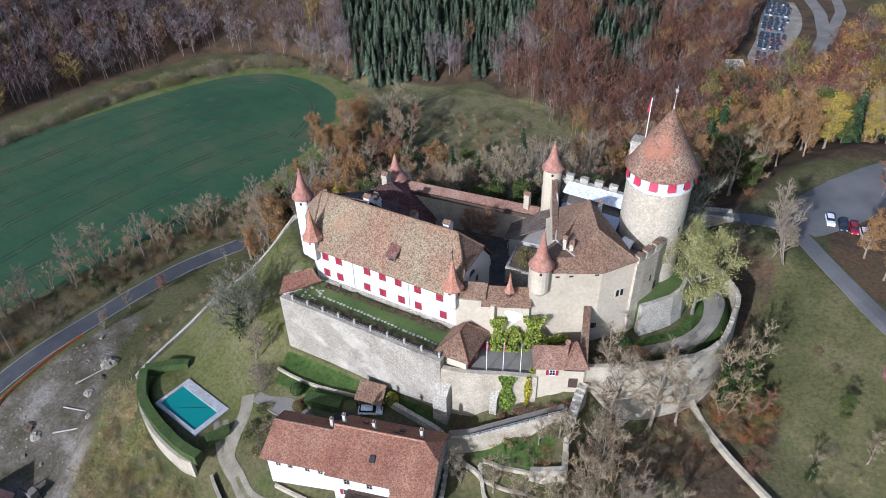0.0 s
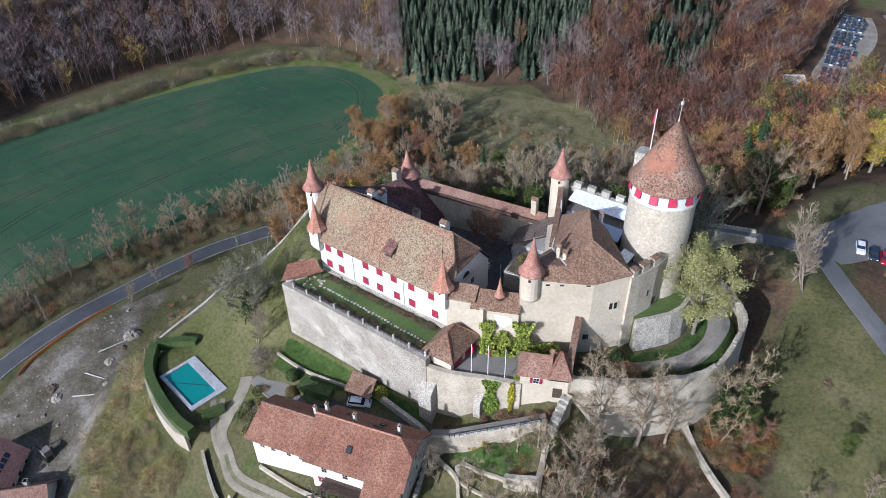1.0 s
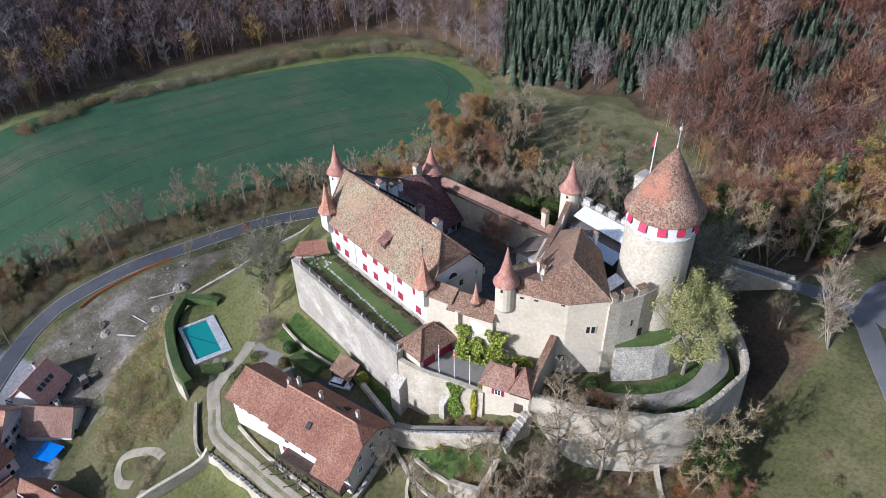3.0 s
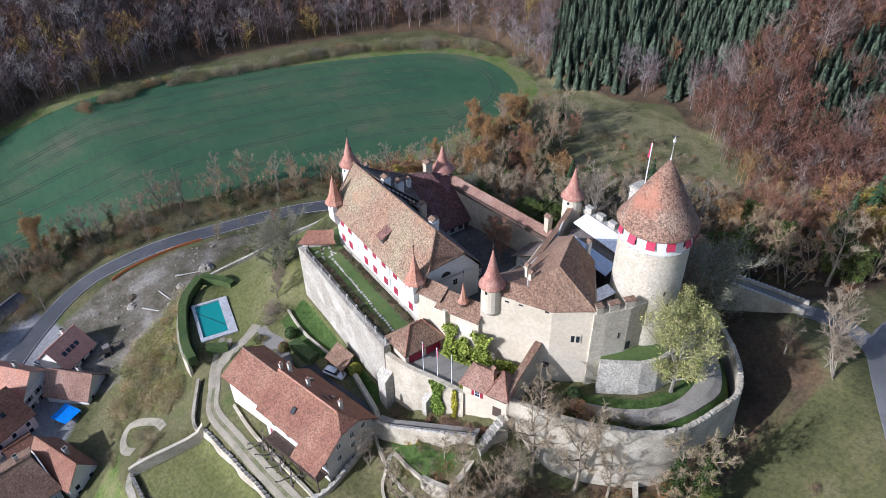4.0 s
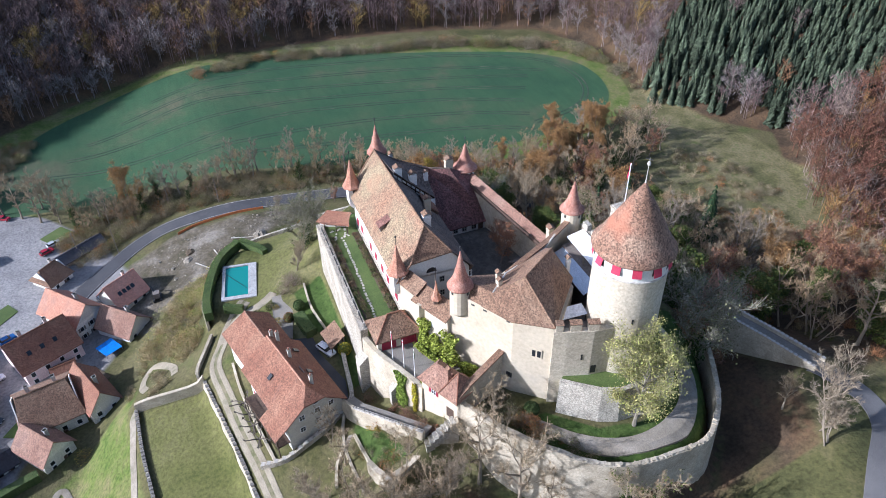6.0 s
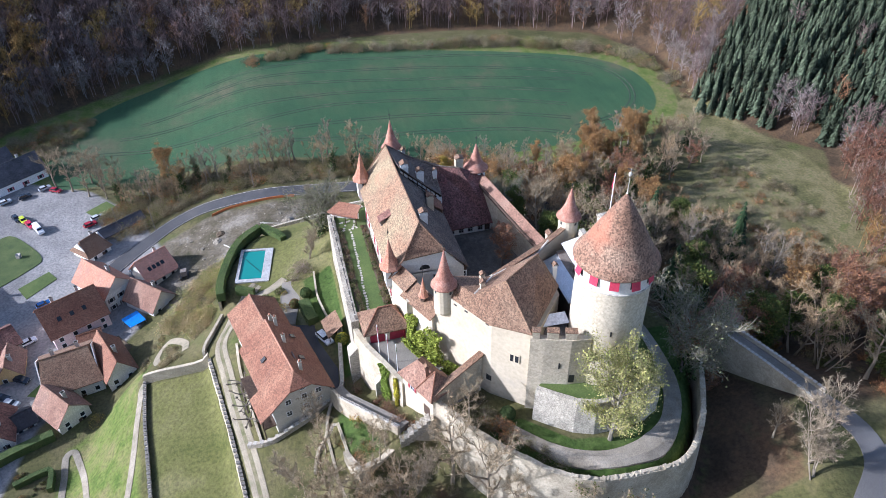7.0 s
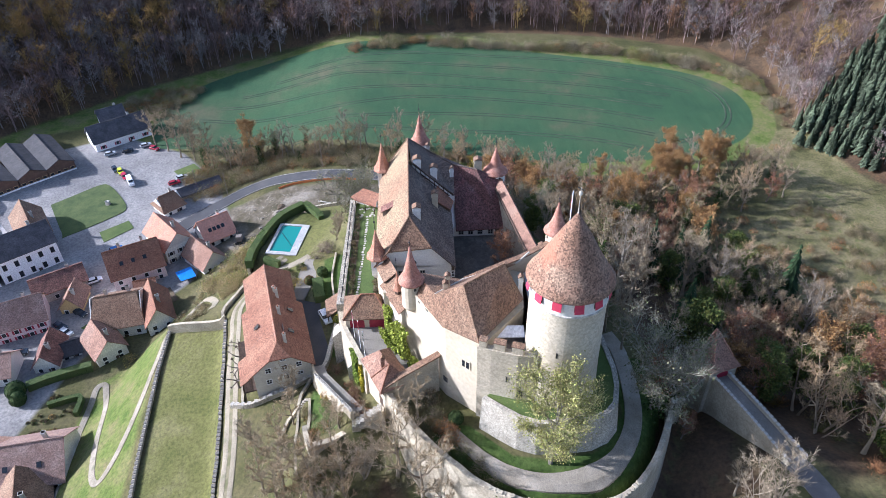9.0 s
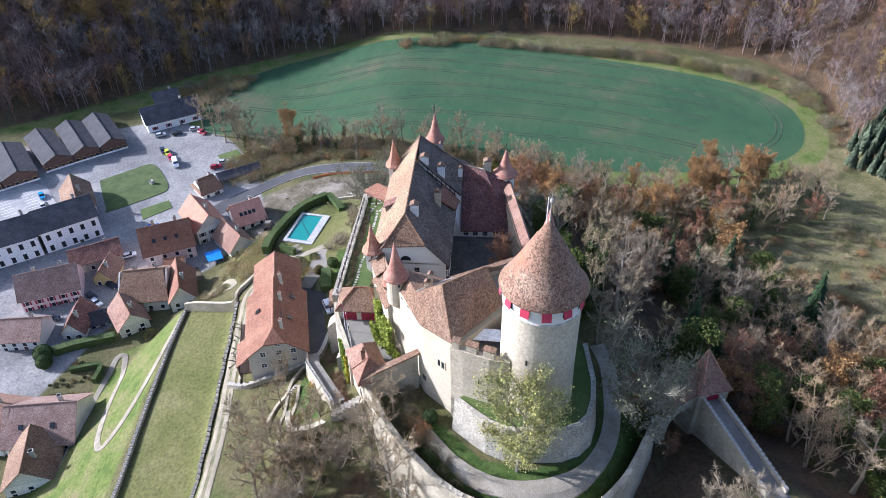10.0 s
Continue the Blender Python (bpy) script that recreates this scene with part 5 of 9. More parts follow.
    for k in range(7):
        z = 33.0 - 0.62 * k
        tagged(part("step", boxm(-1.7, -0.1, -28.9 - 0.75 * (k + 1), -28.9 - 0.75 * k, z - 2.0, z), rubble_grey), "worn stone step on the wall beside the lodge", "step", "wall steps")
    s = tagged(part("spur_wall", strip(bmesh.new(), [(-4.5, -19.2), (-2.4, -25.4), (-1.4, -28.2)], 0.9, 30.0, [41.4, 38.9, 37.6]), old_wall), "sloping spur wall with a tiled coping", "wall", kind="structure")
    part("coping", strip(bmesh.new(), [(-4.6, -18.9), (-2.4, -25.4), (-1.4, -28.2)], 1.2, [41.4, 38.9, 37.6], [41.7, 39.2, 37.9]), tile_brown, s)
    for x, y, col in ((-16.6, -34.2, pink_red), (-14.0, -33.0, pink_red), (-11.2, -32.0, lawn_lush)):
        f = thing("flagpole", (x, y, YARD_Z), "slender white flagpole with a furled flag", "flagpole", "flagpoles in the yard")
        part("pole", lathe(bmesh.new(), (x, y), [(0.07, YARD_Z), (0.06, 40.6), (0.1, 40.7), (0.0, 40.85)], 8), white_paint, f)
        bm = bmesh.new()
        for k in range(4):
            box(bm, x + 0.05, x + 0.3 - 0.04 * k, y - 0.03 + 0.04 * (k % 2), y + 0.03 + 0.04 * (k % 2), 39.9 - 0.45 * k, 40.4 - 0.45 * k)
        part("flag", bm, col, f)
    # bastion of the keep
    b = [(3.2, -12.2), (5.4, -9.6), (7.4, -7.0), (8.5, -4.3), (8.6, -0.3), (8.2, 4.1), (7.0, 6.6), (5.2, 8.2), (1.6, 9.2), (-2.0, 9.5), (-10.0, 8.8)]
    tagged(part("bastion_lawn", prism(bmesh.new(), b + [(-10, 4), (-5, -4), (1.5, -10)], 33.0, 39.4), lawn_mat), "lawn round the foot of the keep", "lawn", kind="structure")
    tagged(part("bastion_wall", strip(bmesh.new(), b[::-1], 0.8, 31.0, 39.7, 0.9), rubble_grey), "battered rubble bastion wall round the keep", "wall", kind="structure")
    # outer ward wall
    ward = smooth_line([(-1.6, -28.0), (-0.6, -26.9), (3.9, -24.2), (8.5, -20.8), (12.8, -16.4), (14.9, -13.8), (16.6, -10.7), (17.8, -7.3), (18.2, -3.6), (18.3, 1.0), (18.1, 6.2), (15.3, 10.5), (10.5, 14.5), (3.2, 18.5), (-0.3, 20.0), (-7, 21.8), (-11, 24)], 3)
    k = len(ward)
    top = list(np.interp(np.arange(k) / 3, [0, 3, 5, 7, 9, 12, 16], [36.5, 35.7, 34.6, 33.8, 33.5, 33.7, 34.4]))
    tagged(part("outer_wall", strip(bmesh.new(), ward[::-1], 0.9, [17.5] * k, [t - 0.1 + 0.12 * math.sin(i * 1.7) for i, t in enumerate(top)][::-1], 0.9), old_wall), "tall weathered outer wall of the castle ward", "wall", kind="structure")
    bm = bmesh.new()
    for i in range(2, k - 1):
        a = Vector(ward[i])
        bb = Vector(ward[i + 1])
        n = max(2, int((bb - a).length / 0.45))
        for j in range(n):
            p = a.lerp(bb, j / n)
            z = top[i] + (top[i + 1] - top[i]) * j / n
            h = rng.uniform(-0.05, 0.22) if i > k * 0.35 else rng.uniform(-0.1, 0.08)
            w = rng.uniform(0.16, 0.3)
            box(bm, -w, w, -rng.uniform(0.3, 0.46), rng.uniform(0.3, 0.46), -0.5, h, pose(p.x, p.y, z, rng.uniform(-5, 5), rng.uniform(-5, 5), rng.uniform(0, 180)))
    tagged(part("wall_top_stones", bm, old_wall), "rough broken stones along the wall top", "stones", kind="stuff")


def stepping(x, y):
    r = rng.uniform(0.22, 0.36)
    bm = bmesh.new()
    n = 7
    pts = [(x + r * rng.uniform(0.75, 1.15) * math.cos(i * 2 * math.pi / n), y + r * rng.uniform(0.75, 1.1) * math.sin(i * 2 * math.pi / n)) for i in range(n)]
    prism(bm, pts, TERRACE_Z - 0.02, TERRACE_Z + 0.06)
    tagged(part("stepping_stone", bm, coping), "pale flat stepping stone in the terrace lawn", "stepping stone", "stepping stones")


terraces()

# ---- farmhouse, pool, gatehouse, walls below ----
def farmhouse():
    """Farmhouse in two lengths; its own x axis runs along the ridge, from the low end to the gable."""
    m = pose(-33.0, -53.2, 18.0, 0, 0, 15.0)
    e = thing("farmhouse", m, "cream farmhouse with a red tiled roof beside the lane", "house")
    h0, w = -3.5, 5.3

    def wall(x0, x1, wy, top):
        return boxm(x0, x1, -wy, wy, h0, top)
    part("wall", wall(-1.6, 15.6, 5.5, 7.2), white_wash, e, local=True)
    part("wall", wall(-14.0, -1.6, 4.4, 6.4), white_wash, e, local=True)
    ge = bmesh.new()
    v = [(15.62, -5.5, h0), (15.62, 5.5, h0), (15.62, 5.5, 7.2), (15.62, 1.9, 10.0), (15.62, -1.9, 10.0), (15.62, -5.5, 7.2)]
    a, b = [ge.verts.new(p) for p in v], [ge.verts.new((p[0] - 0.4, p[1], p[2])) for p in v]
    ge.faces.new(a)
    ge.faces.new(b[::-1])
    for i in range(6):
        ge.faces.new((a[i], a[(i + 1) % 6], b[(i + 1) % 6], b[i]))
    part("gable", ge, pale_render, e, "pale grey rendered gable", local=True)
    A, B, C, D = (-2.4, -6.4, 6.7), (16.2, -6.4, 6.7), (16.2, 6.4, 6.7), (-2.4, 6.4, 6.7)
    H1, H2, R1, R2 = (16.2, -2.1, 10.2), (16.2, 2.1, 10.2), (-2.4, 0, 12.0), (13.4, 0, 12.0)
    part("roof", slab(bmesh.new(), [[A, B, H1, R2, R1], [C, D, R1, R2, H2], [H1, H2, R2]], 0.22), tile_red, e, "red tiled half-hipped roof", local=True)
    part("ridge", ridge_caps(bmesh.new(), [R1, R2]), tile_orange, e, local=True)
    A, B, C, D = (-14.8, -5.3, 5.9), (-2.0, -5.3, 5.9), (-2.0, 5.3, 5.9), (-14.8, 5.3, 5.9)
    R1, R2 = (-13.6, 0, 10.2), (-2.0, 0, 10.2)
    part("roof", slab(bmesh.new(), [[A, B, R2, R1], [C, D, R1, R2], [D, A, R1]], 0.22), tile_red, e, "weathered red tiled lower roof", local=True)
    part("ridge", ridge_caps(bmesh.new(), [R1, R2]), tile_rust, e, local=True)
    part("stub_gable", prism(bmesh.new(), [(-2.0, -5.2), (-1.6, -5.2), (-1.6, 5.2), (-2.0, 5.2)], 5.0, [6.9, 6.9, 6.9, 6.9]), white_wash, e, local=True)

    def ch(x, y, z0, z1):
        bm = boxm(x - 0.24, x + 0.24, y - 0.3, y + 0.3, z0, z1)
        box(bm, x - 0.3, x + 0.3, y - 0.36, y + 0.36, z1 - 0.15, z1)
        c = part("chimney", bm, pale_render, e, "pale rendered chimney", local=True)
        part("pot", lathe(bmesh.new(), (x, y), [(0.16, z1), (0.14, z1 + 0.45)], 8), tile_orange, c, local=True)
    ch(-3.4, 1.2, 9.0, 11.8)
    ch(-1.2, 1.6, 10.5, 13.0)
    ch(4.2, 1.4, 10.6, 12.8)
    ch(12.4, 1.6, 10.4, 12.9)
    for x, y, z in ((5.2, -3.4, 9.35), (8.6, 3.0, 9.7), (1.8, 3.6, 9.2)):
        part("skylight", boxm(-0.45, 0.45, -0.6, 0.6, 0.02, 0.14, pose(x, y, z, 39 if y < 0 else -39, 0, 0)), glass, e, local=True)
    part("roof_ladder", boxm(7.4, 9.4, 1.6, 1.75, 10.7, 10.95), grey_wood, e, local=True)
    for x, z in ((1.0, 4.6), (5.0, 4.6), (9.0, 4.6), (12.6, 4.6)):
        w_ = pane_window(e, m @ pose(x, -5.5, z), 0.9, 1.3)
    for x in (0.6, 4.4, 8.4, 12.8):
        pane_window(e, m @ pose(x, -5.5, 1.4), 0.9, 1.4, shutters=red_paint)
    for x in (-12.0, -9.8, -6.6, -4.2):
        pane_window(e, m @ pose(x, -4.4, 4.0), 0.75, 0.9)
    for y, z, h in ((-2.6, 7.2, 1.15), (0.5, 7.25, 1.15), (3.3, 7.3, 1.1), (0.5, 9.35, 0.6), (0.5, 4.6, 1.15), (3.3, 4.9, 0.7), (-2.8, 4.2, 1.1), (0.3, 1.2, 1.2)):
        pane_window(e, m @ pose(15.62, y, z, 0, 0, 90), 0.95, h, white_paint)
    # balcony and lean-to on the lane side
    part("balcony", boxm(1.0, 15.4, -8.0, -5.5, 2.3, 2.55), dark_wood, e, "dark timber balcony", local=True)
    bm = boxm(1.0, 15.4, -8.05, -7.95, 3.35, 3.45)
    for k in range(60):
        x = 1.05 + k * 0.243
        box(bm, x - 0.05, x + 0.05, -8.03, -7.97, 2.5, 3.4)
    part("balcony_rail", bm, dark_wood, e, local=True)
    part("lean_to_roof", slab(bmesh.new(), [[(9.0, -8.3, 4.6), (15.6, -8.3, 4.6), (15.6, -6.0, 6.2), (9.0, -6.0, 6.2)]], 0.14), tile_red, e, local=True)
    for x in (1.2, 5.8, 10.4, 15.2):
        part("post", boxm(x - 0.09, x + 0.09, -7.95, -7.77, -1.0, 4.6 if x > 9 else 2.4), dark_wood, e, local=True)
    return e


farmhouse()


def dry_wall(name, pts, wide, h, mat, label, down=2.5, cap=None, batter=0.0, over=0.0):
    """A wall that follows the ground; cap: material of flat cap stones."""
    line = smooth_line(pts, 4)
    z = [ground(*p) + over for p in line]
    e = tagged(part(name, strip(bmesh.new(), line, wide, [q - down for q in z], [q + h for q in z], batter), mat), label, "wall", kind="structure")
    if cap:
        d = 0.0
        stones = []
        for a, b in zip(line, line[1:]):
            n = max(1, int(math.dist(a, b) / 0.9))
            for k in range(n):
                t = (k + 0.5) / n
                x, y = a[0] + (b[0] - a[0]) * t, a[1] + (b[1] - a[1]) * t
                zz = np.interp(t, [0, 1], [z[line.index(a)], z[line.index(b)]]) + h
                stones.append((x, y, zz, math.degrees(math.atan2(b[1] - a[1], b[0] - a[0]))))
        first = None
        for x, y, zz, a in stones[:140]:
            mm = pose(x, y, zz, rng.uniform(-2, 2), rng.uniform(-2, 2), a + rng.uniform(-4, 4))
            if first is None:
                first = part("cap_stone", boxm(-0.36, 0.36, -wide / 2 - 0.1, wide / 2 + 0.1, 0.0, 0.16), cap, e, local=True)
                first.matrix_basis = mm
            else:
                again(first, e, mm)
    return e


# lane walls, the lower meadow and its walls
dry_wall("lane_wall", [(-45.6, -68.2), (-36, -66.4), (-26, -64.6), (-17.4, -63.2), (-6, -61.6), (6, -60.6), (20, -60)][::-1], 0.5, 0.9, old_wall, "pale lane wall with dark flat cap stones", 6.0, dark_coping, 1.3)
dry_wall("meadow_wall", [(-48.2, -83.3), (-36, -82.6), (-25.2, -81.3), (-12, -79.8), (1.2, -78.0), (16, -76.4)], 0.5, 1.0, rubble_grey, "grey meadow wall with dark flat cap stones above the slope", 3.0, dark_coping)
dry_wall("meadow_wall", [(-48.2, -83.3), (-46.8, -76), (-45.6, -68.2)], 0.7, 2.6, old_wall, "high rendered meadow wall with an arched niche", 4.0)
tagged(part("pool_wall", strip(bmesh.new(), smooth_line([(-85, -54.6), (-79.8, -60.1), (-73, -63.4), (-65, -65.3), (-60.8, -65.2)], 4), 0.6, 6.0, 16.7), old_wall), "white retaining wall below the pool hedge", "wall", kind="structure")
dry_wall("lane_wall", [(-57.2, -64.8), (-53, -67.2), (-48, -69.4), (-45.6, -68.2)], 0.6, 1.4, old_wall, "white lane wall at the bend", 4.0)
dry_wall("park_wall", [(-89.5, -53.5), (-88.0, -44), (-85.4, -34), (-81.6, -23), (-77.8, -14), (-71, -8), (-66, -5.5), (-60, -1.5), (-54, 1)], 0.6, 1.1, rubble, "grey stone park wall along the lawn", 2.5)
dry_wall("garden_wall", [(-58.4, -42.6), (-50, -42.8), (-42, -41.6), (-38.6, -41.0)], 0.4, 0.8, old_wall, "low pale garden wall under the terrace", 2.0, over=-0.2)
dry_wall("garden_wall", [(-36.4, -39.8), (-29, -40.6), (-22.0, -41.4), (-20.4, -42.6)], 0.8, 1.4, rubble_grey, "grey rubble wall beside the cart yard", 3.0)
dry_wall("farm_wall", [(-44.4, -61.6), (-36.5, -61.2), (-26, -59.6), (-15.6, -57.8)], 0.5, 0.7, old_wall, "low garden wall before the farmhouse", 2.0)
RAMP = [(-19.5, -43.6, 24.2), (-15.5, -42.4, 25.8), (-14.0, -41.6, 26.4), (-8.0, -37.9, 28.8), (-1.7, -34.0, 31.3)]
w = tagged(part("ramp_wall", strip(bmesh.new(), [p[:2] for p in RAMP][::-1], 0.5, [16.0] * 5, [p[2] for p in RAMP][::-1], 0.9), old_wall), "tall pale retaining wall under the sloping ramp", "wall", kind="structure")
for a, b in zip(RAMP[1:], RAMP[2:]):
    a, b = Vector(a), Vector(b)
    n = int((b - a).length / 0.8)
    for k in range(n):
        p = a.lerp(b, (k + 0.5) / n)
        part("cap_stone", boxm(-0.38, 0.38, -0.33, 0.33, -0.02, 0.13, Matrix.Translation(p) @ pose(0, 0, 0, 0, -math.degrees(math.asin((b - a).normalized().z)), math.degrees(math.atan2(b.y - a.y, b.x - a.x)))), coping, w)
inner = offset_line([p[:2] for p in RAMP], 1.25)
tagged(part("ramp", strip(bmesh.new(), inner, 2.0, [16.0] * 5, [p[2] - 0.8 for p in RAMP]), asphalt_pale), "grey gravel ramp climbing to the lodge", "path", kind="structure")
f = thing("ramp_railing", RAMP[1], "dark iron railing on the outer edge of the ramp", "railing")
outer = offset_line([p[:2] for p in RAMP], -0.18)
for k in range(1, 4):
    a, b = Vector((*outer[k], RAMP[k][2])), Vector((*outer[k + 1], RAMP[k + 1][2]))
    n = max(2, int((b - a).length / 1.1))
    for j in range(n):
        p = a.lerp(b, j / n)
        part("post", boxm(p.x - 0.03, p.x + 0.03, p.y - 0.03, p.y + 0.03, p.z, p.z + 1.0), iron, f)
    for dz in (0.5, 1.0):
        part("rail", strip(bmesh.new(), [a[:2], b[:2]], 0.05, [a.z + dz - 0.05, b.z + dz - 0.05], [a.z + dz, b.z + dz]), iron, f)
dry_wall("slope_wall", [(-12.3, -43.6), (-7.4, -43.0), (-2.0, -42.8)], 0.5, 0.6, old_wall, "pale garden terrace wall on the slope", 2.5)
dry_wall("slope_wall", [(-11.2, -45.8), (-6.6, -45.5), (-2.2, -45.2), (2.5, -44.5)], 0.45, 0.5, old_wall, "pale garden terrace wall on the slope", 2.5)
dry_wall("slope_wall", [(-19.4, -43.6), (-14.8, -45.2), (-11.6, -45.9), (-9.9, -47.8), (-6.3, -49.0)], 0.5, 0.9, old_wall, "pale garden wall beside steep stone steps", 2.5)
for k in range(9):
    x, y = -12.6 + 0.25 * k, -44.2 - 0.32 * k
    tagged(part("step", boxm(x - 0.25, x + 0.35, y - 0.5, y + 0.5, ground(x, y) - 0.4, ground(x, y) + 0.12), rubble_grey), "worn stone step on the slope", "step", "garden steps")
dry_wall("slope_wall", [(15.2, -13.0), (19.4, -16.8), (24.4, -20), (30, -23.2), (38, -27.6)], 0.8, 1.3, old_wall, "old wall running down through the trees", 3.0)
dry_wall("farm_yard_wall", [(-17.2, -60.6), (-15.4, -55.6), (-17.0, -49), (-19.2, -44.0)], 0.6, 1.1, rubble, "stone wall beside the farmhouse gable", 3.0, coping)

tagged(part("cart_yard", prism(bmesh.new(), [(-43.2, -50.6), (-40.2, -41.4), (-29, -41.2), (-21.2, -42.2), (-19.8, -46.6), (-30, -49.0)], 17.0, [20.3, 20.5, 20.9, 21.1, 20.6, 20.4]), asphalt), "dark asphalt cart yard behind the farmhouse", "yard", kind="structure")
tagged(part("terrace_path", prism(bmesh.new(), [(-58.5, -46.5), (-52.5, -46.4), (-43.0, -48.6), (-43.4, -51.4), (-53, -51), (-58.8, -50.2)], 17.0, [19.7, 19.9, 20.2, 20.1, 19.6, 19.2]), asphalt_pale), "grey gravel and flagstone path", "path", kind="structure")


def shed():
    e = thing("cart_shed", (-37, -40, 20.5), "open cart shed with a brown tiled roof", "shed")
    part("roof", slab(bmesh.new(), [[(-39.4, -43.2, 23.0), (-33.9, -42.3, 23.0), (-34.7, -39.0, 25.0), (-39.9, -39.8, 25.0)]], 0.18), tile_brown, e)
    part("back_wall", strip(bmesh.new(), [(-39.8, -40.0), (-34.9, -39.3)], 0.3, 19.5, 24.6), grey_wood, e)
    for p in ((-39.2, -42.8), (-34.2, -42.0)):
        part("post", boxm(p[0] - 0.1, p[0] + 0.1, p[1] - 0.1, p[1] + 0.1, 19.8, 23.0), dark_wood, e)


shed()


def pool():
    z = 17.6
    m = pose(-69.7, -56.7, z, 0, 0, -9.3)
    e = thing("swimming_pool", m, "outdoor swimming pool with turquoise water and pale paving", "pool")
    bm = bmesh.new()
    for x0, x1, y0, y1 in ((-6.2, 6.6, -3.4, -2.7), (-6.2, 6.6, 2.7, 4.6), (-6.2, -5.5, -2.7, 2.7), (5.5, 6.6, -2.7, 2.7)):
        box(bm, x0, x1, y0, y1, -1.5, 0.12)
    part("paving", bm, pale_paving, e, "pale grey stone paving", local=True)
    part("basin", boxm(-5.5, 5.5, -2.7, 2.7, -1.6, -0.6), pool_tile, e, local=True)
    part("water", boxm(-5.5, 5.5, -2.7, 2.7, -0.62, -0.14), water, e, "clear turquoise water", local=True)
    # thin dark bar lying diagonally just above the water
    part("cable", boxm(-7.2, 7.2, -0.03, 0.03, -0.1, -0.06, pose(0, 0, 0, 0, 0, 38)), iron, e, local=True)
    return e


water = bpy.data.materials.new("pool water")
water.use_nodes = True
wb = water.node_tree.nodes["Principled BSDF"]
wb.inputs["Base Color"].default_value = (0.022, 0.225, 0.20, 1)
wb.inputs["Roughness"].default_value = 0.08
pool()


# heaps of soil and rubble on the building site
for k in range(9):
    x, y = rng.uniform(-122, -92), rng.uniform(-78, -38)
    if not bool(inside(np.array([x]), np.array([y]), SITE)[0]):
        continue
    r, z = rng.uniform(0.9, 2.6), ground(x, y)
    bm = lathe(bmesh.new(), (x, y), [(r, z - 0.3), (r * 0.8, z + 0.12 * r), (r * 0.5, z + 0.26 * r), (r * 0.18, z + 0.32 * r), (0.0, z + 0.33 * r)], 14)
    for v in bm.verts:
        v.co += Vector((rng.uniform(-0.14, 0.14), rng.uniform(-0.14, 0.14), rng.uniform(-0.1, 0.1))) * r
    heap = rng.choice([earth, gravel_mat, gravel_mat])
    tagged(part("earth_mound", bm, heap), "rough mound of soil and stones on the building site", "mound", "mounds on the building site")
bm = bmesh.new()
for k in range(520):
    x, y = rng.uniform(-124, -88), rng.uniform(-88, -36)
    if not bool(inside(np.array([x]), np.array([y]), SITE)[0]) or math.sin(x * 0.31) + math.sin(y * 0.27 + 2) < 0.1:
        continue
    r = rng.uniform(0.06, 0.26) * (2.0 if rng.random() < 0.06 else 1.0)
    box(bm, -r, r, -r * rng.uniform(0.5, 1), r * rng.uniform(0.5, 1), -0.2, r * rng.uniform(0.3, 0.9), pose(x, y, ground(x, y), rng.uniform(-14, 14), rng.uniform(-14, 14), rng.uniform(0, 180)))
tagged(part("site_rubble", bm, gravel_mat), "broken stones and rubble strewn over the building site", "rubble", kind="stuff")
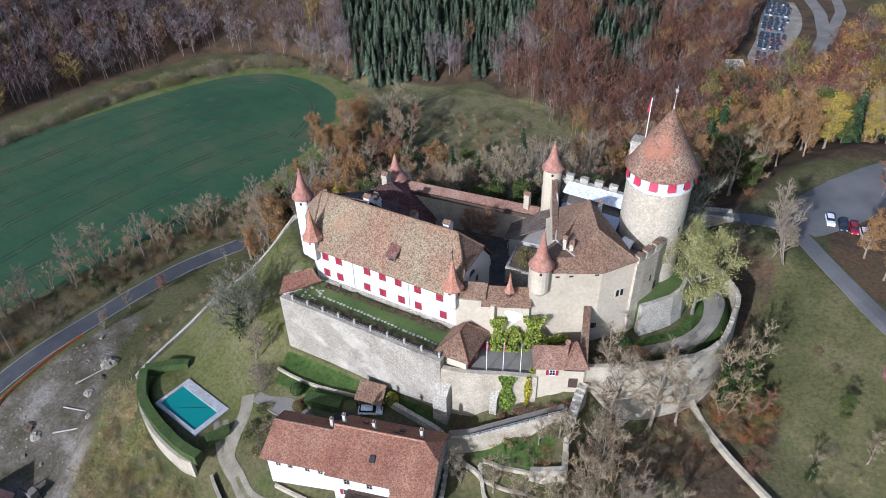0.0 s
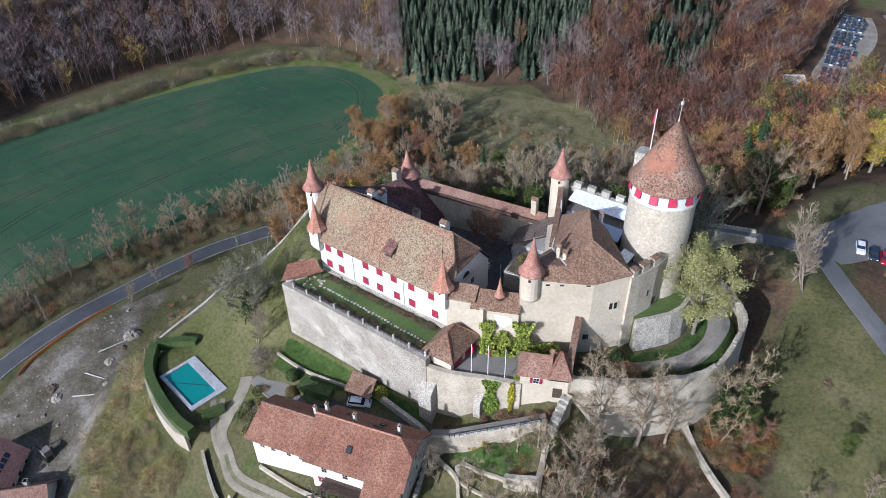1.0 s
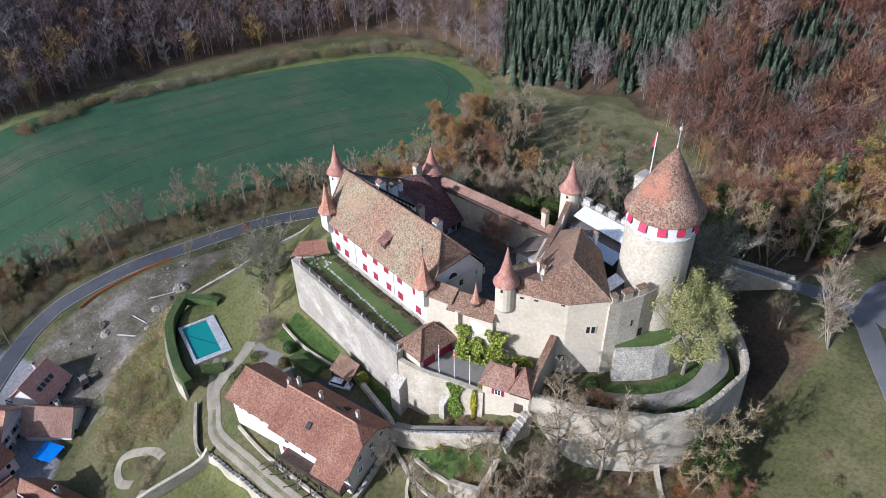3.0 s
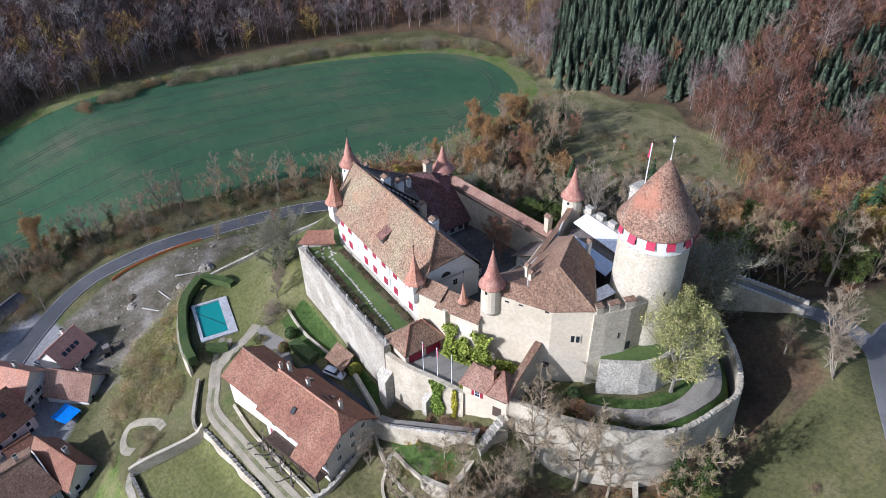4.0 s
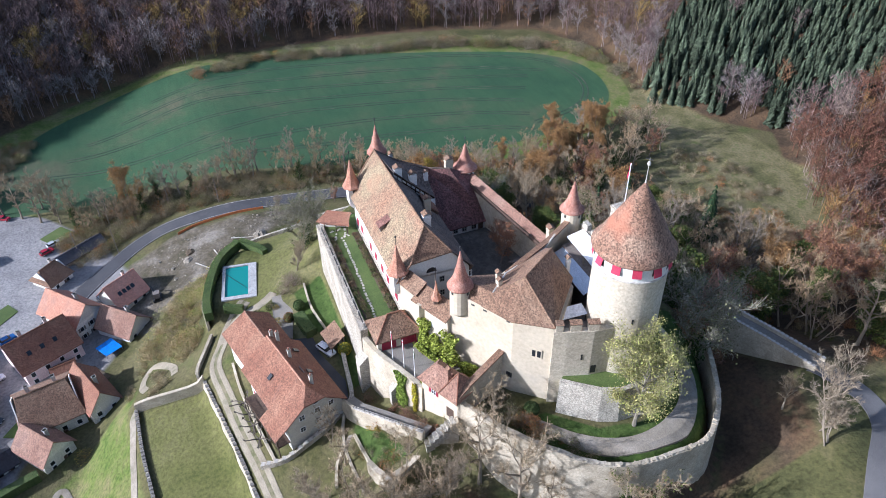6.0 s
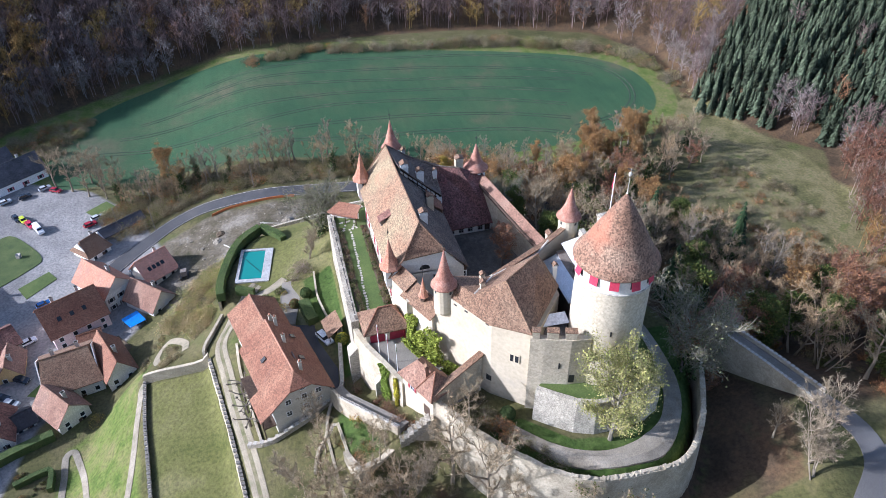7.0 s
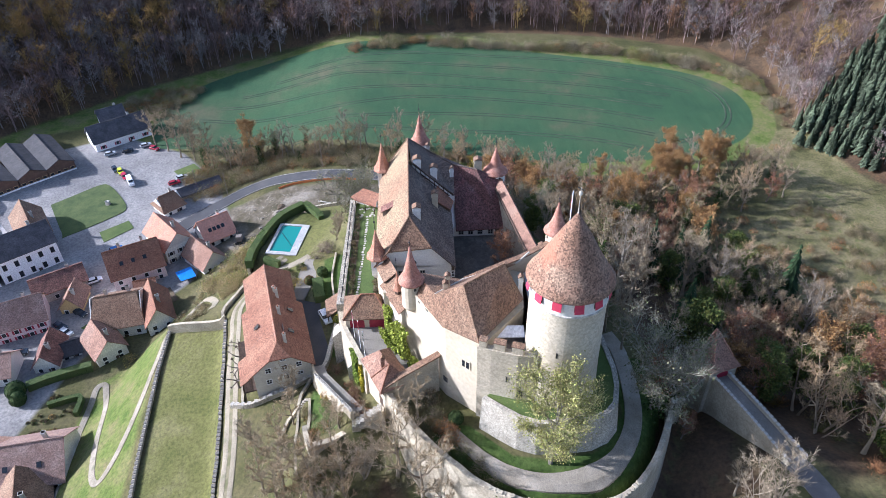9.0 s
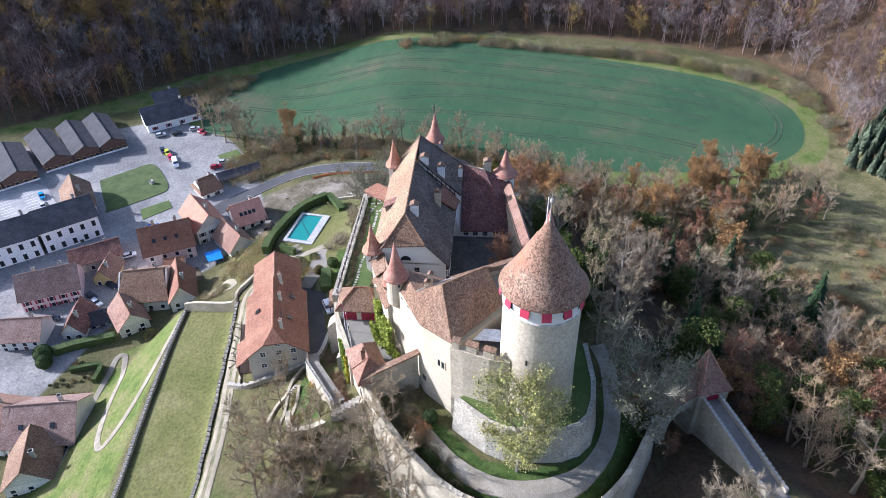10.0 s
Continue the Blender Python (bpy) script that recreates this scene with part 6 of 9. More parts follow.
# ---- gatehouse and bridge ----
def gatehouse():
    m = pose(-9.4, 30.5, 0, 0, 0, 16.0)
    e = thing("gatehouse", (-9.4, 30.5, 24), "stone gatehouse with a steep red tiled roof over the moat", "gatehouse")
    part("wall", boxm(-2.6, 2.5, -2.75, 2.75, 16.0, 33.1, m), old_wall, e)
    c = [m @ Vector(v) for v in ((-3.0, -3.2, 32.7), (2.9, -3.2, 32.7), (2.9, 3.2, 32.7), (-3.0, 3.2, 32.7))]
    f = [m @ Vector(v) for v in ((-1.9, -2.0, 34.3), (1.7, -2.0, 34.3), (1.7, 2.0, 34.3), (-1.9, 2.0, 34.3))]
    t = Vector((-10.4, 29.6, 39.2))
    faces = []
    for i in range(4):
        j = (i + 1) % 4
        faces += [[tuple(c[i]), tuple(c[j]), tuple(f[j]), tuple(f[i])], [tuple(f[i]), tuple(f[j]), tuple(t)]]
    part("roof", slab(bmesh.new(), faces, 0.2), tile_rust, e, "flared red tiled pyramid roof")
    for i in (0, 1, 2):
        part("hip", ridge_caps(bmesh.new(), [tuple(f[i]), tuple(t)], 0.14), tile_orange, e)
    part("finial", lathe(bmesh.new(), (t.x, t.y), [(0.07, 39.0), (0.05, 40.2), (0.12, 40.3), (0.02, 40.9)], 6), iron, e)
    bm = bmesh.new()
    arch = [(-1.3, 31.3), (1.3, 31.3)] + [(1.3 * math.cos(a), 32.0 + 0.75 * math.sin(a)) for a in np.linspace(0, math.pi, 9)]
    va, vb = [bm.verts.new(m @ Vector((2.55, p[0], p[1] - 0.9))) for p in arch], [bm.verts.new(m @ Vector((2.35, p[0], p[1] - 0.9))) for p in arch]
    bm.faces.new(va)
    bm.faces.new(vb[::-1])
    for i in range(len(arch)):
        bm.faces.new((va[i], va[(i + 1) % len(arch)], vb[(i + 1) % len(arch)], vb[i]))
    part("gate", bm, red_paint, e, "dark red arched gate")
    # roofed passage on an arch towards the ward
    d = Vector((0.60, -0.80, 0))
    n = Vector((0.80, 0.60, 0))
    o = Vector((-9.6, 28.6, 0))
    at = lambda s, w, z: tuple(o + d * s + n * w + Vector((0, 0, z)))
    arch = [(0, 17.0), (1.6, 17.0), (1.6, 26.6)] + [(4.6 - 3.0 * math.cos(a), 26.6 + 2.6 * math.sin(a)) for a in np.linspace(0.2, math.pi - 0.2, 9)] + [(7.6, 26.6), (7.6, 17.0), (10.6, 17.0), (10.6, 32.4), (0, 32.4)]
    bm = bmesh.new()
    va, vb = [bm.verts.new(at(p[0], -1.9, p[1])) for p in arch], [bm.verts.new(at(p[0], 1.9, p[1])) for p in arch]
    bm.faces.new(va)
    bm.faces.new(vb[::-1])
    for i in range(len(arch)):
        bm.faces.new((va[i], va[(i + 1) % len(arch)], vb[(i + 1) % len(arch)], vb[i]))
    part("passage", bm, old_wall, e, "walled passage carried on an arch")
    part("passage_roof", slab(bmesh.new(), [[at(0, -2.4, 32.2), at(10.8, -2.4, 32.2), at(10.8, 0, 34.8), at(0, 0, 35.4)], [at(10.8, 2.4, 32.2), at(0, 2.4, 32.2), at(0, 0, 35.4), at(10.8, 0, 34.8)]], 0.18), tile_brown, e, "brown tiled passage roof")
    # bridge
    b = thing("bridge", (0, 32.5, 31), "stone bridge with low parapets leading to the gatehouse", "bridge")
    A, B = Vector((-7.0, 30.9)), Vector((11.6, 36.5))
    part("causeway", strip(bmesh.new(), [tuple(A), tuple(A.lerp(B, 0.5)), tuple(B)], 3.4, [17.0, 18.0, 24.0], [30.4, 31.0, 31.2]), old_wall, b, "pale stone causeway")
    u = (B - A).normalized()
    nn = Vector((-u.y, u.x))
    part("roadway", strip(bmesh.new(), [tuple(A), tuple(A.lerp(B, 0.5)), tuple(B + u * 1.5)], 2.7, [30.0, 30.6, 30.2], [30.55, 31.15, 31.3]), asphalt_pale, b, "grey asphalt roadway")
    for s in (-1, 1):
        p = [tuple(A + nn * 1.5 * s), tuple(A.lerp(B, 0.5) + nn * 1.5 * s), tuple(B + nn * 1.6 * s)]
        w = part("parapet", strip(bmesh.new(), p, 0.4, [30.0, 30.6, 30.6], [31.4, 31.9, 32.0]), old_wall, b)
        first = None
        for k in range(22):
            q = Vector(p[0]).lerp(Vector(p[2]), (k + 0.5) / 22)
            mm = pose(q.x, q.y, float(np.interp(k + 0.5, [0, 11, 22], [31.4, 31.9, 32.0])) - 0.03, 0, rng.uniform(-3, 3), 16 + rng.uniform(-5, 5))
            if first is None:
                bm = boxm(-0.3, 0.3, -0.26, 0.26, 0, 0.16)
                first = part("cap_stone", bm, coping, w, local=True)
                first.matrix_basis = chain(b).inverted() @ mm
            else:
                again(first, w, chain(b).inverted() @ mm)


gatehouse()

# ---- village ----
def dwelling(p, q, z_eave, deep, kind, rise, roof, wall, label, rows=2, cols=3, base=-9.0, over=0.6, shutters=None, name="house", category="house", frame_mat=None, chim=1, skylights=0, front_mat=None, half=0.0, pane=None, plinth=None):
    """A house on its street front p-q; 'long' has its ridge along the front, 'gable' turns its gable to it."""
    mid = ((p[0] + q[0]) / 2, (p[1] + q[1]) / 2)
    m = pose(mid[0], mid[1], base, 0, 0, math.degrees(math.atan2(q[1] - p[1], q[0] - p[0])))
    e = thing(name, m, label, category)
    w = math.dist(p, q) / 2 - over * 0.5
    h = z_eave - base
    y1 = deep
    if kind == "long":
        part("wall", boxm(-w, w, 0, y1, -1.5, h), wall, e, local=True)
        yr = y1 / 2
        for x in (-w, w - 0.25):
            g = bmesh.new()
            v = [g.verts.new((x + dx, y, z)) for dx in (0, 0.25) for y, z in ((0.0, h), (y1, h), (yr, h + rise - 0.15))]
            g.faces.new(v[:3])
            g.faces.new(v[3:][::-1])
            for i in range(3):
                g.faces.new((v[i], v[(i + 1) % 3], v[3 + (i + 1) % 3], v[3 + i]))
            part("gable", g, wall, e, local=True)
        o = rise * over / yr
        A, B, C, D = (-w - over, -over, h - o), (w + over, -over, h - o), (w + over, y1 + over, h - o), (-w - over, y1 + over, h - o)
        k = half * w
        R1, R2 = (-w - over + k, yr, h + rise), (w + over - k, yr, h + rise)
        faces = [[A, B, R2, R1], [C, D, R1, R2]] + ([[D, A, R1], [B, C, R2]] if k else [])
        ridge = [R1, R2]
    else:
        part("wall", boxm(-w, w, 0, y1, -1.5, h), wall, e, local=True)
        for y in (0.0, y1 - 0.25):
            g = bmesh.new()
            v = [g.verts.new((x, y + dy, z)) for dy in (0, 0.25) for x, z in ((-w, h), (w, h), (0, h + rise - 0.15))]
            g.faces.new(v[:3])
            g.faces.new(v[3:][::-1])
            for i in range(3):
                g.faces.new((v[i], v[(i + 1) % 3], v[3 + (i + 1) % 3], v[3 + i]))
            part("gable", g, front_mat or wall, e, local=True)
        o = rise * over / w
        A, B, C, D = (-w - over, -over, h - o), (w + over, -over, h - o), (w + over, y1 + over, h - o), (-w - over, y1 + over, h - o)
        R1, R2 = (0, -over, h + rise), (0, y1 + over, h + rise)
        faces = [[D, A, R1, R2], [B, C, R2, R1]]
        ridge = [R1, R2]
    part("roof", slab(bmesh.new(), faces, 0.2), roof, e, local=True)
    part("ridge", ridge_caps(bmesh.new(), ridge), roof, e, local=True)
    for r in range(rows):
        for c in range(cols):
            x = -w + 2 * w * (c + 0.5) / cols
            z = (h - 1.4) * (r + 0.5) / rows + 0.5
            pane_window(e, m @ pose(x, 0, z), pane[0] if pane else min(1.0, w / cols), pane[1] if pane else min(1.3, h / rows * 0.5), frame_mat or white_paint, bars=False, shutters=shutters)
    if plinth:
        part("plinth", boxm(-w - 0.05, w + 0.05, -0.12, 0.0, -1.5, h * 0.34), plinth, e, "white rendered base wall", local=True)
    part("door", boxm(w * 0.15, w * 0.15 + 1.0, -0.06, 0.05, 0, 2.0), dark_wood, e, local=True)
    for k in range(chim):
        x, y = (w * (0.5 - k * 0.9), y1 * 0.62) if kind == "long" else (w * 0.3, y1 * (0.35 + 0.4 * k))
        c = part("chimney", box(boxm(x - 0.4, x + 0.4, y - 0.35, y + 0.35, h + rise * 0.4, h + rise + 0.7), x - 0.5, x + 0.5, y - 0.45, y + 0.45, h + rise + 0.5, h + rise + 0.7), grey_render, e, local=True)
    for k in range(skylights):
        s = rise / (y1 / 2) if kind == "long" else rise / w
        if kind == "long":
            x, y = -w * 0.5 + k * w * 0.9 / max(1, skylights - 1), y1 * 0.22
            part("skylight", boxm(-0.5, 0.5, -0.6, 0.6, 0.0, 0.12, pose(x, y, h + y * s, math.degrees(math.atan(s)), 0, 0)), glass, e, local=True)
    return e


pink = material("pink render", [(0.68, 0.53, 0.52), (0.74, 0.60, 0.58)], 0.3, 0.9, 0.2, 3.0)
yellow_render = material("ochre render", [(0.52, 0.36, 0.16), (0.58, 0.42, 0.20)], 0.3, 0.9, 0.2, 3.0)
salmon_tile = material("new salmon roof tile", [(0.546, 0.252, 0.172), (0.637, 0.324, 0.23)], 0.4, 0.8, 0.4, 3.0, 3.0, 0.12)
grey_sheet = material("grey fibre cement sheet", [(0.032, 0.032, 0.036), (0.055, 0.052, 0.056)], 0.2, 0.9, 0.3, 2.0, 1.2, 0.2)
brown_board = material("brown boarding", [(0.09, 0.05, 0.035), (0.15, 0.09, 0.06)], 0.6, 0.85, 0.4, 5.0)

tile_faded = material("faded pinkish roof tile", [(0.225, 0.135, 0.105), (0.275, 0.175, 0.14), (0.325, 0.225, 0.185)], 0.3, 0.88, 0.5, 4.0, 4.2, 0.3, stain=((0.22, 0.14, 0.11), 0.2, 0.60))
dwelling((-85.6, -145.4), (-96.4, -131.9), 0.2, 12, "long", 4.2, tile_slate, bright_render, "long white two-storey building with a slate roof", 2, 5, chim=3, pane=(1.05, 1.9), frame_mat=coping)
dwelling((-62.0, -178.0), (-85.2, -145.8), -0.2, 12, "long", 4.2, tile_slate, bright_render, "long white two-storey building with a slate roof", 2, 12, chim=4, pane=(1.05, 1.9), frame_mat=coping)
dwelling((-80.6, -111.2), (-87.5, -97.8), -3.2, 13.5, "long", 5.2, tile_red, pink, "pale pink village house with a broad brown tiled roof", 2, 4, chim=2, skylights=3)
dwelling((-92.6, -99.4), (-99.2, -92.0), -2.6, 14, "gable", 4.4, tile_orange, village_wall, "cream village house with an orange tiled gable roof", 2, 3, shutters=grey_wood)
dwelling((-98.3, -88.4), (-104.0, -80.5), -4.0, 9.5, "long", 4.6, salmon_tile, village_wall, "newly roofed salmon-tiled house by the road", 2, 3, skylights=4)
dwelling((-85.8, -86.9), (-92.0, -80.8), -4.6, 11, "gable", 4.2, tile_rust, white_wash, "white gabled house with a brown tiled roof below the slope", 2, 2, skylights=0)
dwelling((-59.4, -138.2), (-66.0, -123.6), -3.4, 11, "long", 4.6, tile_faded, pink, "pink village house with red shutters and brown roof", 2, 5, shutters=red_paint, chim=2)
dwelling((-61.6, -96.0), (-64.8, -89.0), -3.6, 13, "gable", 4.6, tile_red, village_wall, "tall gabled village house at the slope's foot", 2, 2)
dwelling((-51.0, -106.0), (-56.4, -99.6), -4.6, 10, "gable", 3.8, tile_rust, village_wall, "small cream gabled house with a brown roof", 2, 2)
dwelling((-60.4, -110.2), (-63.4, -97.0), -3.8, 15, "long", 5.0, tile_brown, village_wall, "old farm building with a deep brown roof", 1, 4, chim=2, half=0.25)
dwelling((-12.9, -115.6), (-15.5, -99.9), -4.2, 14, "long", 5.4, tile_faded, village_wall, "big village house with a broad brown tiled roof", 2, 4, skylights=2)
dwelling((-14.0, -131.0), (-13.0, -116.0), -4.2, 14, "long", 5.4, tile_rust, village_wall, "big village house with a broad brown tiled roof", 2, 4, skylights=2)
dwelling((-2.8, -110.0), (-6.7, -99.5), -5.0, 12, "gable", 4.8, tile_brown, village_wall, "gabled village house with brown and orange tiles", 2, 3)
dwelling((-44.7, -136.3), (-46.3, -125.1), -4.4, 9, "long", 3.6, tile_faded, white_wash, "white house with a brown tiled roof and dormers", 2, 4)
dwelling((-49.9, -121.8), (-50.9, -115.4), -5.4, 10, "gable", 3.4, tile_dark, village_wall, "small house with a dark tiled gable roof", 1, 2)
dwelling((-75.8, -131.5), (-83.3, -119.3), -4.4, 9, "long", 2.6, tile_dark, grey_render, "low row with dark flat-pitched roofs", 1, 4)
dwelling((-72.0, -123.6), (-72.6, -117.4), -5.4, 8, "gable", 3.2, tile_rust, yellow_render, "small ochre house with a brown roof", 1, 2)
dwelling((-162.6, -145.3), (-175.6, -127.6), -4.0, 11, "long", 4.4, tile_slate, bright_render, "white station-like building with red shutters", 1, 4, shutters=red_paint)
dwelling((-180.5, -149.0), (-186.0, -140.5), -4.0, 8, "long", 3.0, tile_slate, white_wash, "small white annex with a slate roof", 1, 2)
dwelling((-102.1, -147.2), (-107.5, -139.1), -4.0, 16, "gable", 4.6, tile_brown, pink, "workshop house with dormers under a steep roof", 1, 2, shutters=red_paint)
dwelling((-117.6, -107.2), (-123.2, -101.4), -5.6, 8, "long", 3.4, tile_brown, white_wash, "little white house with a hipped dark roof", 1, 2, half=0.4)
dwelling((-127.7, -104.4), (-136.0, -92.0), -6.2, 5, "long", 1.4, tile_slate, rubble, "low lean-to shed beside the road", 0, 0, chim=0, name="shed", category="shed")
dwelling((-53.8, -116.6), (-56.3, -111.7), -6.4, 6, "long", 1.6, grey_sheet, village_wall, "low shed with a grey sheet roof", 1, 2, chim=0, name="shed", category="shed")
dwelling((-78.6, -104.8), (-80.0, -99.2), -6.0, 5, "long", 1.6, tile_red, village_wall, "tiny outbuilding with a red tiled roof", 0, 0, chim=0, name="shed", category="shed")
for i, (a, b) in enumerate((((-131.5, -170.8), (-138.6, -163.4)), ((-138.6, -163.4), (-145.0, -156.0)), ((-145.0, -156.0), (-151.3, -148.5)), ((-113.0, -187.5), (-119.6, -179.7)), ((-119.6, -179.7), (-127.6, -170.7)))):
    dwelling(a, b, -4.4, 26, "gable", 2.2, grey_sheet, brown_board, "factory hall bay with a grey sheet roof and brown front", 1, 4, chim=0, over=0.3, frame_mat=yellow_render, pane=(1.3, 0.9), plinth=bright_render, name="factory_hall", category="hall")
dwelling((44.0, 7.0), (50.0, -2.0), 27.5, 9, "long", 3.6, tile_dark, village_wall, "small house with a dark roof on the meadow", 1, 3, base=23.5)

# village green, hedges, tarpaulin
tagged(part("village_green", prism(bmesh.new(), smooth_line([(-127.3, -148.6), (-134.0, -141.5), (-139.0, -136.0), (-138.6, -132.4), (-131.0, -126.0), (-124.0, -121.9), (-119.6, -124.2), (-109.0, -136.2), (-110.4, -138.2), (-127.3, -148.6)], 3)[:-1], -9.5, -7.82), lawn_lush), "mown village green between the lanes", "lawn", kind="structure")
tagged(part("parking_lot", prism(bmesh.new(), [(-116.8, -181.0), (-125.0, -175.7), (-123.2, -166.3), (-108.0, -152.8), (-102.8, -159.4), (-96.5, -168.6)], -9.5, -7.88), lot_asphalt), "grey asphalt works car park with white bay lines", "car park", kind="structure")
for k in range(7):
    for s, o in ((0, Vector((-107.0, -171.2))), (1, Vector((-112.4, -165.2)))):
        p = o + Vector((-0.72, -0.69)) * (1.9 * k - 3.0)
        tagged(part("bay_line", boxm(-2.1, 2.1, -0.07, 0.07, -7.88, -7.865, pose(p.x, p.y, 0, 0, 0, 132)), white_paint), "painted white parking bay line", "road marking", "bay lines")
# sculpture on the green
e = thing("sculpture", (-126.5, -128.8, -7.82), "small pale stone sculpture on the village green", "sculpture")
part("block", prism(bmesh.new(), [(-127.3, -129.3), (-126.0, -129.5), (-125.7, -128.4), (-126.9, -128.1)], -7.9, [-6.6, -6.2, -6.9, -6.4]), coping, e)
e = thing("tarpaulin_frame", (-85.5, -91.5, -8), "blue tarpaulin over a garden frame", "tarpaulin")
part("sheet", slab(bmesh.new(), [[(-86.4, -95.2, -6.0), (-82.6, -92.6, -6.3), (-84.6, -88.6, -6.1), (-88.6, -91.2, -5.7)]], 0.06), blue_sheet, e)
for x, y in ((-86.2, -95.0), (-82.8, -92.6), (-84.7, -88.8), (-88.4, -91.2)):
    part("post", boxm(x - 0.06, x + 0.06, y - 0.06, y + 0.06, ground(x, y) - 0.3, -6.05), zinc, e)


# ---- vehicles ----
def car(x, y, rot, tone, label, van=False, z=None, long=4.2):
    """A car: bellied body, glazed cabin, wheels with rims."""
    zz = (ground(x, y) if z is None else z) + 0.1
    e = thing("van" if van else "car", pose(x, y, zz, 0, 0, rot), label, "van" if van else "car", "parked vehicles")
    paint = material("car paint", [tone, tuple(min(1, c * 1.08 + 0.004) for c in tone)], 1.0, 0.25, 0.0, 5.0)
    h, w = long / 2, 0.86 if not van else 0.95
    top, bonnet = (1.45, 0.95) if not van else (2.2, 1.25)
    prof = [(-h, 0.35), (h, 0.35), (h, 0.75), (h - 0.15, bonnet), (h - 1.15, bonnet + 0.05), (-h + 0.1, bonnet + 0.08), (-h, 0.8)]
    bm = bmesh.new()
    a = [bm.verts.new((px, -w, pz)) for px, pz in prof]
    b = [bm.verts.new((px, w, pz)) for px, pz in prof]
    bm.faces.new(a)
    bm.faces.new(b[::-1])
    for i in range(len(prof)):
        bm.faces.new((a[i], a[(i + 1) % len(prof)], b[(i + 1) % len(prof)], b[i]))
    bmesh.ops.bevel(bm, geom=[q for q in bm.edges], offset=0.07, segments=1, affect="EDGES")
    part("body", bm, paint, e, local=True)
    x0, x1 = (-h + 0.15, h - 1.2) if not van else (-h + 0.05, h - 0.9)
    s0, s1 = (0.5, 0.65) if not van else (0.05, 0.7)
    cab = bmesh.new()
    lo = [cab.verts.new(v) for v in ((x0, -w + 0.06, bonnet), (x1, -w + 0.06, bonnet), (x1, w - 0.06, bonnet), (x0, w - 0.06, bonnet))]
    hi = [cab.verts.new(v) for v in ((x0 + s0, -w + 0.2, top), (x1 - s1, -w + 0.2, top), (x1 - s1, w - 0.2, top), (x0 + s0, w - 0.2, top))]
    cab.faces.new(hi)
    for i in range(4):
        cab.faces.new((lo[i], lo[(i + 1) % 4], hi[(i + 1) % 4], hi[i]))
    part("cabin", cab, paint if van else glass, e, local=True)
    part("roof", boxm(x0 + s0 - 0.05, x1 - s1 + 0.05, -w + 0.18, w - 0.18, top - 0.02, top + 0.05), paint, e, local=True)
    part("windscreen", boxm(-0.03, 0.03, -w + 0.2, w - 0.2, -0.32, 0.32, pose(x1 - s1 * 0.45, 0, (top + bonnet) / 2 + 0.04, 0, -48, 0)), glass, e, local=True)
    for wx in (-h + 0.75, h - 0.8):
        for wy in (-w + 0.05, w - 0.05):
            wm = pose(wx, wy, 0.3, 90, 0, 0)
            bm = lathe(bmesh.new(), (0, 0), [(0.31, -0.1), (0.33, 0.0), (0.31, 0.1)], 14)
            bm.transform(wm)
            t = part("wheel", bm, iron, e, local=True)
            bm = lathe(bmesh.new(), (0, 0), [(0.18, -0.11), (0.18, 0.11)], 10)
            bm.transform(wm)
            part("rim", bm, zinc, t, local=True)
    for wy in (-0.6, 0.6):
        part("headlight", boxm(h - 0.08, h + 0.02, wy - 0.18, wy + 0.18, 0.62, 0.76), white_paint, e, local=True)
    return e


WHITE, SILVER, DARK, RED = (0.75, 0.75, 0.76), (0.42, 0.44, 0.46), (0.02, 0.03, 0.045), (0.30, 0.015, 0.03)
car(-36.0, -43.0, 27, WHITE, "white estate car parked by the cart shed", z=20.62, long=4.6)
for (x, y), tone, lab in (((31.2, 44.4), WHITE, "white car in the ridge car park"), ((33.9, 43.6), DARK, "dark blue car in the ridge car park"), ((36.1, 43.4), RED, "dark red car in the ridge car park"), ((38.4, 42.2), WHITE, "white car in the ridge car park")):
    car(x, y, -78, tone, lab)
car(-148.6, -133.6, 35, DARK, "dark car in the gravel car park")
car(-147.0, -131.2, 32, (0.55, 0.60, 0.03), "lime yellow car in the gravel car park", long=4.4)
car(-143.6, -128.6, 32, (0.45, 0.02, 0.06), "crimson car in the gravel car park", long=4.6)
car(-139.6, -125.2, 30, WHITE, "white delivery van in the gravel car park", van=True, long=5.6)
car(-160.3, -139.3, 120, SILVER, "silver car beside the white building")
car(-162.2, -133.4, 118, DARK, "black car beside the white building")
car(-166.0, -127.6, 120, SILVER, "silver car beside the white building")
car(-163.4, -123.6, 60, RED, "red car at the yard's edge")
car(-115.9, -163.7, 40, (0.01, 0.22, 0.45), "bright blue car by the factory")
car(-109.9, -159.9, 40, SILVER, "silver car by the factory")
car(-85.6, -118.9, 120, WHITE, "white car in the village lane")
car(-103.7, -84.6, 40, WHITE, "white pick-up beside the salmon-roofed house")
car(-73.8, -120.4, 60, DARK, "dark car in the village yard")
car(-71.6, -118.0, 60, DARK, "dark car in the village yard")
car(-57.0, -128.4, 100, DARK, "dark car outside the white house")
car(-138.2, -109.4, 120, RED, "red tractor-coloured car by the sheds")
car(-141.8, -107.6, 120, SILVER, "grey car by the sheds")

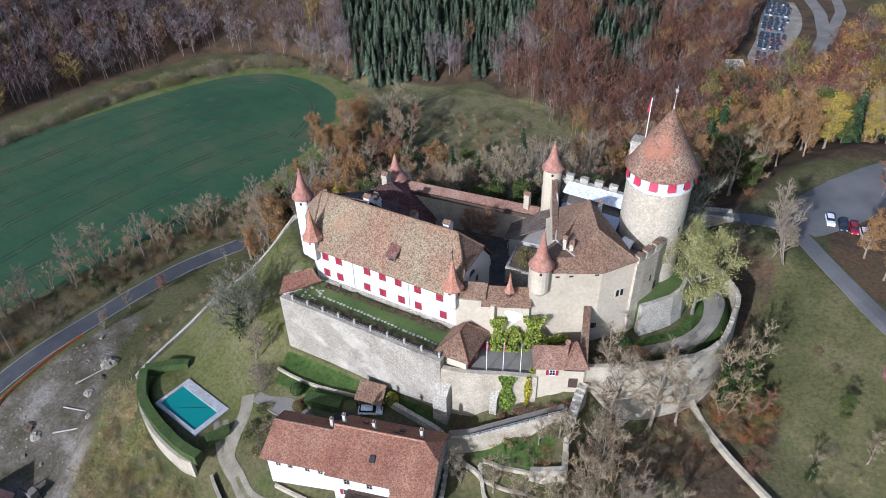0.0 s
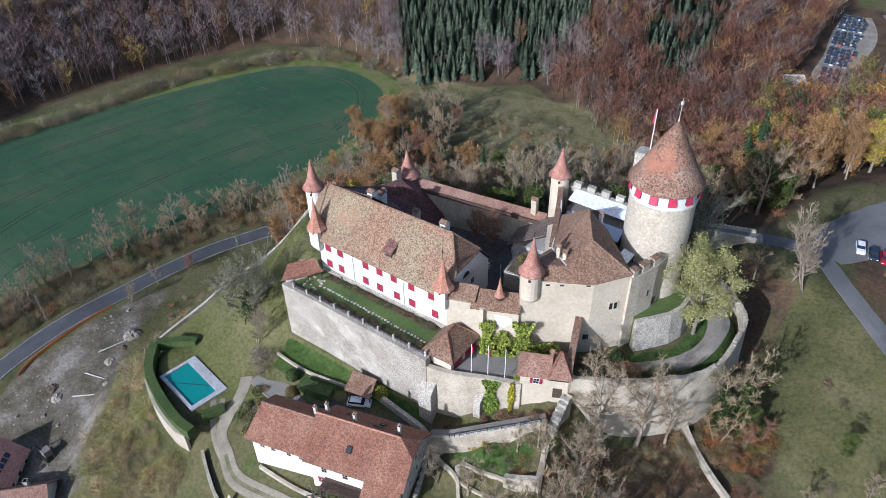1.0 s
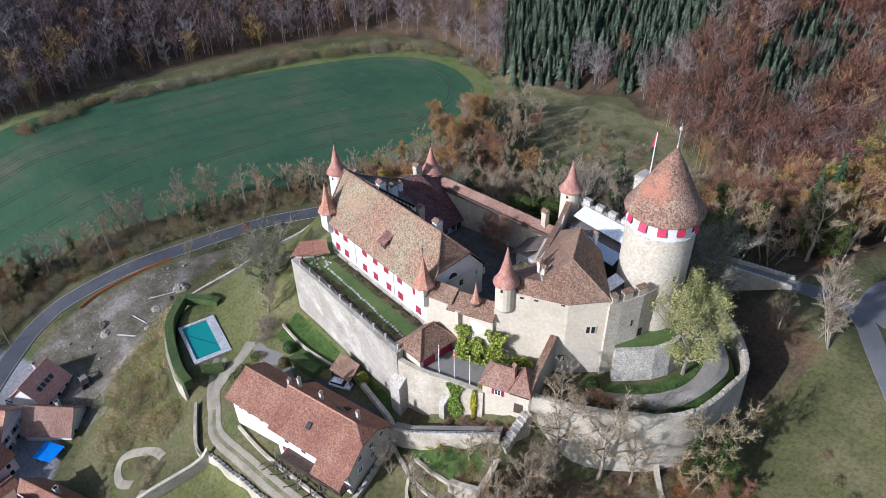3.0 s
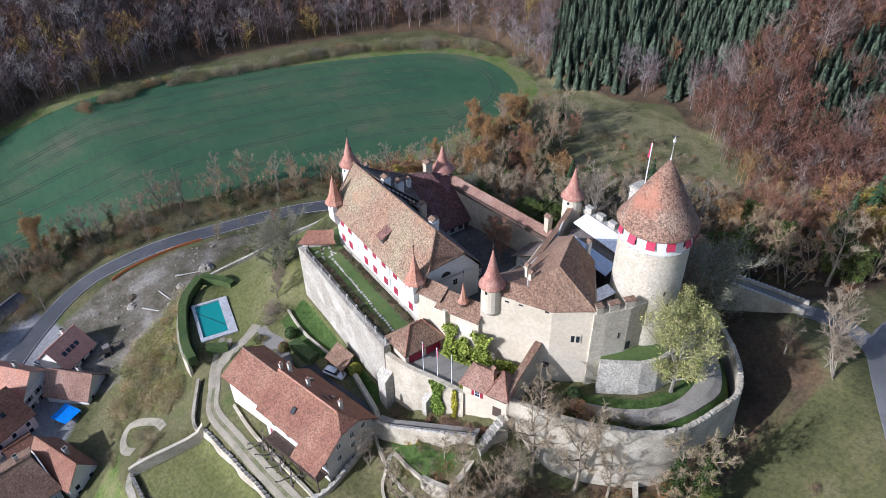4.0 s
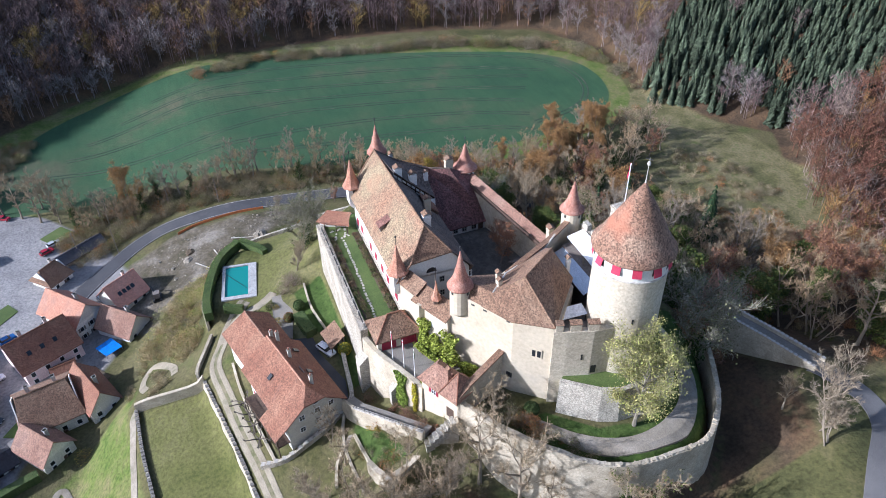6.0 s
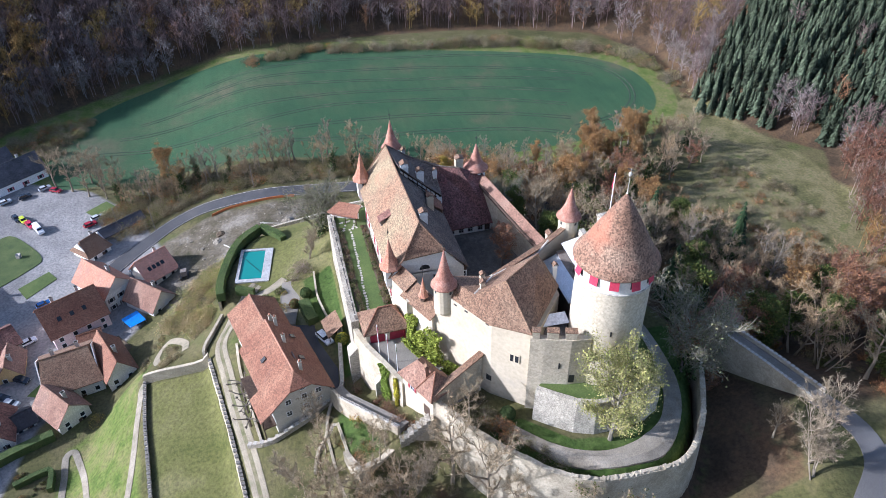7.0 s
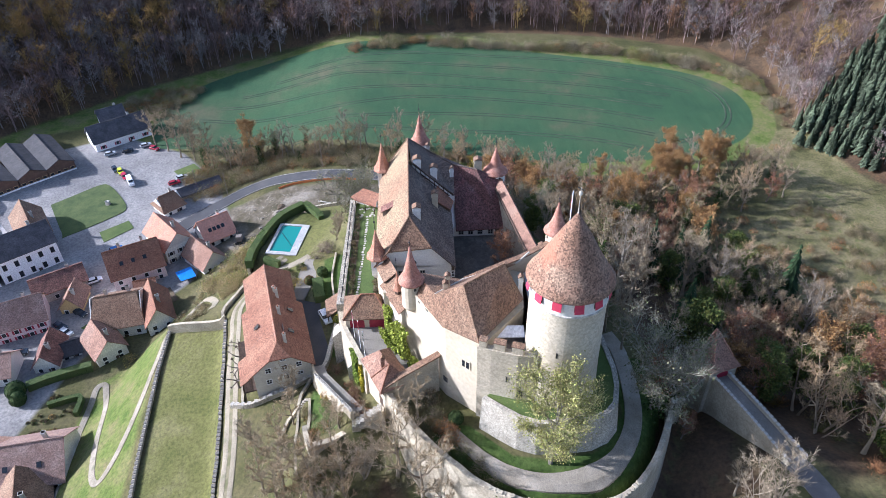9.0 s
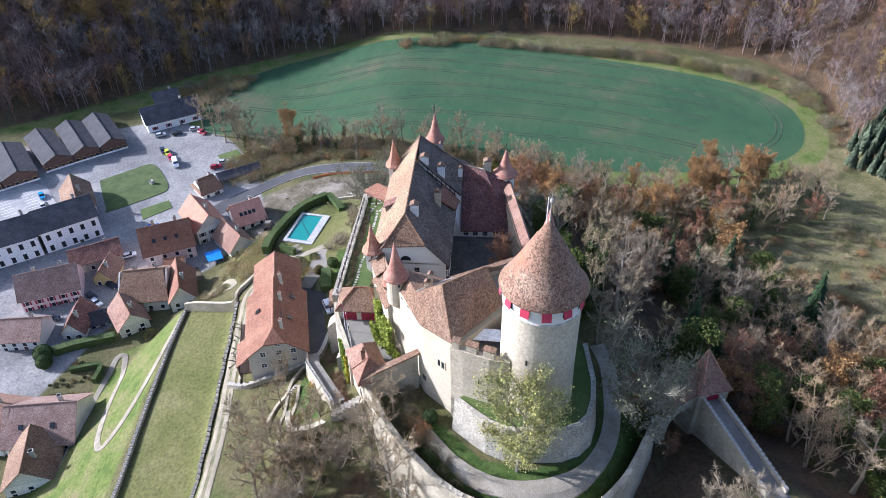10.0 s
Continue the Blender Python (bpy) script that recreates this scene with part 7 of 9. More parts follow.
# digger on the building site
e = thing("excavator", (-99.5, -78.5, ground(-99.5, -78.5)), "small dark excavator on the building site", "excavator")
zz = ground(-99.5, -78.5)
for s in (-0.9, 0.9):
    part("track", boxm(-101.2, -97.8, -78.5 + s - 0.25, -78.5 + s + 0.25, zz, zz + 0.7), iron, e)
part("cab", boxm(-100.2, -98.4, -79.3, -77.6, zz + 0.8, zz + 2.5), grey_wood, e)
part("boom", boxm(0, 3.6, -0.15, 0.15, -0.15, 0.2, pose(-98.6, -78.5, zz + 1.2, 0, -38, 200)), iron, e)
part("stick", boxm(0, 2.4, -0.12, 0.12, -0.12, 0.12, pose(-101.3, -79.5, zz + 3.2, 0, 55, 200)), iron, e)

# orange barrier along the road, poles
line = smooth_line([(-125.6, -70.1), (-126.6, -65.4), (-126.2, -58.6), (-125.6, -51.7), (-124.4, -43.5)], 4)
zs = [ground(*p) for p in line]
e = tagged(part("barrier_net", strip(bmesh.new(), line, 0.08, [z + 0.05 for z in zs], [z + 0.9 for z in zs]), orange_net), "orange plastic barrier net beside the road", "barrier")
for x, y in ((-128.6, -88.5), (-135.2, -56.0), (-133, -100)):
    e = thing("utility_pole", (x, y, ground(x, y)), "timber utility pole beside the road", "pole", "utility poles")
    part("pole", lathe(bmesh.new(), (x, y), [(0.14, ground(x, y) - 0.5), (0.1, ground(x, y) + 9)], 8), grey_wood, e)
    part("crossarm", boxm(x - 0.7, x + 0.7, y - 0.06, y + 0.06, ground(x, y) + 8.3, ground(x, y) + 8.45), grey_wood, e)
# fallen trunks on the building site
for x, y, a, l in ((-112, -52, 70, 7), (-108, -60, 15, 6), (-104.5, -64, 40, 8)):
    z = ground(x, y) + 0.15
    bm = lathe(bmesh.new(), (0, 0), [(0.2, -l / 2), (0.16, 0), (0.1, l / 2)], 8)
    bm.transform(pose(x, y, z, 0, 88, a))
    tagged(part("log", bm, coping), "pale stripped log lying on the site", "log", "logs on the building site")


# tractor tracks in the crop
def tracks(pts):
    for s in (-0.95, 0.95):
        l = offset_line(smooth_line(pts, 8), s)
        ribbon("wheel_track", l[::8], 0.6, track_soil, "bare wheel track through the green crop", "track", lift=0.06, sub=8)


track_soil = material("track soil", [(0.018, 0.040, 0.02), (0.03, 0.052, 0.028), (0.085, 0.09, 0.055)], 0.15, 0.95, 0.3, 4.0)
tracks([(-150, -84), (-162, -48), (-157, -17), (-153, 14), (-146, 42), (-137, 60)])
tracks([(-186, -112), (-180, -66), (-186, -26), (-181, 8), (-172, 40), (-160, 66)])
tracks([(-206, -98), (-212, -55), (-207, -18), (-200, 12), (-192, 45), (-180, 78)])
tracks([(-226, -72), (-231, -30), (-224, 10), (-215, 50), (-198, 84), (-180, 96), (-160, 94), (-147, 82), (-142, 62)])

tracks([(-168, -98), (-171, -57), (-171, -21), (-167, 11), (-159, 41), (-149, 63)])
tracks([(-196, -105), (-196, -60), (-196, -22), (-190, 10), (-182, 43), (-170, 72)])
tracks([(-216, -85), (-221, -42), (-215, -4), (-207, 31), (-195, 64), (-182, 87)])


# ---- scrap yard in the side valley ----
def scrap_yard():
    tones = ((0.55, 0.57, 0.60), (0.10, 0.14, 0.22), (0.05, 0.055, 0.06), (0.28, 0.30, 0.33), (0.35, 0.10, 0.09), (0.16, 0.22, 0.32))
    bodies = []
    for tone in tones:
        paint = material("weathered car paint", [tone, tuple(c * 0.8 for c in tone)], 1.0, 0.5, 0.0, 5.0)
        bm = boxm(-2.1, 2.1, -0.85, 0.85, 0.3, 0.95)
        bmesh.ops.bevel(bm, geom=list(bm.edges), offset=0.12, segments=1, affect="EDGES")
        me = bpy.data.meshes.new("body")
        bm.to_mesh(me)
        me.materials.append(paint)
        bodies.append(me)
    cab = bmesh.new()
    lo = [cab.verts.new(v) for v in ((-1.7, -0.78, 0.92), (1.0, -0.78, 0.92), (1.0, 0.78, 0.92), (-1.7, 0.78, 0.92))]
    hi = [cab.verts.new(v) for v in ((-1.2, -0.62, 1.45), (0.4, -0.62, 1.45), (0.4, 0.62, 1.45), (-1.2, 0.62, 1.45))]
    cab.faces.new(hi)
    for i in range(4):
        cab.faces.new((lo[i], lo[(i + 1) % 4], hi[(i + 1) % 4], hi[i]))
    cabin = bpy.data.meshes.new("cabin")
    cab.to_mesh(cabin)
    cab.free()
    cabin.materials.append(glass)
    tagged(part("yard_ground", prism(bmesh.new(), [(-13, 294), (2, 280), (6.5, 250), (5, 224), (3, 198), (-5, 196), (-9, 212), (-9, 232), (-12, 262)], -1.5, ground(-4, 240) + 0.08), gravel_mat), "bare gravel ground of the scrap yard", "yard", kind="structure")
    for row in range(26):
        y = 199 + row * 3.5
        if row in (6, 13, 19):
            continue
        x0 = np.interp(y, [199, 230, 290], [-3.5, -7, -12])
        x1 = np.interp(y, [199, 230, 280, 290], [1.5, 2.5, 0, -5])
        x = x0
        while x < x1:
            k = rng.randrange(len(tones))
            e = thing("scrap_car", pose(x, y + rng.uniform(-0.4, 0.4), ground(x, y) + 0.1, 0, 0, 90 + rng.uniform(-6, 6)), "old car parked in the scrap yard", "car", "cars in the scrap yard")
            for me in (bodies[k], cabin):
                o = new(me.name.split(".")[0], me)
                o.parent = e
            x += rng.uniform(2.1, 3.0)
    dwelling((-12.0, 184.5), (-6.5, 188.0), 4.5, 9, "long", 1.6, white_sheet, white_wash, "white workshop beside the scrap yard", 1, 2, base=0.0, chim=0, name="workshop", category="shed")
    for k in range(22):
        x, y = rng.uniform(-6.5, 0), rng.uniform(187, 196)
        r = rng.uniform(0.6, 1.5)
        bm = lathe(bmesh.new(), (x, y), [(r, ground(x, y) - 0.2), (r * 0.8, ground(x, y) + r * 0.5), (r * 0.3, ground(x, y) + r)], 6)
        tagged(part("scrap_bale", bm, rng.choice([pink_red, white_sheet, salmon_tile])), "crushed bale of red and white scrap metal", "scrap", "scrap bales")
    car(-15.7, 165.2, 30, (0.45, 0.65, 0.72), "pale blue van in the side valley", van=True, long=5.5)
    ribbon("road", [(6, 301), (12.5, 283), (15.5, 267), (18, 250), (17.6, 235), (20, 215), (26, 190)], 6.0, asphalt_pale, "grey valley road beyond the wood", "road", sub=4)
    ribbon("road", [(18, 307), (21.5, 290), (21.2, 277), (20.5, 260), (19.9, 242)], 5.0, asphalt_pale, "grey valley road beyond the wood", "road", sub=4)
    ribbon("track", [(-1.8, 292), (3.5, 275), (6.0, 258), (5.5, 240), (4.7, 226), (3, 212)], 3.0, gravel_mat, "gravel track along the scrap yard", "lane", sub=4)


scrap_yard()

for x, y, a, tone, lab in ((-66.5, -121.5, 60, DARK, "dark car in the village yard"), (-64.0, -119.0, 60, SILVER, "silver car in the village yard"), (-58.4, -117.2, 20, WHITE, "white car in the village yard"), (-92.5, -113.5, 130, WHITE, "white car in a village alley"),
                         (-107.5, -93.5, 30, SILVER, "silver car beside the gabled house"), (-70.2, -140.5, 120, RED, "red car by the pink house"), (-100.5, -117.5, 120, (0.02, 0.10, 0.30), "blue car in the village lane")):
    car(x, y, a, tone, lab)
# kerbed gardens between the houses
for k, (pts, mat, lab, cat) in enumerate((([(-110.5, -126.3), (-116.6, -118.8), (-112.4, -115.9), (-105.0, -123.0)], lawn_mat, "small lawn beside the village lane", "lawn"), ([(-70, -113), (-66, -104), (-62, -107), (-66, -116)], lawn_mat, "small village garden lawn", "lawn"),
                                         ([(-82, -96), (-76, -92), (-72, -97), (-78, -101)], earth, "dug kitchen garden bed", "garden bed"), ([(-147, -112), (-152, -106), (-146, -101), (-141, -107)], lawn_mat, "small lawn behind the sheds", "lawn"))):
    tagged(part("garden_plot", prism(bmesh.new(), pts, -10.5, [ground(*q) + 0.14 for q in pts]), mat), lab, cat, kind="structure")
# ---- trees and shrubs ----
class Plant:
    """Collects thin tubes, twigs and leaves as arrays, each face with its tone."""

    def __init__(self, seed):
        self.r = random.Random(seed)
        self.v, self.f, self.c = [], [], []

    def tube(self, p, q, a, b, tone, n=4):
        t = (q - p).normalized()
        s = t.orthogonal().normalized()
        u = t.cross(s)
        k = len(self.v)
        for c, rad in ((p, a), (q, b)):
            for i in range(n):
                w = 2 * math.pi * i / n
                self.v.append(c + s * rad * math.cos(w) + u * rad * math.sin(w))
        for i in range(n):
            j = (i + 1) % n
            self.f.append((k + i, k + j, k + n + j, k + n + i))
            self.c.append(tone)

    def sliver(self, p, q, w, tone):
        s = (q - p).cross((self.r.uniform(-1, 1), self.r.uniform(-1, 1), self.r.uniform(-1, 1)))
        if s.length < 1e-6:
            return
        s = s.normalized() * w
        k = len(self.v)
        self.v += [p - s, p + s, q]
        self.f.append((k, k + 1, k + 2))
        self.c.append(tone)

    def leaf(self, p, size, tone):
        r = self.r
        a = Vector((r.gauss(0, 1), r.gauss(0, 1), r.gauss(0, 0.7))).normalized()
        b = a.cross((r.gauss(0, 1), r.gauss(0, 1), r.gauss(0, 1))).normalized()
        k = len(self.v)
        self.v += [p - a * size, p + b * size * 0.6, p + a * size, p - b * size * 0.6]
        self.f.append((k, k + 1, k + 2, k + 3))
        self.c.append(tone)

    def mesh(self, name, mat):
        me = bpy.data.meshes.new(name)
        me.from_pydata([tuple(p) for p in self.v], [], self.f)
        at = me.attributes.new("tint", "FLOAT_COLOR", "FACE")
        at.data.foreach_set("color", np.array([(*c, 1) for c in self.c], np.float32).ravel())
        me.materials.append(mat)
        return me


def toned(r, c, k=0.2):
    f = 1 + r.uniform(-k, k)
    return tuple(v * f for v in c)


def grown(seed, high, wide, bark_tone, twig_tone, leaves=0, leaf_tones=(), leaf_size=0.2, limbs=10, start=0.3, stems=1, ivy=0, dense=1.0, up=0.6):
    """A tree as two collections: trunk with limbs, and crown of twigs with what leaves it has."""
    t, c = Plant(seed), Plant(seed + 1)
    r = t.r
    ends = []
    for s in range(stems):
        a = r.uniform(0, 6.28)
        base = Vector((0.5 * math.cos(a), 0.5 * math.sin(a), -0.5)) * (0 if stems == 1 else 1) + Vector((0, 0, -0.4))
        lean = Vector((r.uniform(-0.1, 0.1), r.uniform(-0.1, 0.1), 1)) if stems == 1 else Vector((0.32 * math.cos(a), 0.32 * math.sin(a), 1))
        rad = high * 0.022 / math.sqrt(stems) * (1.0 if stems < 4 else 0.8)
        pts, p = [base], base.copy()
        for k in range(7):
            p = p + (lean + Vector((r.uniform(-0.12, 0.12), r.uniform(-0.12, 0.12), 0))).normalized() * high / 7.4
            pts.append(p.copy())
        for k in range(7):
            t.tube(pts[k], pts[k + 1], rad * (1.25 if k == 0 else 1 - k / 7.6), rad * (1 - (k + 1) / 7.6), toned(r, bark_tone), 6)
        n = max(3, int(limbs / stems))
        for i in range(n):
            h = start + (0.95 - start) * (i + r.uniform(0, 0.7)) / n
            k = min(6, int(h * 7))
            o = pts[k].lerp(pts[k + 1], h * 7 - k)
            az = i * 2.4 + r.uniform(-0.4, 0.4)
            reach = wide * (0.45 + 0.75 * math.sin(math.pi * min(1, max(0.12, (h - start * 0.6) / (1.12 - start * 0.6))))) * r.uniform(0.8, 1.1) * 0.62
            d = Vector((math.cos(az), math.sin(az), up + 0.5 * h))
            q, rr = o.copy(), rad * (1 - h) * 0.75 + 0.035
            line = [q.copy()]
            for j in range(4):
                d = (d + Vector((r.uniform(-0.3, 0.3), r.uniform(-0.3, 0.3), r.uniform(-0.05, 0.25)))).normalized()
                q2 = q + d * reach / 3.2
                t.tube(q, q2, rr * (1 - j / 4.6), rr * (1 - (j + 1) / 4.6), toned(r, bark_tone), 4)
                q = q2
                line.append(q.copy())
            for j in range(int(7 * dense)):
                u = r.uniform(0.25, 1.0) * 3.99
                o2 = line[int(u)].lerp(line[int(u) + 1], u - int(u))
                d2 = (d + Vector((r.gauss(0, 0.7), r.gauss(0, 0.7), r.gauss(0.25, 0.5)))).normalized()
                l2 = reach * r.uniform(0.28, 0.5)
                m2 = o2 + d2 * l2 * 0.5
                e2 = m2 + (d2 + Vector((r.gauss(0, 0.3), r.gauss(0, 0.3), 0.2))).normalized() * l2 * 0.5
                c.tube(o2, m2, 0.05, 0.038, toned(r, twig_tone), 3)
                c.tube(m2, e2, 0.038, 0.015, toned(r, twig_tone), 3)
                for w in range(int(14 * dense)):
                    s0 = o2.lerp(e2, r.uniform(0.2, 1.0))
                    d3 = (d2 + Vector((r.gauss(0, 0.6), r.gauss(0, 0.6), r.gauss(0.35, 0.5)))).normalized()
                    e3 = s0 + d3 * l2 * r.uniform(0.35, 0.7)
                    c.sliver(s0, e3, 0.03, toned(r, twig_tone, 0.3))
                    for w2 in range(2):
                        s1 = s0.lerp(e3, r.uniform(0.3, 0.9))
                        c.sliver(s1, s1 + (d3 + Vector((r.gauss(0, 0.9), r.gauss(0, 0.9), r.gauss(0, 0.9)))).normalized() * l2 * 0.45, 0.023, toned(r, twig_tone, 0.3))
                    ends.append(e3)
        if ivy:
            for k in range(ivy):
                h = r.uniform(0.02, 0.72)
                i = min(6, int(h * 7))
                o = pts[i].lerp(pts[i + 1], h * 7 - i)
                w = 0.35 + 0.7 * (1 - h)
                c.leaf(o + Vector((r.gauss(0, w), r.gauss(0, w), r.gauss(0, 0.5))), 0.22, toned(r, (0.035, 0.06, 0.015), 0.4))
    for k in range(leaves):
        e = r.choice(ends)
        c.leaf(e + Vector((r.gauss(0, 0.4), r.gauss(0, 0.4), r.gauss(0, 0.35))), leaf_size * r.uniform(0.6, 1.3), toned(r, r.choice(leaf_tones), 0.25))
    return t, c


def spruce(seed, high, wide, tone, tiers=15, fine=9, light=False):
    t, c = Plant(seed), Plant(seed + 1)
    r = t.r
    t.tube(Vector((0, 0, -0.4)), Vector((0, 0, high * 0.96)), high * 0.014, 0.03, (0.10, 0.07, 0.05), 5)
    for k in range(tiers):
        f = k / tiers
        z = high * (0.1 + 0.9 * f)
        reach = wide * (1 - f) ** 0.85 + 0.15
        for i in range(fine):
            a = 2 * math.pi * (i + r.uniform(-0.3, 0.3)) / fine + k * 0.7
            l = reach * (r.uniform(0.55, 1.2) if light else r.uniform(0.75, 1.12))
            d = Vector((math.cos(a), math.sin(a), 0))
            s = Vector((-d.y, d.x, 0)) * l * (0.12 if light else 0.24)
            p, q = Vector((0, 0, z + high * 0.045)), Vector((0, 0, z - l * 0.42)) + d * l
            m = p.lerp(q, 0.6) + Vector((0, 0, 0.05 * l))
            n = len(c.v)
            c.v += [p, m + s, q, m - s, m + Vector((0, 0, -0.22 * l))]
            tn = toned(r, tone, 0.3)
            for face in ((n, n + 1, n + 2), (n, n + 2, n + 3)) if light else ((n, n + 1, n + 2), (n, n + 2, n + 3), (n + 1, n + 4, n + 2), (n + 4, n + 3, n + 2)):
                c.f.append(face)
                c.c.append(tn)
    return t, c


def tree_thing(name, tc, label, category="tree", crown_mat=None):
    e = thing(name, (0, 0, -500), label, category)
    a = new("trunk", tc[0].mesh("trunk", bark))
    b = new("crown", tc[1].mesh("crown", crown_mat or leaf))
    a.parent = b.parent = e
    return e


GREY, TWIG = (0.245, 0.20, 0.145), (0.32, 0.25, 0.16)
ASH_LEAF = ((0.33, 0.32, 0.10), (0.26, 0.28, 0.08), (0.38, 0.34, 0.14))
KINDS = {
    "bare": [tree_thing("bare_tree", grown(11 + i, 15, 5.4, GREY, TWIG, limbs=11, start=0.28), "leafless grey deciduous tree on the slope") for i in range(3)],
    "tan": [tree_thing("bare_tree", grown(131 + i, 14, 5.2, (0.26, 0.20, 0.135), (0.33, 0.235, 0.135), limbs=14, start=0.22, stems=2 + i, dense=0.9), "leafless tan-twigged tree in the wood") for i in range(2)],
    "tall": [tree_thing("bare_tree", grown(31 + i, 19, 4.6, (0.25, 0.215, 0.17), (0.25, 0.205, 0.15), limbs=12, start=0.36, dense=0.9), "tall leafless pale-barked tree") for i in range(2)],
    "multi": [tree_thing("bare_tree", grown(41, 16, 5.2, (0.27, 0.225, 0.17), (0.28, 0.225, 0.155), limbs=44, start=0.25, stems=5, dense=0.8, up=1.1), "leafless tree with several pale stems")],
    "ivy": [tree_thing("ivy_tree", grown(51, 15, 4.6, GREY, TWIG, limbs=10, ivy=1500, leaves=300, leaf_tones=((0.10, 0.11, 0.03),)), "leafless tree with an ivy-covered trunk")],
    "ash": [tree_thing("ash_tree", grown(61, 13.0, 7.2, (0.20, 0.18, 0.14), (0.29, 0.27, 0.13), leaves=13000, leaf_tones=ASH_LEAF, leaf_size=0.115, limbs=20, start=0.12, dense=1.25), "tree thinning to yellow-green leaves by the bastion")],
    "oak": [tree_thing("oak_tree", grown(71, 8.6, 8.2, (0.20, 0.185, 0.15), (0.245, 0.225, 0.17), leaves=3200, leaf_tones=((0.19, 0.185, 0.10), (0.13, 0.14, 0.065)), leaf_size=0.15, limbs=18, start=0.16, dense=1.2, ivy=700), "spreading grey-green tree on the lawn")],
    "orange": [tree_thing("autumn_tree", grown(81 + i, 14, 4.6, GREY, (0.24, 0.16, 0.09), leaves=4500, leaf_tones=((0.30, 0.165, 0.06), (0.26, 0.13, 0.05), (0.34, 0.21, 0.085)), leaf_size=0.17, limbs=12, start=0.22), "tree with orange autumn leaves") for i in range(2)],
    "rust": [tree_thing("autumn_tree", grown(91 + i, 14, 5.0, (0.18, 0.14, 0.12), (0.20, 0.12, 0.09), leaves=2600, leaf_tones=((0.25, 0.115, 0.06), (0.21, 0.10, 0.055), (0.30, 0.16, 0.08)), leaf_size=0.17, limbs=12, start=0.2), "tree with rust-brown autumn leaves") for i in range(2)],
    "yellow": [tree_thing("autumn_tree", grown(101, 13, 3.6, GREY, (0.26, 0.20, 0.08), leaves=4500, leaf_tones=((0.42, 0.30, 0.05), (0.36, 0.24, 0.04), (0.30, 0.26, 0.05)), leaf_size=0.16, limbs=12, start=0.15), "tree with yellow autumn leaves")],
    "green": [tree_thing("evergreen_tree", grown(111, 12, 4.2, (0.12, 0.10, 0.07), (0.08, 0.08, 0.04), leaves=6500, leaf_tones=((0.06, 0.09, 0.025), (0.085, 0.11, 0.025), (0.135, 0.14, 0.035)), leaf_size=0.19, limbs=12, start=0.1), "dark green ivy-clad tree")],
    "spruce": [tree_thing("spruce_tree", spruce(121 + i, 19, 3.6, (0.03, 0.055, 0.022)), "dark green spruce tree", crown_mat=needle) for i in range(2)],
    "cypress": [tree_thing("cypress_tree", spruce(131, 9, 1.1, (0.03, 0.05, 0.02), 22, 8), "slim dark green cypress", crown_mat=needle)],
}
for kinds in KINDS.values():
    for e in kinds:
        for o in (e, *e.children):
            o.hide_render = o.hide_viewport = True


def plant(kind, x, y, size=1.0, group="", z=None, label=""):
    src = rng.choice(KINDS[kind])
    zz = ground(x, y) if z is None else z
    t = copy_thing(src, pose(x, y, zz, rng.uniform(-3, 3), rng.uniform(-3, 3), rng.uniform(0, 360)) @ Matrix.Diagonal((size * rng.uniform(0.92, 1.08), size * rng.uniform(0.92, 1.08), size, 1)))
    for o in (t, *t.children):
        o.hide_render = o.hide_viewport = False
    return tagged(t, label, group=group)


# single trees about the castle
plant("oak", -70.5, -39.4, 1.2)
plant("multi", -122.1, -39.6, 0.4)
plant("bare", -122.3, -30.6, 0.45)
plant("rust", -119.6, -21.6, 0.4)
plant("multi", -64.0, -43.5, 0.6)
plant("ash", 11.2, -2.4, 1.25)
plant("oak", 0.7, 16.4, 1.4)
plant("rust", 0.5, 23.0, 0.45)
plant("bare", 4.6, -26.6, 1.15)
plant("bare", 10.6, -22.6, 1.2)
plant("ivy", 23.4, -6.4, 1.1)
plant("ivy", 20.8, -9.8, 0.95)
plant("green", 24.6, -7.6, 0.6)
plant("tan", 21.8, -4.6, 0.85)
plant("tan", 22.0, -12.4, 0.7)
plant("rust", 26.4, -9.6, 0.42)
plant("rust", 28.4, -6.2, 0.36)
plant("bare", 14.5, -18.6, 0.8)
plant("multi", 25.0, 25.9, 1.1)
plant("multi", 21.5, 27.0, 0.6)
plant("bare", 15.0, 26.0, 0.55)
plant("rust", 1.1, 15.9, 0.8)
plant("orange", 39, 34, 0.8)
plant("orange", 43, 28, 0.75)
plant("rust", 41, 62, 0.7)
plant("green", 41, -5, 0.45)
plant("ivy", 38, -17, 0.5)
plant("bare", 46, -11, 0.5)
plant("green", 27, -8, 0.4)
for x, y, s in ((6, -36, 0.9), (5.5, -41, 1.0), (10.5, -41, 0.8), (3, -47, 0.85), (-3, -47.5, 0.7), (8, -47, 0.9), (-9, -46.5, 0.6), (-14, -47.5, 0.5), (2.5, -51, 0.8), (13, -45, 0.8), (-6, -52, 0.6), (18, -40, 0.8)):
    plant(rng.choice(["bare", "bare", "multi"]), x, y, s, "trees in the gully")
for x, y, s in ((3.6, -33.0, 0.8), (4.8, -37.4, 1.0), (8.8, -37.5, 0.9), (6.4, -44.5, 0.8), (0.5, -38.0, 0.5)):
    plant(rng.choice(["bare", "tan", "multi"]), x, y, s, "trees in the gully")
plant("bare", 1.2, -22.8, 0.6)
plant("bare", -1.6, -36.5, 0.45)
plant("bare", -4.5, -38.2, 0.4)
plant("oak", -58.5, 3.5, 1.0)
plant("yellow", -64.5, -8.5, 0.75)
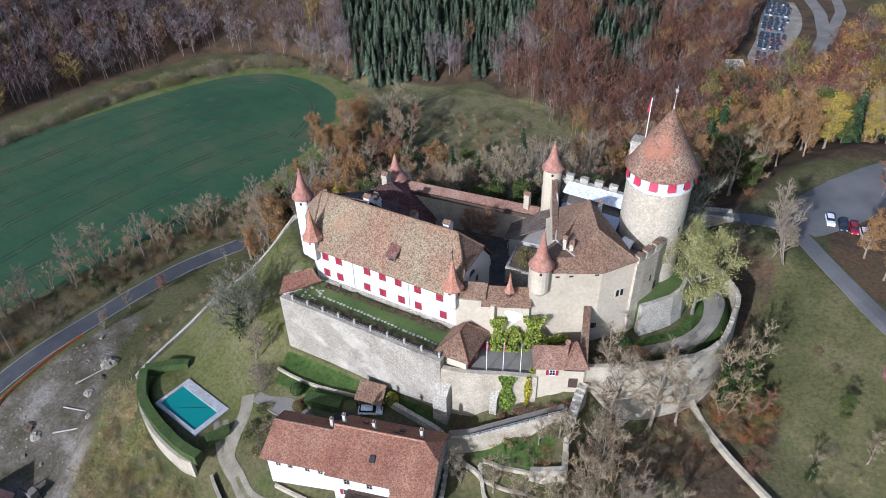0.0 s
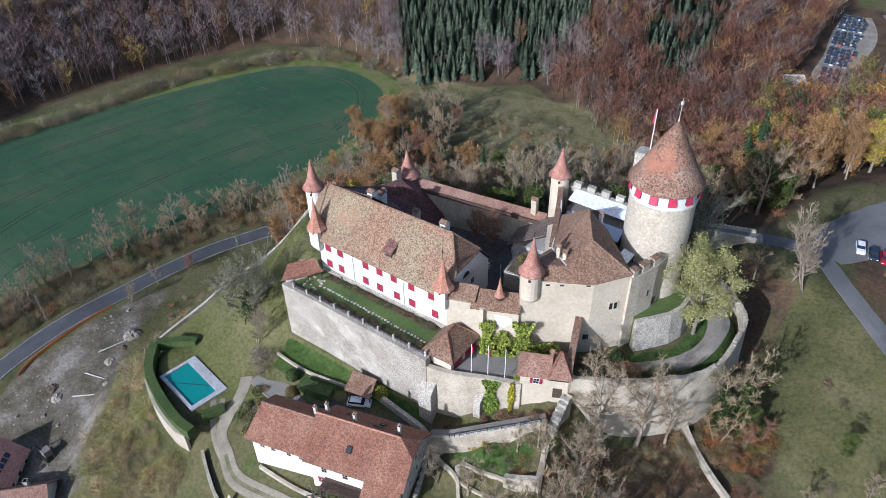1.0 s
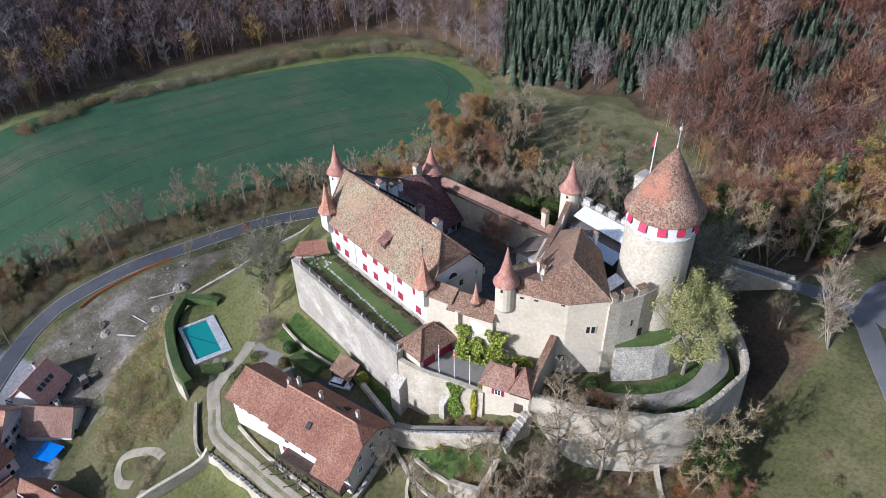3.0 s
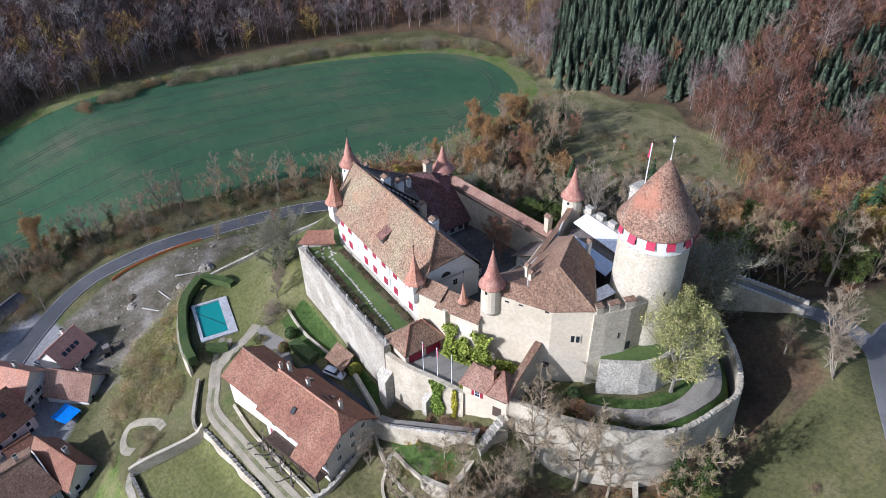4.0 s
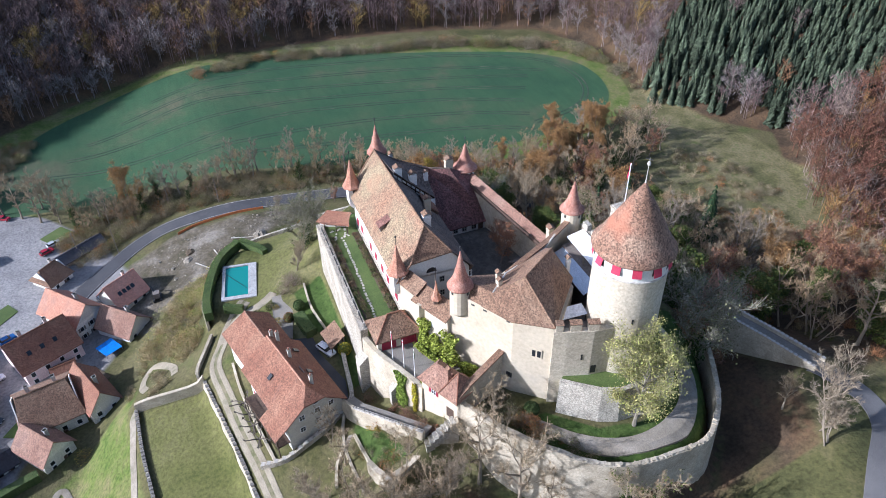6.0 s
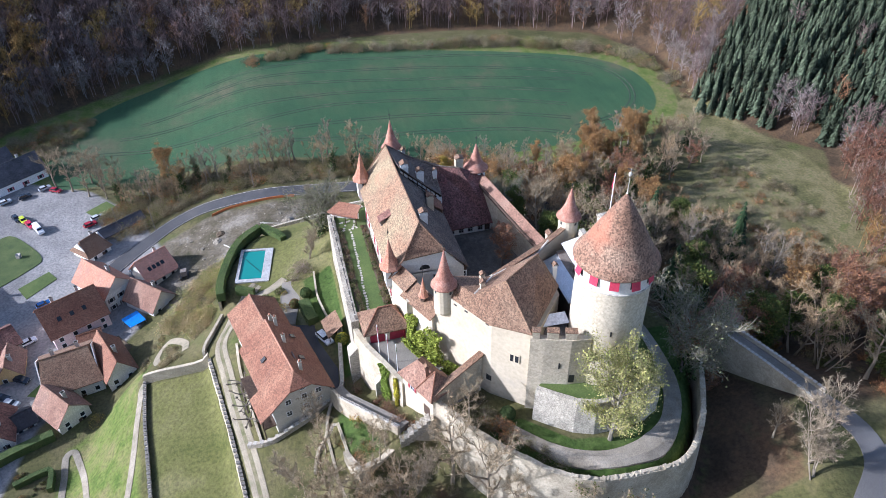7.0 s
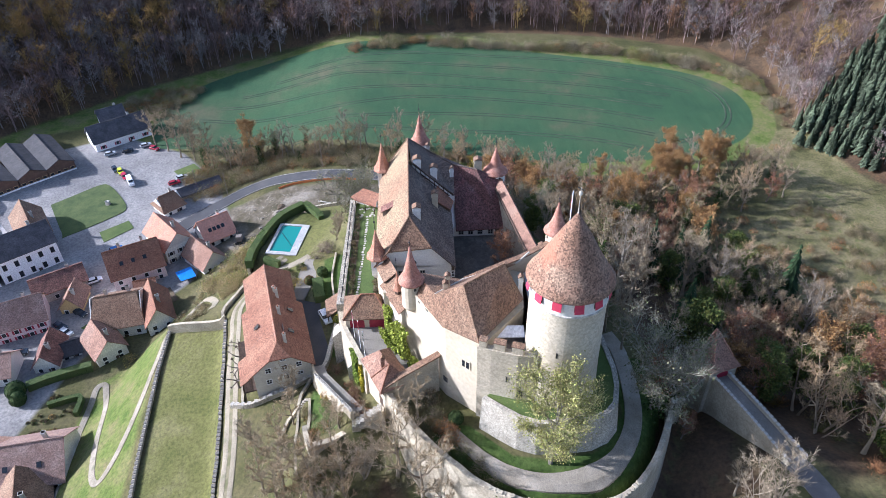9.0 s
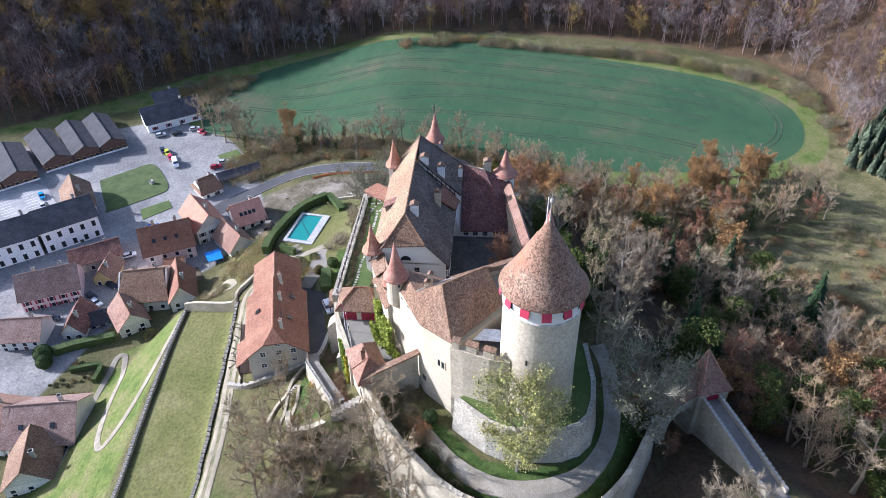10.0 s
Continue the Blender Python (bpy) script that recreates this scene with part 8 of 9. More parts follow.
for x, y in ((-44, 12), (-41, 16), (-36.5, 19.5)):
    plant("cypress", x, y, 0.9, "cypresses behind the castle")
plant("spruce", -22, 36, 0.7)
for x, y, s, k in ((-34, 6, 0.8, "green"), (-29, 8, 0.9, "green"), (-25, 11, 0.8, "ivy"), (-38, 7, 0.7, "green"), (-22, 9, 0.75, "green"), (-31, 13, 1.0, "ivy"), (-27, 17, 1.1, "tall"), (-37, 12, 1.1, "ivy"), (-17, 12, 0.9, "bare"), (-12, 14, 0.8, "bare"), (-20, 17, 1.1, "bare"), (-44, 6, 0.9, "bare"), (-48, 3, 0.8, "green"), (-13, 22, 1.0, "ivy"), (-33, 20, 1.25, "multi")):
    plant(k, x, y, s, "trees under the north curtain")
plant("rust", -30.5, -6.6, 0.62, z=COURT_Z, label="rust-leaved tree in the castle courtyard")
plant("rust", -34.5, -5.0, 0.5, z=COURT_Z)

# trees along the road and the field's edge
for k in range(84):
    f = k / 83
    x = np.interp(f, [0, 0.35, 0.6, 1], [-150, -146, -134, -104])
    y = np.interp(f, [0, 0.35, 0.6, 1], [-100, -48, 0, 48])
    plant(rng.choice(["bare", "tan", "tan", "tall", "ivy"]), x + rng.uniform(-5, 6), y + rng.uniform(-3, 3), rng.uniform(0.45, 0.85), "trees along the road")
for x, y, s in ((-150.5, -83.5, 1.15), (-147.5, -80, 0.75)):
    plant("orange", x, y, s)
for x, y, s in ((-167, -124, 1.0), (-162, -118, 1.05), (-157, -112, 1.0), (-161, -108, 0.9), (-152, -100, 0.8), (-154, -106, 0.75), (-166, -112, 0.9), (-160, -108, 0.8), (-163, -103, 0.7)):
    plant("bare", x, y, s)

for x, y, s in ((-108.2, 51.7, 1.0), (-111.8, 61.0, 0.9), (-117.2, 71.8, 1.1), (-119.5, 75.5, 1.0), (-101, 44, 0.85)):
    plant("orange", x, y, s)
plant("spruce", -30.0, 32.5, 0.85)
plant("green", -24.0, 31.0, 0.8)

# woodland north and east of the castle
WOOD = [(-112, 2), (-100, 34), (-70, 62), (-35, 84), (0, 106), (30, 128), (70, 150), (140, 150), (140, 96), (50, 97), (32, 90), (17, 68), (13, 46), (2, 42), (-8, 36), (-28, 29), (-55, 15), (-82, 2), (-92, -14)]
spots = []
for x in np.arange(-112, 140, 5.2):
    for y in np.arange(-14, 150, 5.2):
        px, py = x + rng.uniform(-2.2, 2.2), y + rng.uniform(-2.2, 2.2)
        if bool(inside(np.array([px]), np.array([py]), WOOD)[0]):
            spots.append((px, py))
rng.shuffle(spots)
for px, py in spots[:350]:
    q = rng.random()
    if px < -30:
        kind = "bare" if q < 0.12 else "tan" if q < 0.38 else "tall" if q < 0.5 else "rust" if q < 0.62 else "green" if q < 0.74 else "orange" if q < 0.86 else "ivy" if q < 0.95 else "spruce"
    else:
        kind = "bare" if q < 0.08 else "tan" if q < 0.26 else "multi" if q < 0.3 else "rust" if q < 0.50 else "green" if q < 0.68 else "orange" if q < 0.82 else "yellow" if q < 0.86 else "ivy" if q < 0.95 else "spruce"
    if px > -8 and py > 58:
        kind = "orange" if q < 0.22 else "yellow" if q < 0.38 else "rust" if q < 0.64 else "green" if q < 0.76 else "spruce" if q < 0.82 else "tan"
    elif px > 0:
        kind = "tan" if q < 0.3 else "multi" if q < 0.45 else "bare" if q < 0.55 else "rust" if q < 0.7 else "orange" if q < 0.8 else "green" if q < 0.9 else "ivy"
    plant(kind, px, py, rng.uniform(0.8, 1.25), "woodland below the castle")
# belt of trees between the field and the castle
BELT = [(-122, 30), (-133, 60), (-129, 90), (-108, 96), (-94, 76), (-84, 54), (-100, 34)]
for x in np.arange(-134, -84, 5.6):
    for y in np.arange(30, 98, 5.6):
        px, py = x + rng.uniform(-2.4, 2.4), y + rng.uniform(-2.4, 2.4)
        if bool(inside(np.array([px]), np.array([py]), BELT)[0]) and rng.random() < 0.7:
            q = rng.random()
            plant("bare" if q < 0.2 else "tan" if q < 0.45 else "tall" if q < 0.58 else "rust" if q < 0.72 else "orange" if q < 0.9 else "ivy", px, py, rng.uniform(0.6, 1.05), "trees between field and castle")


# far woods on the hillsides, one sheet of many trees
def far_tree(seed, kind):
    """A light tree of a few dozen slivers."""
    p = Plant(seed)
    r = p.r
    if kind == "spruce":
        tiers = r.randint(13, 16)
        fat = r.uniform(0.18, 0.23)
        p.tube(Vector((0, 0, -0.05)), Vector((0, 0, 0.9)), 0.012, 0.003, (1.6, 1.3, 1.2), 3)
        for k in range(tiers):
            f = k / tiers
            rad = fat * (1 - f) ** 0.8 + 0.014
            n = 9 if f < 0.6 else 6
            for i in range(n):
                w = 2 * math.pi * (i + r.uniform(-0.4, 0.4)) / n + k * 0.9
                q = rad * r.uniform(0.6, 1.2)
                d, s = Vector((math.cos(w), math.sin(w), 0)), Vector((-math.sin(w), math.cos(w), 0)) * q * r.uniform(0.28, 0.42)
                z = 0.08 + 0.9 * f + r.uniform(-0.015, 0.015)
                c = len(p.v)
                p.v += [Vector((0, 0, z + 0.055)), d * q * 0.6 + s + Vector((0, 0, z + 0.01)), d * q + Vector((0, 0, z - 0.3 * q)), d * q * 0.6 - s + Vector((0, 0, z + 0.01)), d * q * 0.55 + Vector((0, 0, z - 0.05))]
                tn = toned(r, (1, 1, 1), 0.35)
                for face in ((c, c + 1, c + 2), (c, c + 2, c + 3), (c + 1, c + 4, c + 2), (c + 4, c + 3, c + 2)):
                    p.f.append(face)
                    p.c.append(tn)
        p.v.append(Vector((0, 0, 1.03)))
        return p
    high = 1.0
    for k in range(2):
        x, y = r.uniform(-0.1, 0.1) * k, r.uniform(-0.1, 0.1) * k
        p.tube(Vector((x, y, -0.05)), Vector((x + r.uniform(-0.04, 0.04), y + r.uniform(-0.04, 0.04), 0.85)), 0.009, 0.004, (1.25, 1.22, 1.2), 3)
    for i in range(30):
        h = r.uniform(0.26, 0.92)
        a = r.uniform(0, 6.28)
        l = 0.25 * math.sin(math.pi * min(1, max(0.15, (h - 0.15) / 0.9))) + 0.04
        s = Vector((0, 0, h - 0.08))
        e = s + Vector((math.cos(a) * l, math.sin(a) * l, l * 0.9))
        p.sliver(s, e, 0.006, (1.1, 1.05, 1.0))
        for w in range(5):
            o = s.lerp(e, r.uniform(0.3, 1))
            p.sliver(o, o + Vector((r.gauss(0, 0.055), r.gauss(0, 0.055), r.gauss(0.065, 0.05))), 0.0065, toned(r, (0.85, 0.8, 0.8), 0.35))
        if kind == "leafy":
            for w in range(7):
                p.leaf(s.lerp(e, r.uniform(0.3, 1)) + Vector((r.gauss(0, 0.03), r.gauss(0, 0.03), r.gauss(0, 0.03))), 0.02, toned(r, (1, 1, 1), 0.3))
    return p


def forest(name, places, protos, mat, label):
    """All the trees of a wood in one mesh; places: x, y, size, lean of tone, proto."""
    vs, fs, cs, base = [], [], [], 0
    data = []
    for p in protos:
        tri = []
        cc = []
        for f, c in zip(p.f, p.c):
            tri.append(f[:3])
            cc.append(c)
            if len(f) == 4:
                tri.append((f[0], f[2], f[3]))
                cc.append(c)
        data.append((np.array([tuple(v) for v in p.v]), np.array(tri), np.array(cc)))
    for x, y, size, tone, k in places:
        v, f, c = data[k]
        a = nrg.uniform(0, 6.28)
        ca, sa = math.cos(a), math.sin(a)
        w = size * nrg.uniform(0.85, 1.2)
        vs.append(np.stack([(v[:, 0] * ca - v[:, 1] * sa) * w + x, (v[:, 0] * sa + v[:, 1] * ca) * w + y, v[:, 2] * size + ground(x, y)], 1))
        fs.append(f + base)
        cs.append(c * np.array(tone))
        base += len(v)
    v, f, c = np.concatenate(vs), np.concatenate(fs), np.concatenate(cs)
    me = bpy.data.meshes.new(name)
    me.vertices.add(len(v))
    me.vertices.foreach_set("co", v.astype(np.float32).ravel())
    me.loops.add(len(f) * 3)
    me.loops.foreach_set("vertex_index", f.astype(np.int32).ravel())
    me.polygons.add(len(f))
    me.polygons.foreach_set("loop_start", np.arange(0, len(f) * 3, 3, dtype=np.int32))
    me.update(calc_edges=True)
    at = me.attributes.new("tint", "FLOAT_COLOR", "FACE")
    at.data.foreach_set("color", np.concatenate([c, np.ones((len(c), 1))], 1).astype(np.float32).ravel())
    me.materials.append(mat)
    return tagged(new(name, me), label, "forest", kind="stuff")


hills = []
firs = []
for x in np.arange(-340, 150, 4.4):
    for y in np.arange(-290, 300, 4.4):
        px, py = x + nrg.uniform(-2.1, 2.1), y + nrg.uniform(-2.1, 2.1)
        hills.append((px, py))
hx, hy = np.array([p[0] for p in hills]), np.array([p[1] for p in hills])
out = ~inside(hx, hy, VALLEY)
dist = edge_distance(hx, hy, VALLEY)
NE_WOOD = [(-66, 118), (-40, 100), (-10, 104), (30, 128), (70, 150), (150, 150), (160, 270), (40, 270), (20, 225), (8, 205), (-8, 200), (-24, 172), (-44, 146)]
keepers = (out & (dist > 3) & (dist < 80)) | inside(hx, hy, NE_WOOD) | inside(hx, hy, [(-31, 168), (-14, 196), (-14, 300), (-31, 300)])
FIR_STAND = [(-147, 110.5), (-137, 109), (-120, 121.5), (-101, 138.5), (-97, 146), (-92, 155), (-88, 165), (-87, 175), (-92, 190), (-105, 230), (-200, 230), (-190, 160), (-172, 140), (-157, 123)]
FIR_PATCH = [(-68, 158), (-52, 152), (-44, 172), (-46, 215), (-66, 215)]
leafless = []
for px, py, d in zip(hx[keepers], hy[keepers], dist[keepers]):
    fir = bool(inside(px, py, FIR_STAND)) or (bool(inside(px, py, FIR_PATCH)) and nrg.random() < 0.9)
    if -226 < px < -180 and 96 < py < 170 and nrg.random() < 0.6:
        continue
    if fir and nrg.random() < (0.6 if -125 < px < -103 and py < 140 else 0.96):
        for dx, dy in ((0, 0), (2.4, 2.2)):
            firs.append((px + dx, py + dy, nrg.uniform(7, 12.5), np.array((0.070, 0.090, 0.056)) * nrg.uniform(0.55, 1.35), int(nrg.integers(0, 4))))
        continue
    if ((-14 < px < 8 or 12.5 < px < 24) and 196 < py) or (-17 < px < 2 and 178 < py < 200):
        continue
    q = nrg.random()
    red = px > -90 and py > 100
    gold = px > -14 and nrg.random() < 0.6
    if gold:
        tone = np.array((0.34, 0.20, 0.05)) if q < 0.3 else np.array((0.20, 0.18, 0.05)) if q < 0.6 else np.array((0.20, 0.075, 0.055)) if q < 0.78 else np.array((0.07, 0.085, 0.035))
    elif px < -205 and py < -135 and q < 0.3:
        tone = np.array((0.32, 0.20, 0.06))
        q = 0.1
    elif red:
        tone = np.array((0.15, 0.075, 0.045)) if q < 0.6 else np.array((0.19, 0.15, 0.115)) if q < 0.9 else np.array((0.28, 0.17, 0.06))
    else:
        tone = np.array((0.165, 0.122, 0.105)) if q < 0.62 else np.array((0.20, 0.175, 0.15)) if q < 0.86 else np.array((0.21, 0.12, 0.06)) if q < 0.95 else np.array((0.27, 0.19, 0.06))
    k = int(nrg.integers(3, 5)) if gold or tone[0] > 0.3 or (q < 0.6) == red else int(nrg.integers(0, 3))
    leafless.append((px, py, nrg.uniform(11, 17), tone * np.array((0.97, 0.97, 1.06)) * nrg.uniform(0.85, 1.35), k))
forest("hillside_wood", leafless, [far_tree(201 + i, "bare") for i in range(3)] + [far_tree(211 + i, "leafy") for i in range(2)], leaf, "leafless and rust-coloured wood covering the far hillsides")
forest("spruce_wood", firs, [far_tree(221 + i, "spruce") for i in range(4)], needle, "dark green spruce plantation on the far hillside")


# shrubs: dense twiggy bushes
def bush(seed, tone, leaf_tone, leaves):
    p = Plant(seed)
    r = p.r
    for i in range(70):
        a, e = r.uniform(0, 6.28), r.uniform(0.15, 1.4)
        d = Vector((math.cos(a) * math.cos(e), math.sin(a) * math.cos(e), math.sin(e)))
        s = Vector((r.gauss(0, 0.15), r.gauss(0, 0.15), 0))
        q = s + d * r.uniform(0.6, 1.05)
        p.sliver(s, q, 0.014, toned(r, tone, 0.3))
        for w in range(3):
            o = s.lerp(q, r.uniform(0.4, 1))
            p.sliver(o, o + Vector((r.gauss(0, 0.2), r.gauss(0, 0.2), r.gauss(0.1, 0.15))), 0.009, toned(r, tone, 0.3))
    for i in range(leaves):
        a, e, k = r.uniform(0, 6.28), math.asin(r.uniform(0, 1)), r.uniform(0.55, 1.0) ** 0.5
        p.leaf(Vector((math.cos(a) * math.cos(e), math.sin(a) * math.cos(e), math.sin(e))) * k, 0.05, toned(r, leaf_tone, 0.35))
    return p


BUSH = [bush(301, (1.0, 0.9, 0.72), (0.8, 0.7, 0.38), 60), bush(302, (0.95, 0.84, 0.64), (0.55, 0.64, 0.22), 150), bush(303, (1.0, 0.7, 0.5), (1.1, 0.45, 0.15), 160), bush(304, (0.92, 0.84, 0.72), (0.64, 0.60, 0.45), 260)]


def scatter(n, poly, lo, hi):
    xs, ys = [p[0] for p in poly], [p[1] for p in poly]
    r = []
    while len(r) < n:
        x, y = rng.uniform(min(xs), max(xs)), rng.uniform(min(ys), max(ys))
        if bool(inside(np.array([x]), np.array([y]), poly)[0]):
            r.append((x, y, rng.uniform(lo, hi), np.array((0.28, 0.255, 0.19)) * rng.uniform(0.7, 1.3), rng.choice([0, 0, 3, 3, 1, 1, 2])))
    return r


shrubs = scatter(420, [(-136, -62), (-133.5, -40), (-131, -24), (-127, -8), (-106, 32), (-113, 37), (-134, 6), (-143, -30), (-151, -60)], 1.2, 2.8)
shrubs += scatter(260, [(-125, -100), (-134, -86), (-137.5, -72), (-136, -60), (-150, -60), (-156, -85), (-142, -106)], 1.4, 3.2)
shrubs += scatter(150, [(-90, -58), (-76, -66), (-58, -70), (-50, -80), (-60, -88), (-78, -82), (-92, -70)], 0.9, 2.2)
shrubs += scatter(60, [(-114, -20), (-96, -14), (-92, -50), (-100, -56), (-112, -34)], 0.8, 1.8)
shrubs += scatter(110, [(-14, -40), (-2, -35), (4, -28), (14, -18), (20, -24), (10, -44), (-6, -52)], 0.6, 1.7)
shrubs += scatter(40, [(2, -22), (12, -13), (14.5, -9.5), (13, -11), (6, -16.5), (1, -19)], 0.6, 1.5)
shrubs += scatter(60, [(15, -17), (19, -12), (23, -8), (25, -14), (19, -20)], 0.8, 1.9)
for x, y, s, t, k in scatter(260, WOOD, 1.0, 2.8):
    shrubs.append((x, y, s, np.array(rng.choice([(0.27, 0.14, 0.07), (0.14, 0.15, 0.06), (0.26, 0.21, 0.13), (0.22, 0.12, 0.07)])) * rng.uniform(0.8, 1.3), k))
shrubs += scatter(150, [(-128, 62), (-96, 84), (-70, 100), (-40, 110), (-60, 70), (-100, 40)], 0.8, 2.2)
shrubs += scatter(90, [(-238, -60), (-246, -20), (-236, 25), (-230, 60), (-214, 95), (-206, 92), (-222, 58), (-229, 22), (-238, -20), (-232, -60)], 1.8, 3.8)
shrubs += scatter(50, [(-206, 100), (-170, 114), (-140, 108), (-130, 84), (-124, 90), (-136, 118), (-170, 120), (-208, 108)], 1.2, 2.8)
shrubs += scatter(120, [(-190, -125), (-215, -115), (-214, -140), (-200, -150), (-186, -140)], 1.4, 3.4)
shrubs += scatter(60, [(35, -30), (60, -30), (60, 0), (46, -4), (38, -14)], 0.7, 1.8)
shrubs += scatter(90, [(-104, 98), (-96, 108), (-70, 112), (-66, 100), (-84, 92), (-96, 90)], 1.0, 2.2)
shrubs += scatter(170, [(-64, 128), (-40, 112), (-22, 128), (-30, 150), (-48, 140)], 1.0, 2.4)
shrubs += scatter(80, [(-84, 76), (-66, 90), (-50, 92), (-56, 76), (-72, 66)], 1.0, 2.4)
for k in range(135):
    f = k / 134
    i = f * 9
    if math.sin(k * 0.33) + 0.6 * math.sin(k * 0.81 + 1) < -0.75:
        continue
    x = np.interp(i, range(10), [-246, -236, -230, -229, -225, -221, -213, -204, -190, -166]) + rng.uniform(-2.2, 2.2)
    y = np.interp(i, range(10), [-34, 4, 30, 43, 56, 69, 85, 99, 112, 113]) + rng.uniform(-2.2, 2.2)
    tone = rng.choice([(0.28, 0.26, 0.21), (0.24, 0.225, 0.19), (0.26, 0.26, 0.15), (0.28, 0.22, 0.16)] + [(0.45, 0.42, 0.06)] * (k % 19 == 0))
    shrubs.append((x, y, rng.uniform(1.8, 5.4), np.array(tone) * rng.uniform(0.8, 1.2), rng.choice([1, 3, 3, 3])))
bank = scatter(130, [(-92, -60), (-79, -65), (-65, -68), (-57, -69), (-50, -80), (-60, -86), (-78, -80), (-92, -70)], 0.9, 2.0)
for x, y, s, t, k in scatter(120, [(-93, -56), (-86, -56.5), (-79, -62.5), (-66, -66.6), (-59, -69), (-58, -76), (-66, -77), (-72, -84), (-80, -76), (-88, -78), (-94, -68)], 1.3, 3.3):
    shrubs.append((x, y, s, np.array(rng.choice([(0.43, 0.37, 0.27), (0.33, 0.34, 0.19), (0.38, 0.32, 0.21)])) * rng.uniform(0.85, 1.35), rng.choice([0, 1, 3])))
for x, y, s, t, k in scatter(70, [(19, -9), (24, -4), (31, -5), (32, -12), (26, -16), (20, -15)], 0.7, 1.7):
    shrubs.append((x, y, s, np.array(rng.choice([(0.34, 0.17, 0.09), (0.30, 0.15, 0.09), (0.22, 0.21, 0.10)])) * rng.uniform(0.8, 1.3), k))
shrubs += [(x, y, s, np.array((0.37, 0.335, 0.235)) * rng.uniform(0.75, 1.35), rng.choice([0, 3, 1])) for x, y, s, t, k in bank]
shrubs = [s for s in shrubs if edge_distance(np.array([s[0]]), np.array([s[1]]), BANK_PATH, False)[0] > 1.2 + 0.6 * s[2]]
forest("shrubs", shrubs, BUSH, leaf, "tangled leafless and half-green shrubs on the slopes")

def hedge(pts, wide, h, tone, label, z=None, leaves=90):
    """A clipped hedge: dense core with leaves all over its faces."""
    line = smooth_line(pts, 3)
    zs = [ground(*p) if z is None else z for p in line]
    e = thing("hedge", (*line[0], zs[0]), label, "hedge")
    part("core", strip(bmesh.new(), line, wide * 0.9, [q - 0.5 for q in zs], [q + h * 0.96 for q in zs]), lawn_lush, e)
    p = Plant(int(abs(pts[0][0] * 10)))
    for i in range(len(line) - 1):
        a, b = Vector((*line[i], zs[i])), Vector((*line[i + 1], zs[i + 1]))
        t = (b - a).normalized()
        n = Vector((-t.y, t.x, 0))
        for k in range(int(leaves * (b - a).length)):
            o = a.lerp(b, rng.random())
            q = rng.random()
            if q < 0.4:
                o = o + n * rng.uniform(-wide, wide) * 0.5 + Vector((0, 0, h + rng.uniform(-0.06, 0.06)))
            else:
                o = o + n * wide * (0.48 + rng.uniform(-0.04, 0.05)) * (1 if q < 0.7 else -1) + Vector((0, 0, rng.uniform(0, h)))
            p.leaf(o - e.location, 0.1, toned(rng, tone, 0.35))
    me = p.mesh("foliage", leaf)
    f = new("foliage", me)
    f.parent = e
    return e


hedge([(-84.5, -54.0), (-79.5, -59.2), (-72.5, -62.2), (-64.5, -64.2), (-59.5, -64.4)], 1.9, 1.9, (0.10, 0.155, 0.035), "clipped green hedge round the pool", z=16.9)
hedge([(-84.6, -53.6), (-80.5, -50.0), (-77.6, -48.4)], 1.8, 1.9, (0.10, 0.155, 0.035), "clipped green hedge round the pool", z=16.9)
hedge([(-61.2, -60.8), (-59.2, -56.8)], 1.2, 1.7, (0.045, 0.085, 0.02), "clipped green hedge round the pool", z=16.9)
hedge([(-48.5, -46.0), (-44.0, -45.2), (-41.6, -44.6)], 2.6, 1.9, (0.03, 0.06, 0.016), "dark clipped yew hedge by the cart yard")


def ball(x, y, r, tone, label, z=None):
    zz = ground(x, y) if z is None else z
    e = thing("clipped_bush", (x, y, zz), label, "bush")
    part("core", lathe(bmesh.new(), (x, y), [(r * 0.7, zz - 0.2), (r * 0.95, zz + r * 0.5), (r * 0.9, zz + r), (r * 0.5, zz + r * 1.5), (0.0, zz + r * 1.65)], 12), lawn_lush, e)
    p = Plant(int(abs(x * 100)))
    for k in range(int(420 * r * r)):
        a, s = rng.uniform(0, 6.28), rng.uniform(-0.4, 1)
        c = math.sqrt(max(0, 1 - s * s))
        p.leaf(Vector((math.cos(a) * c * r, math.sin(a) * c * r, r * 0.7 + s * r)), 0.11, toned(rng, tone, 0.35))
    f = new("foliage", p.mesh("foliage", leaf))
    f.parent = e
    return e


ball(-51.5, -45.2, 1.3, (0.03, 0.055, 0.016), "round dark green clipped bush")
ball(-49.0, -48.0, 1.2, (0.16, 0.08, 0.035), "round copper-brown garden bush")
ball(15.6, -8.6, 0.9, (0.035, 0.06, 0.02), "small round clipped bush by the way", ground(15.6, -8.6))
ball(2.6, -16.6, 1.3, (0.04, 0.065, 0.02), "round clipped bush at the curtain's foot")
ball(-33.5, -39.6, 1.4, (0.30, 0.27, 0.03), "yellow-leaved shrub against the terrace wall")


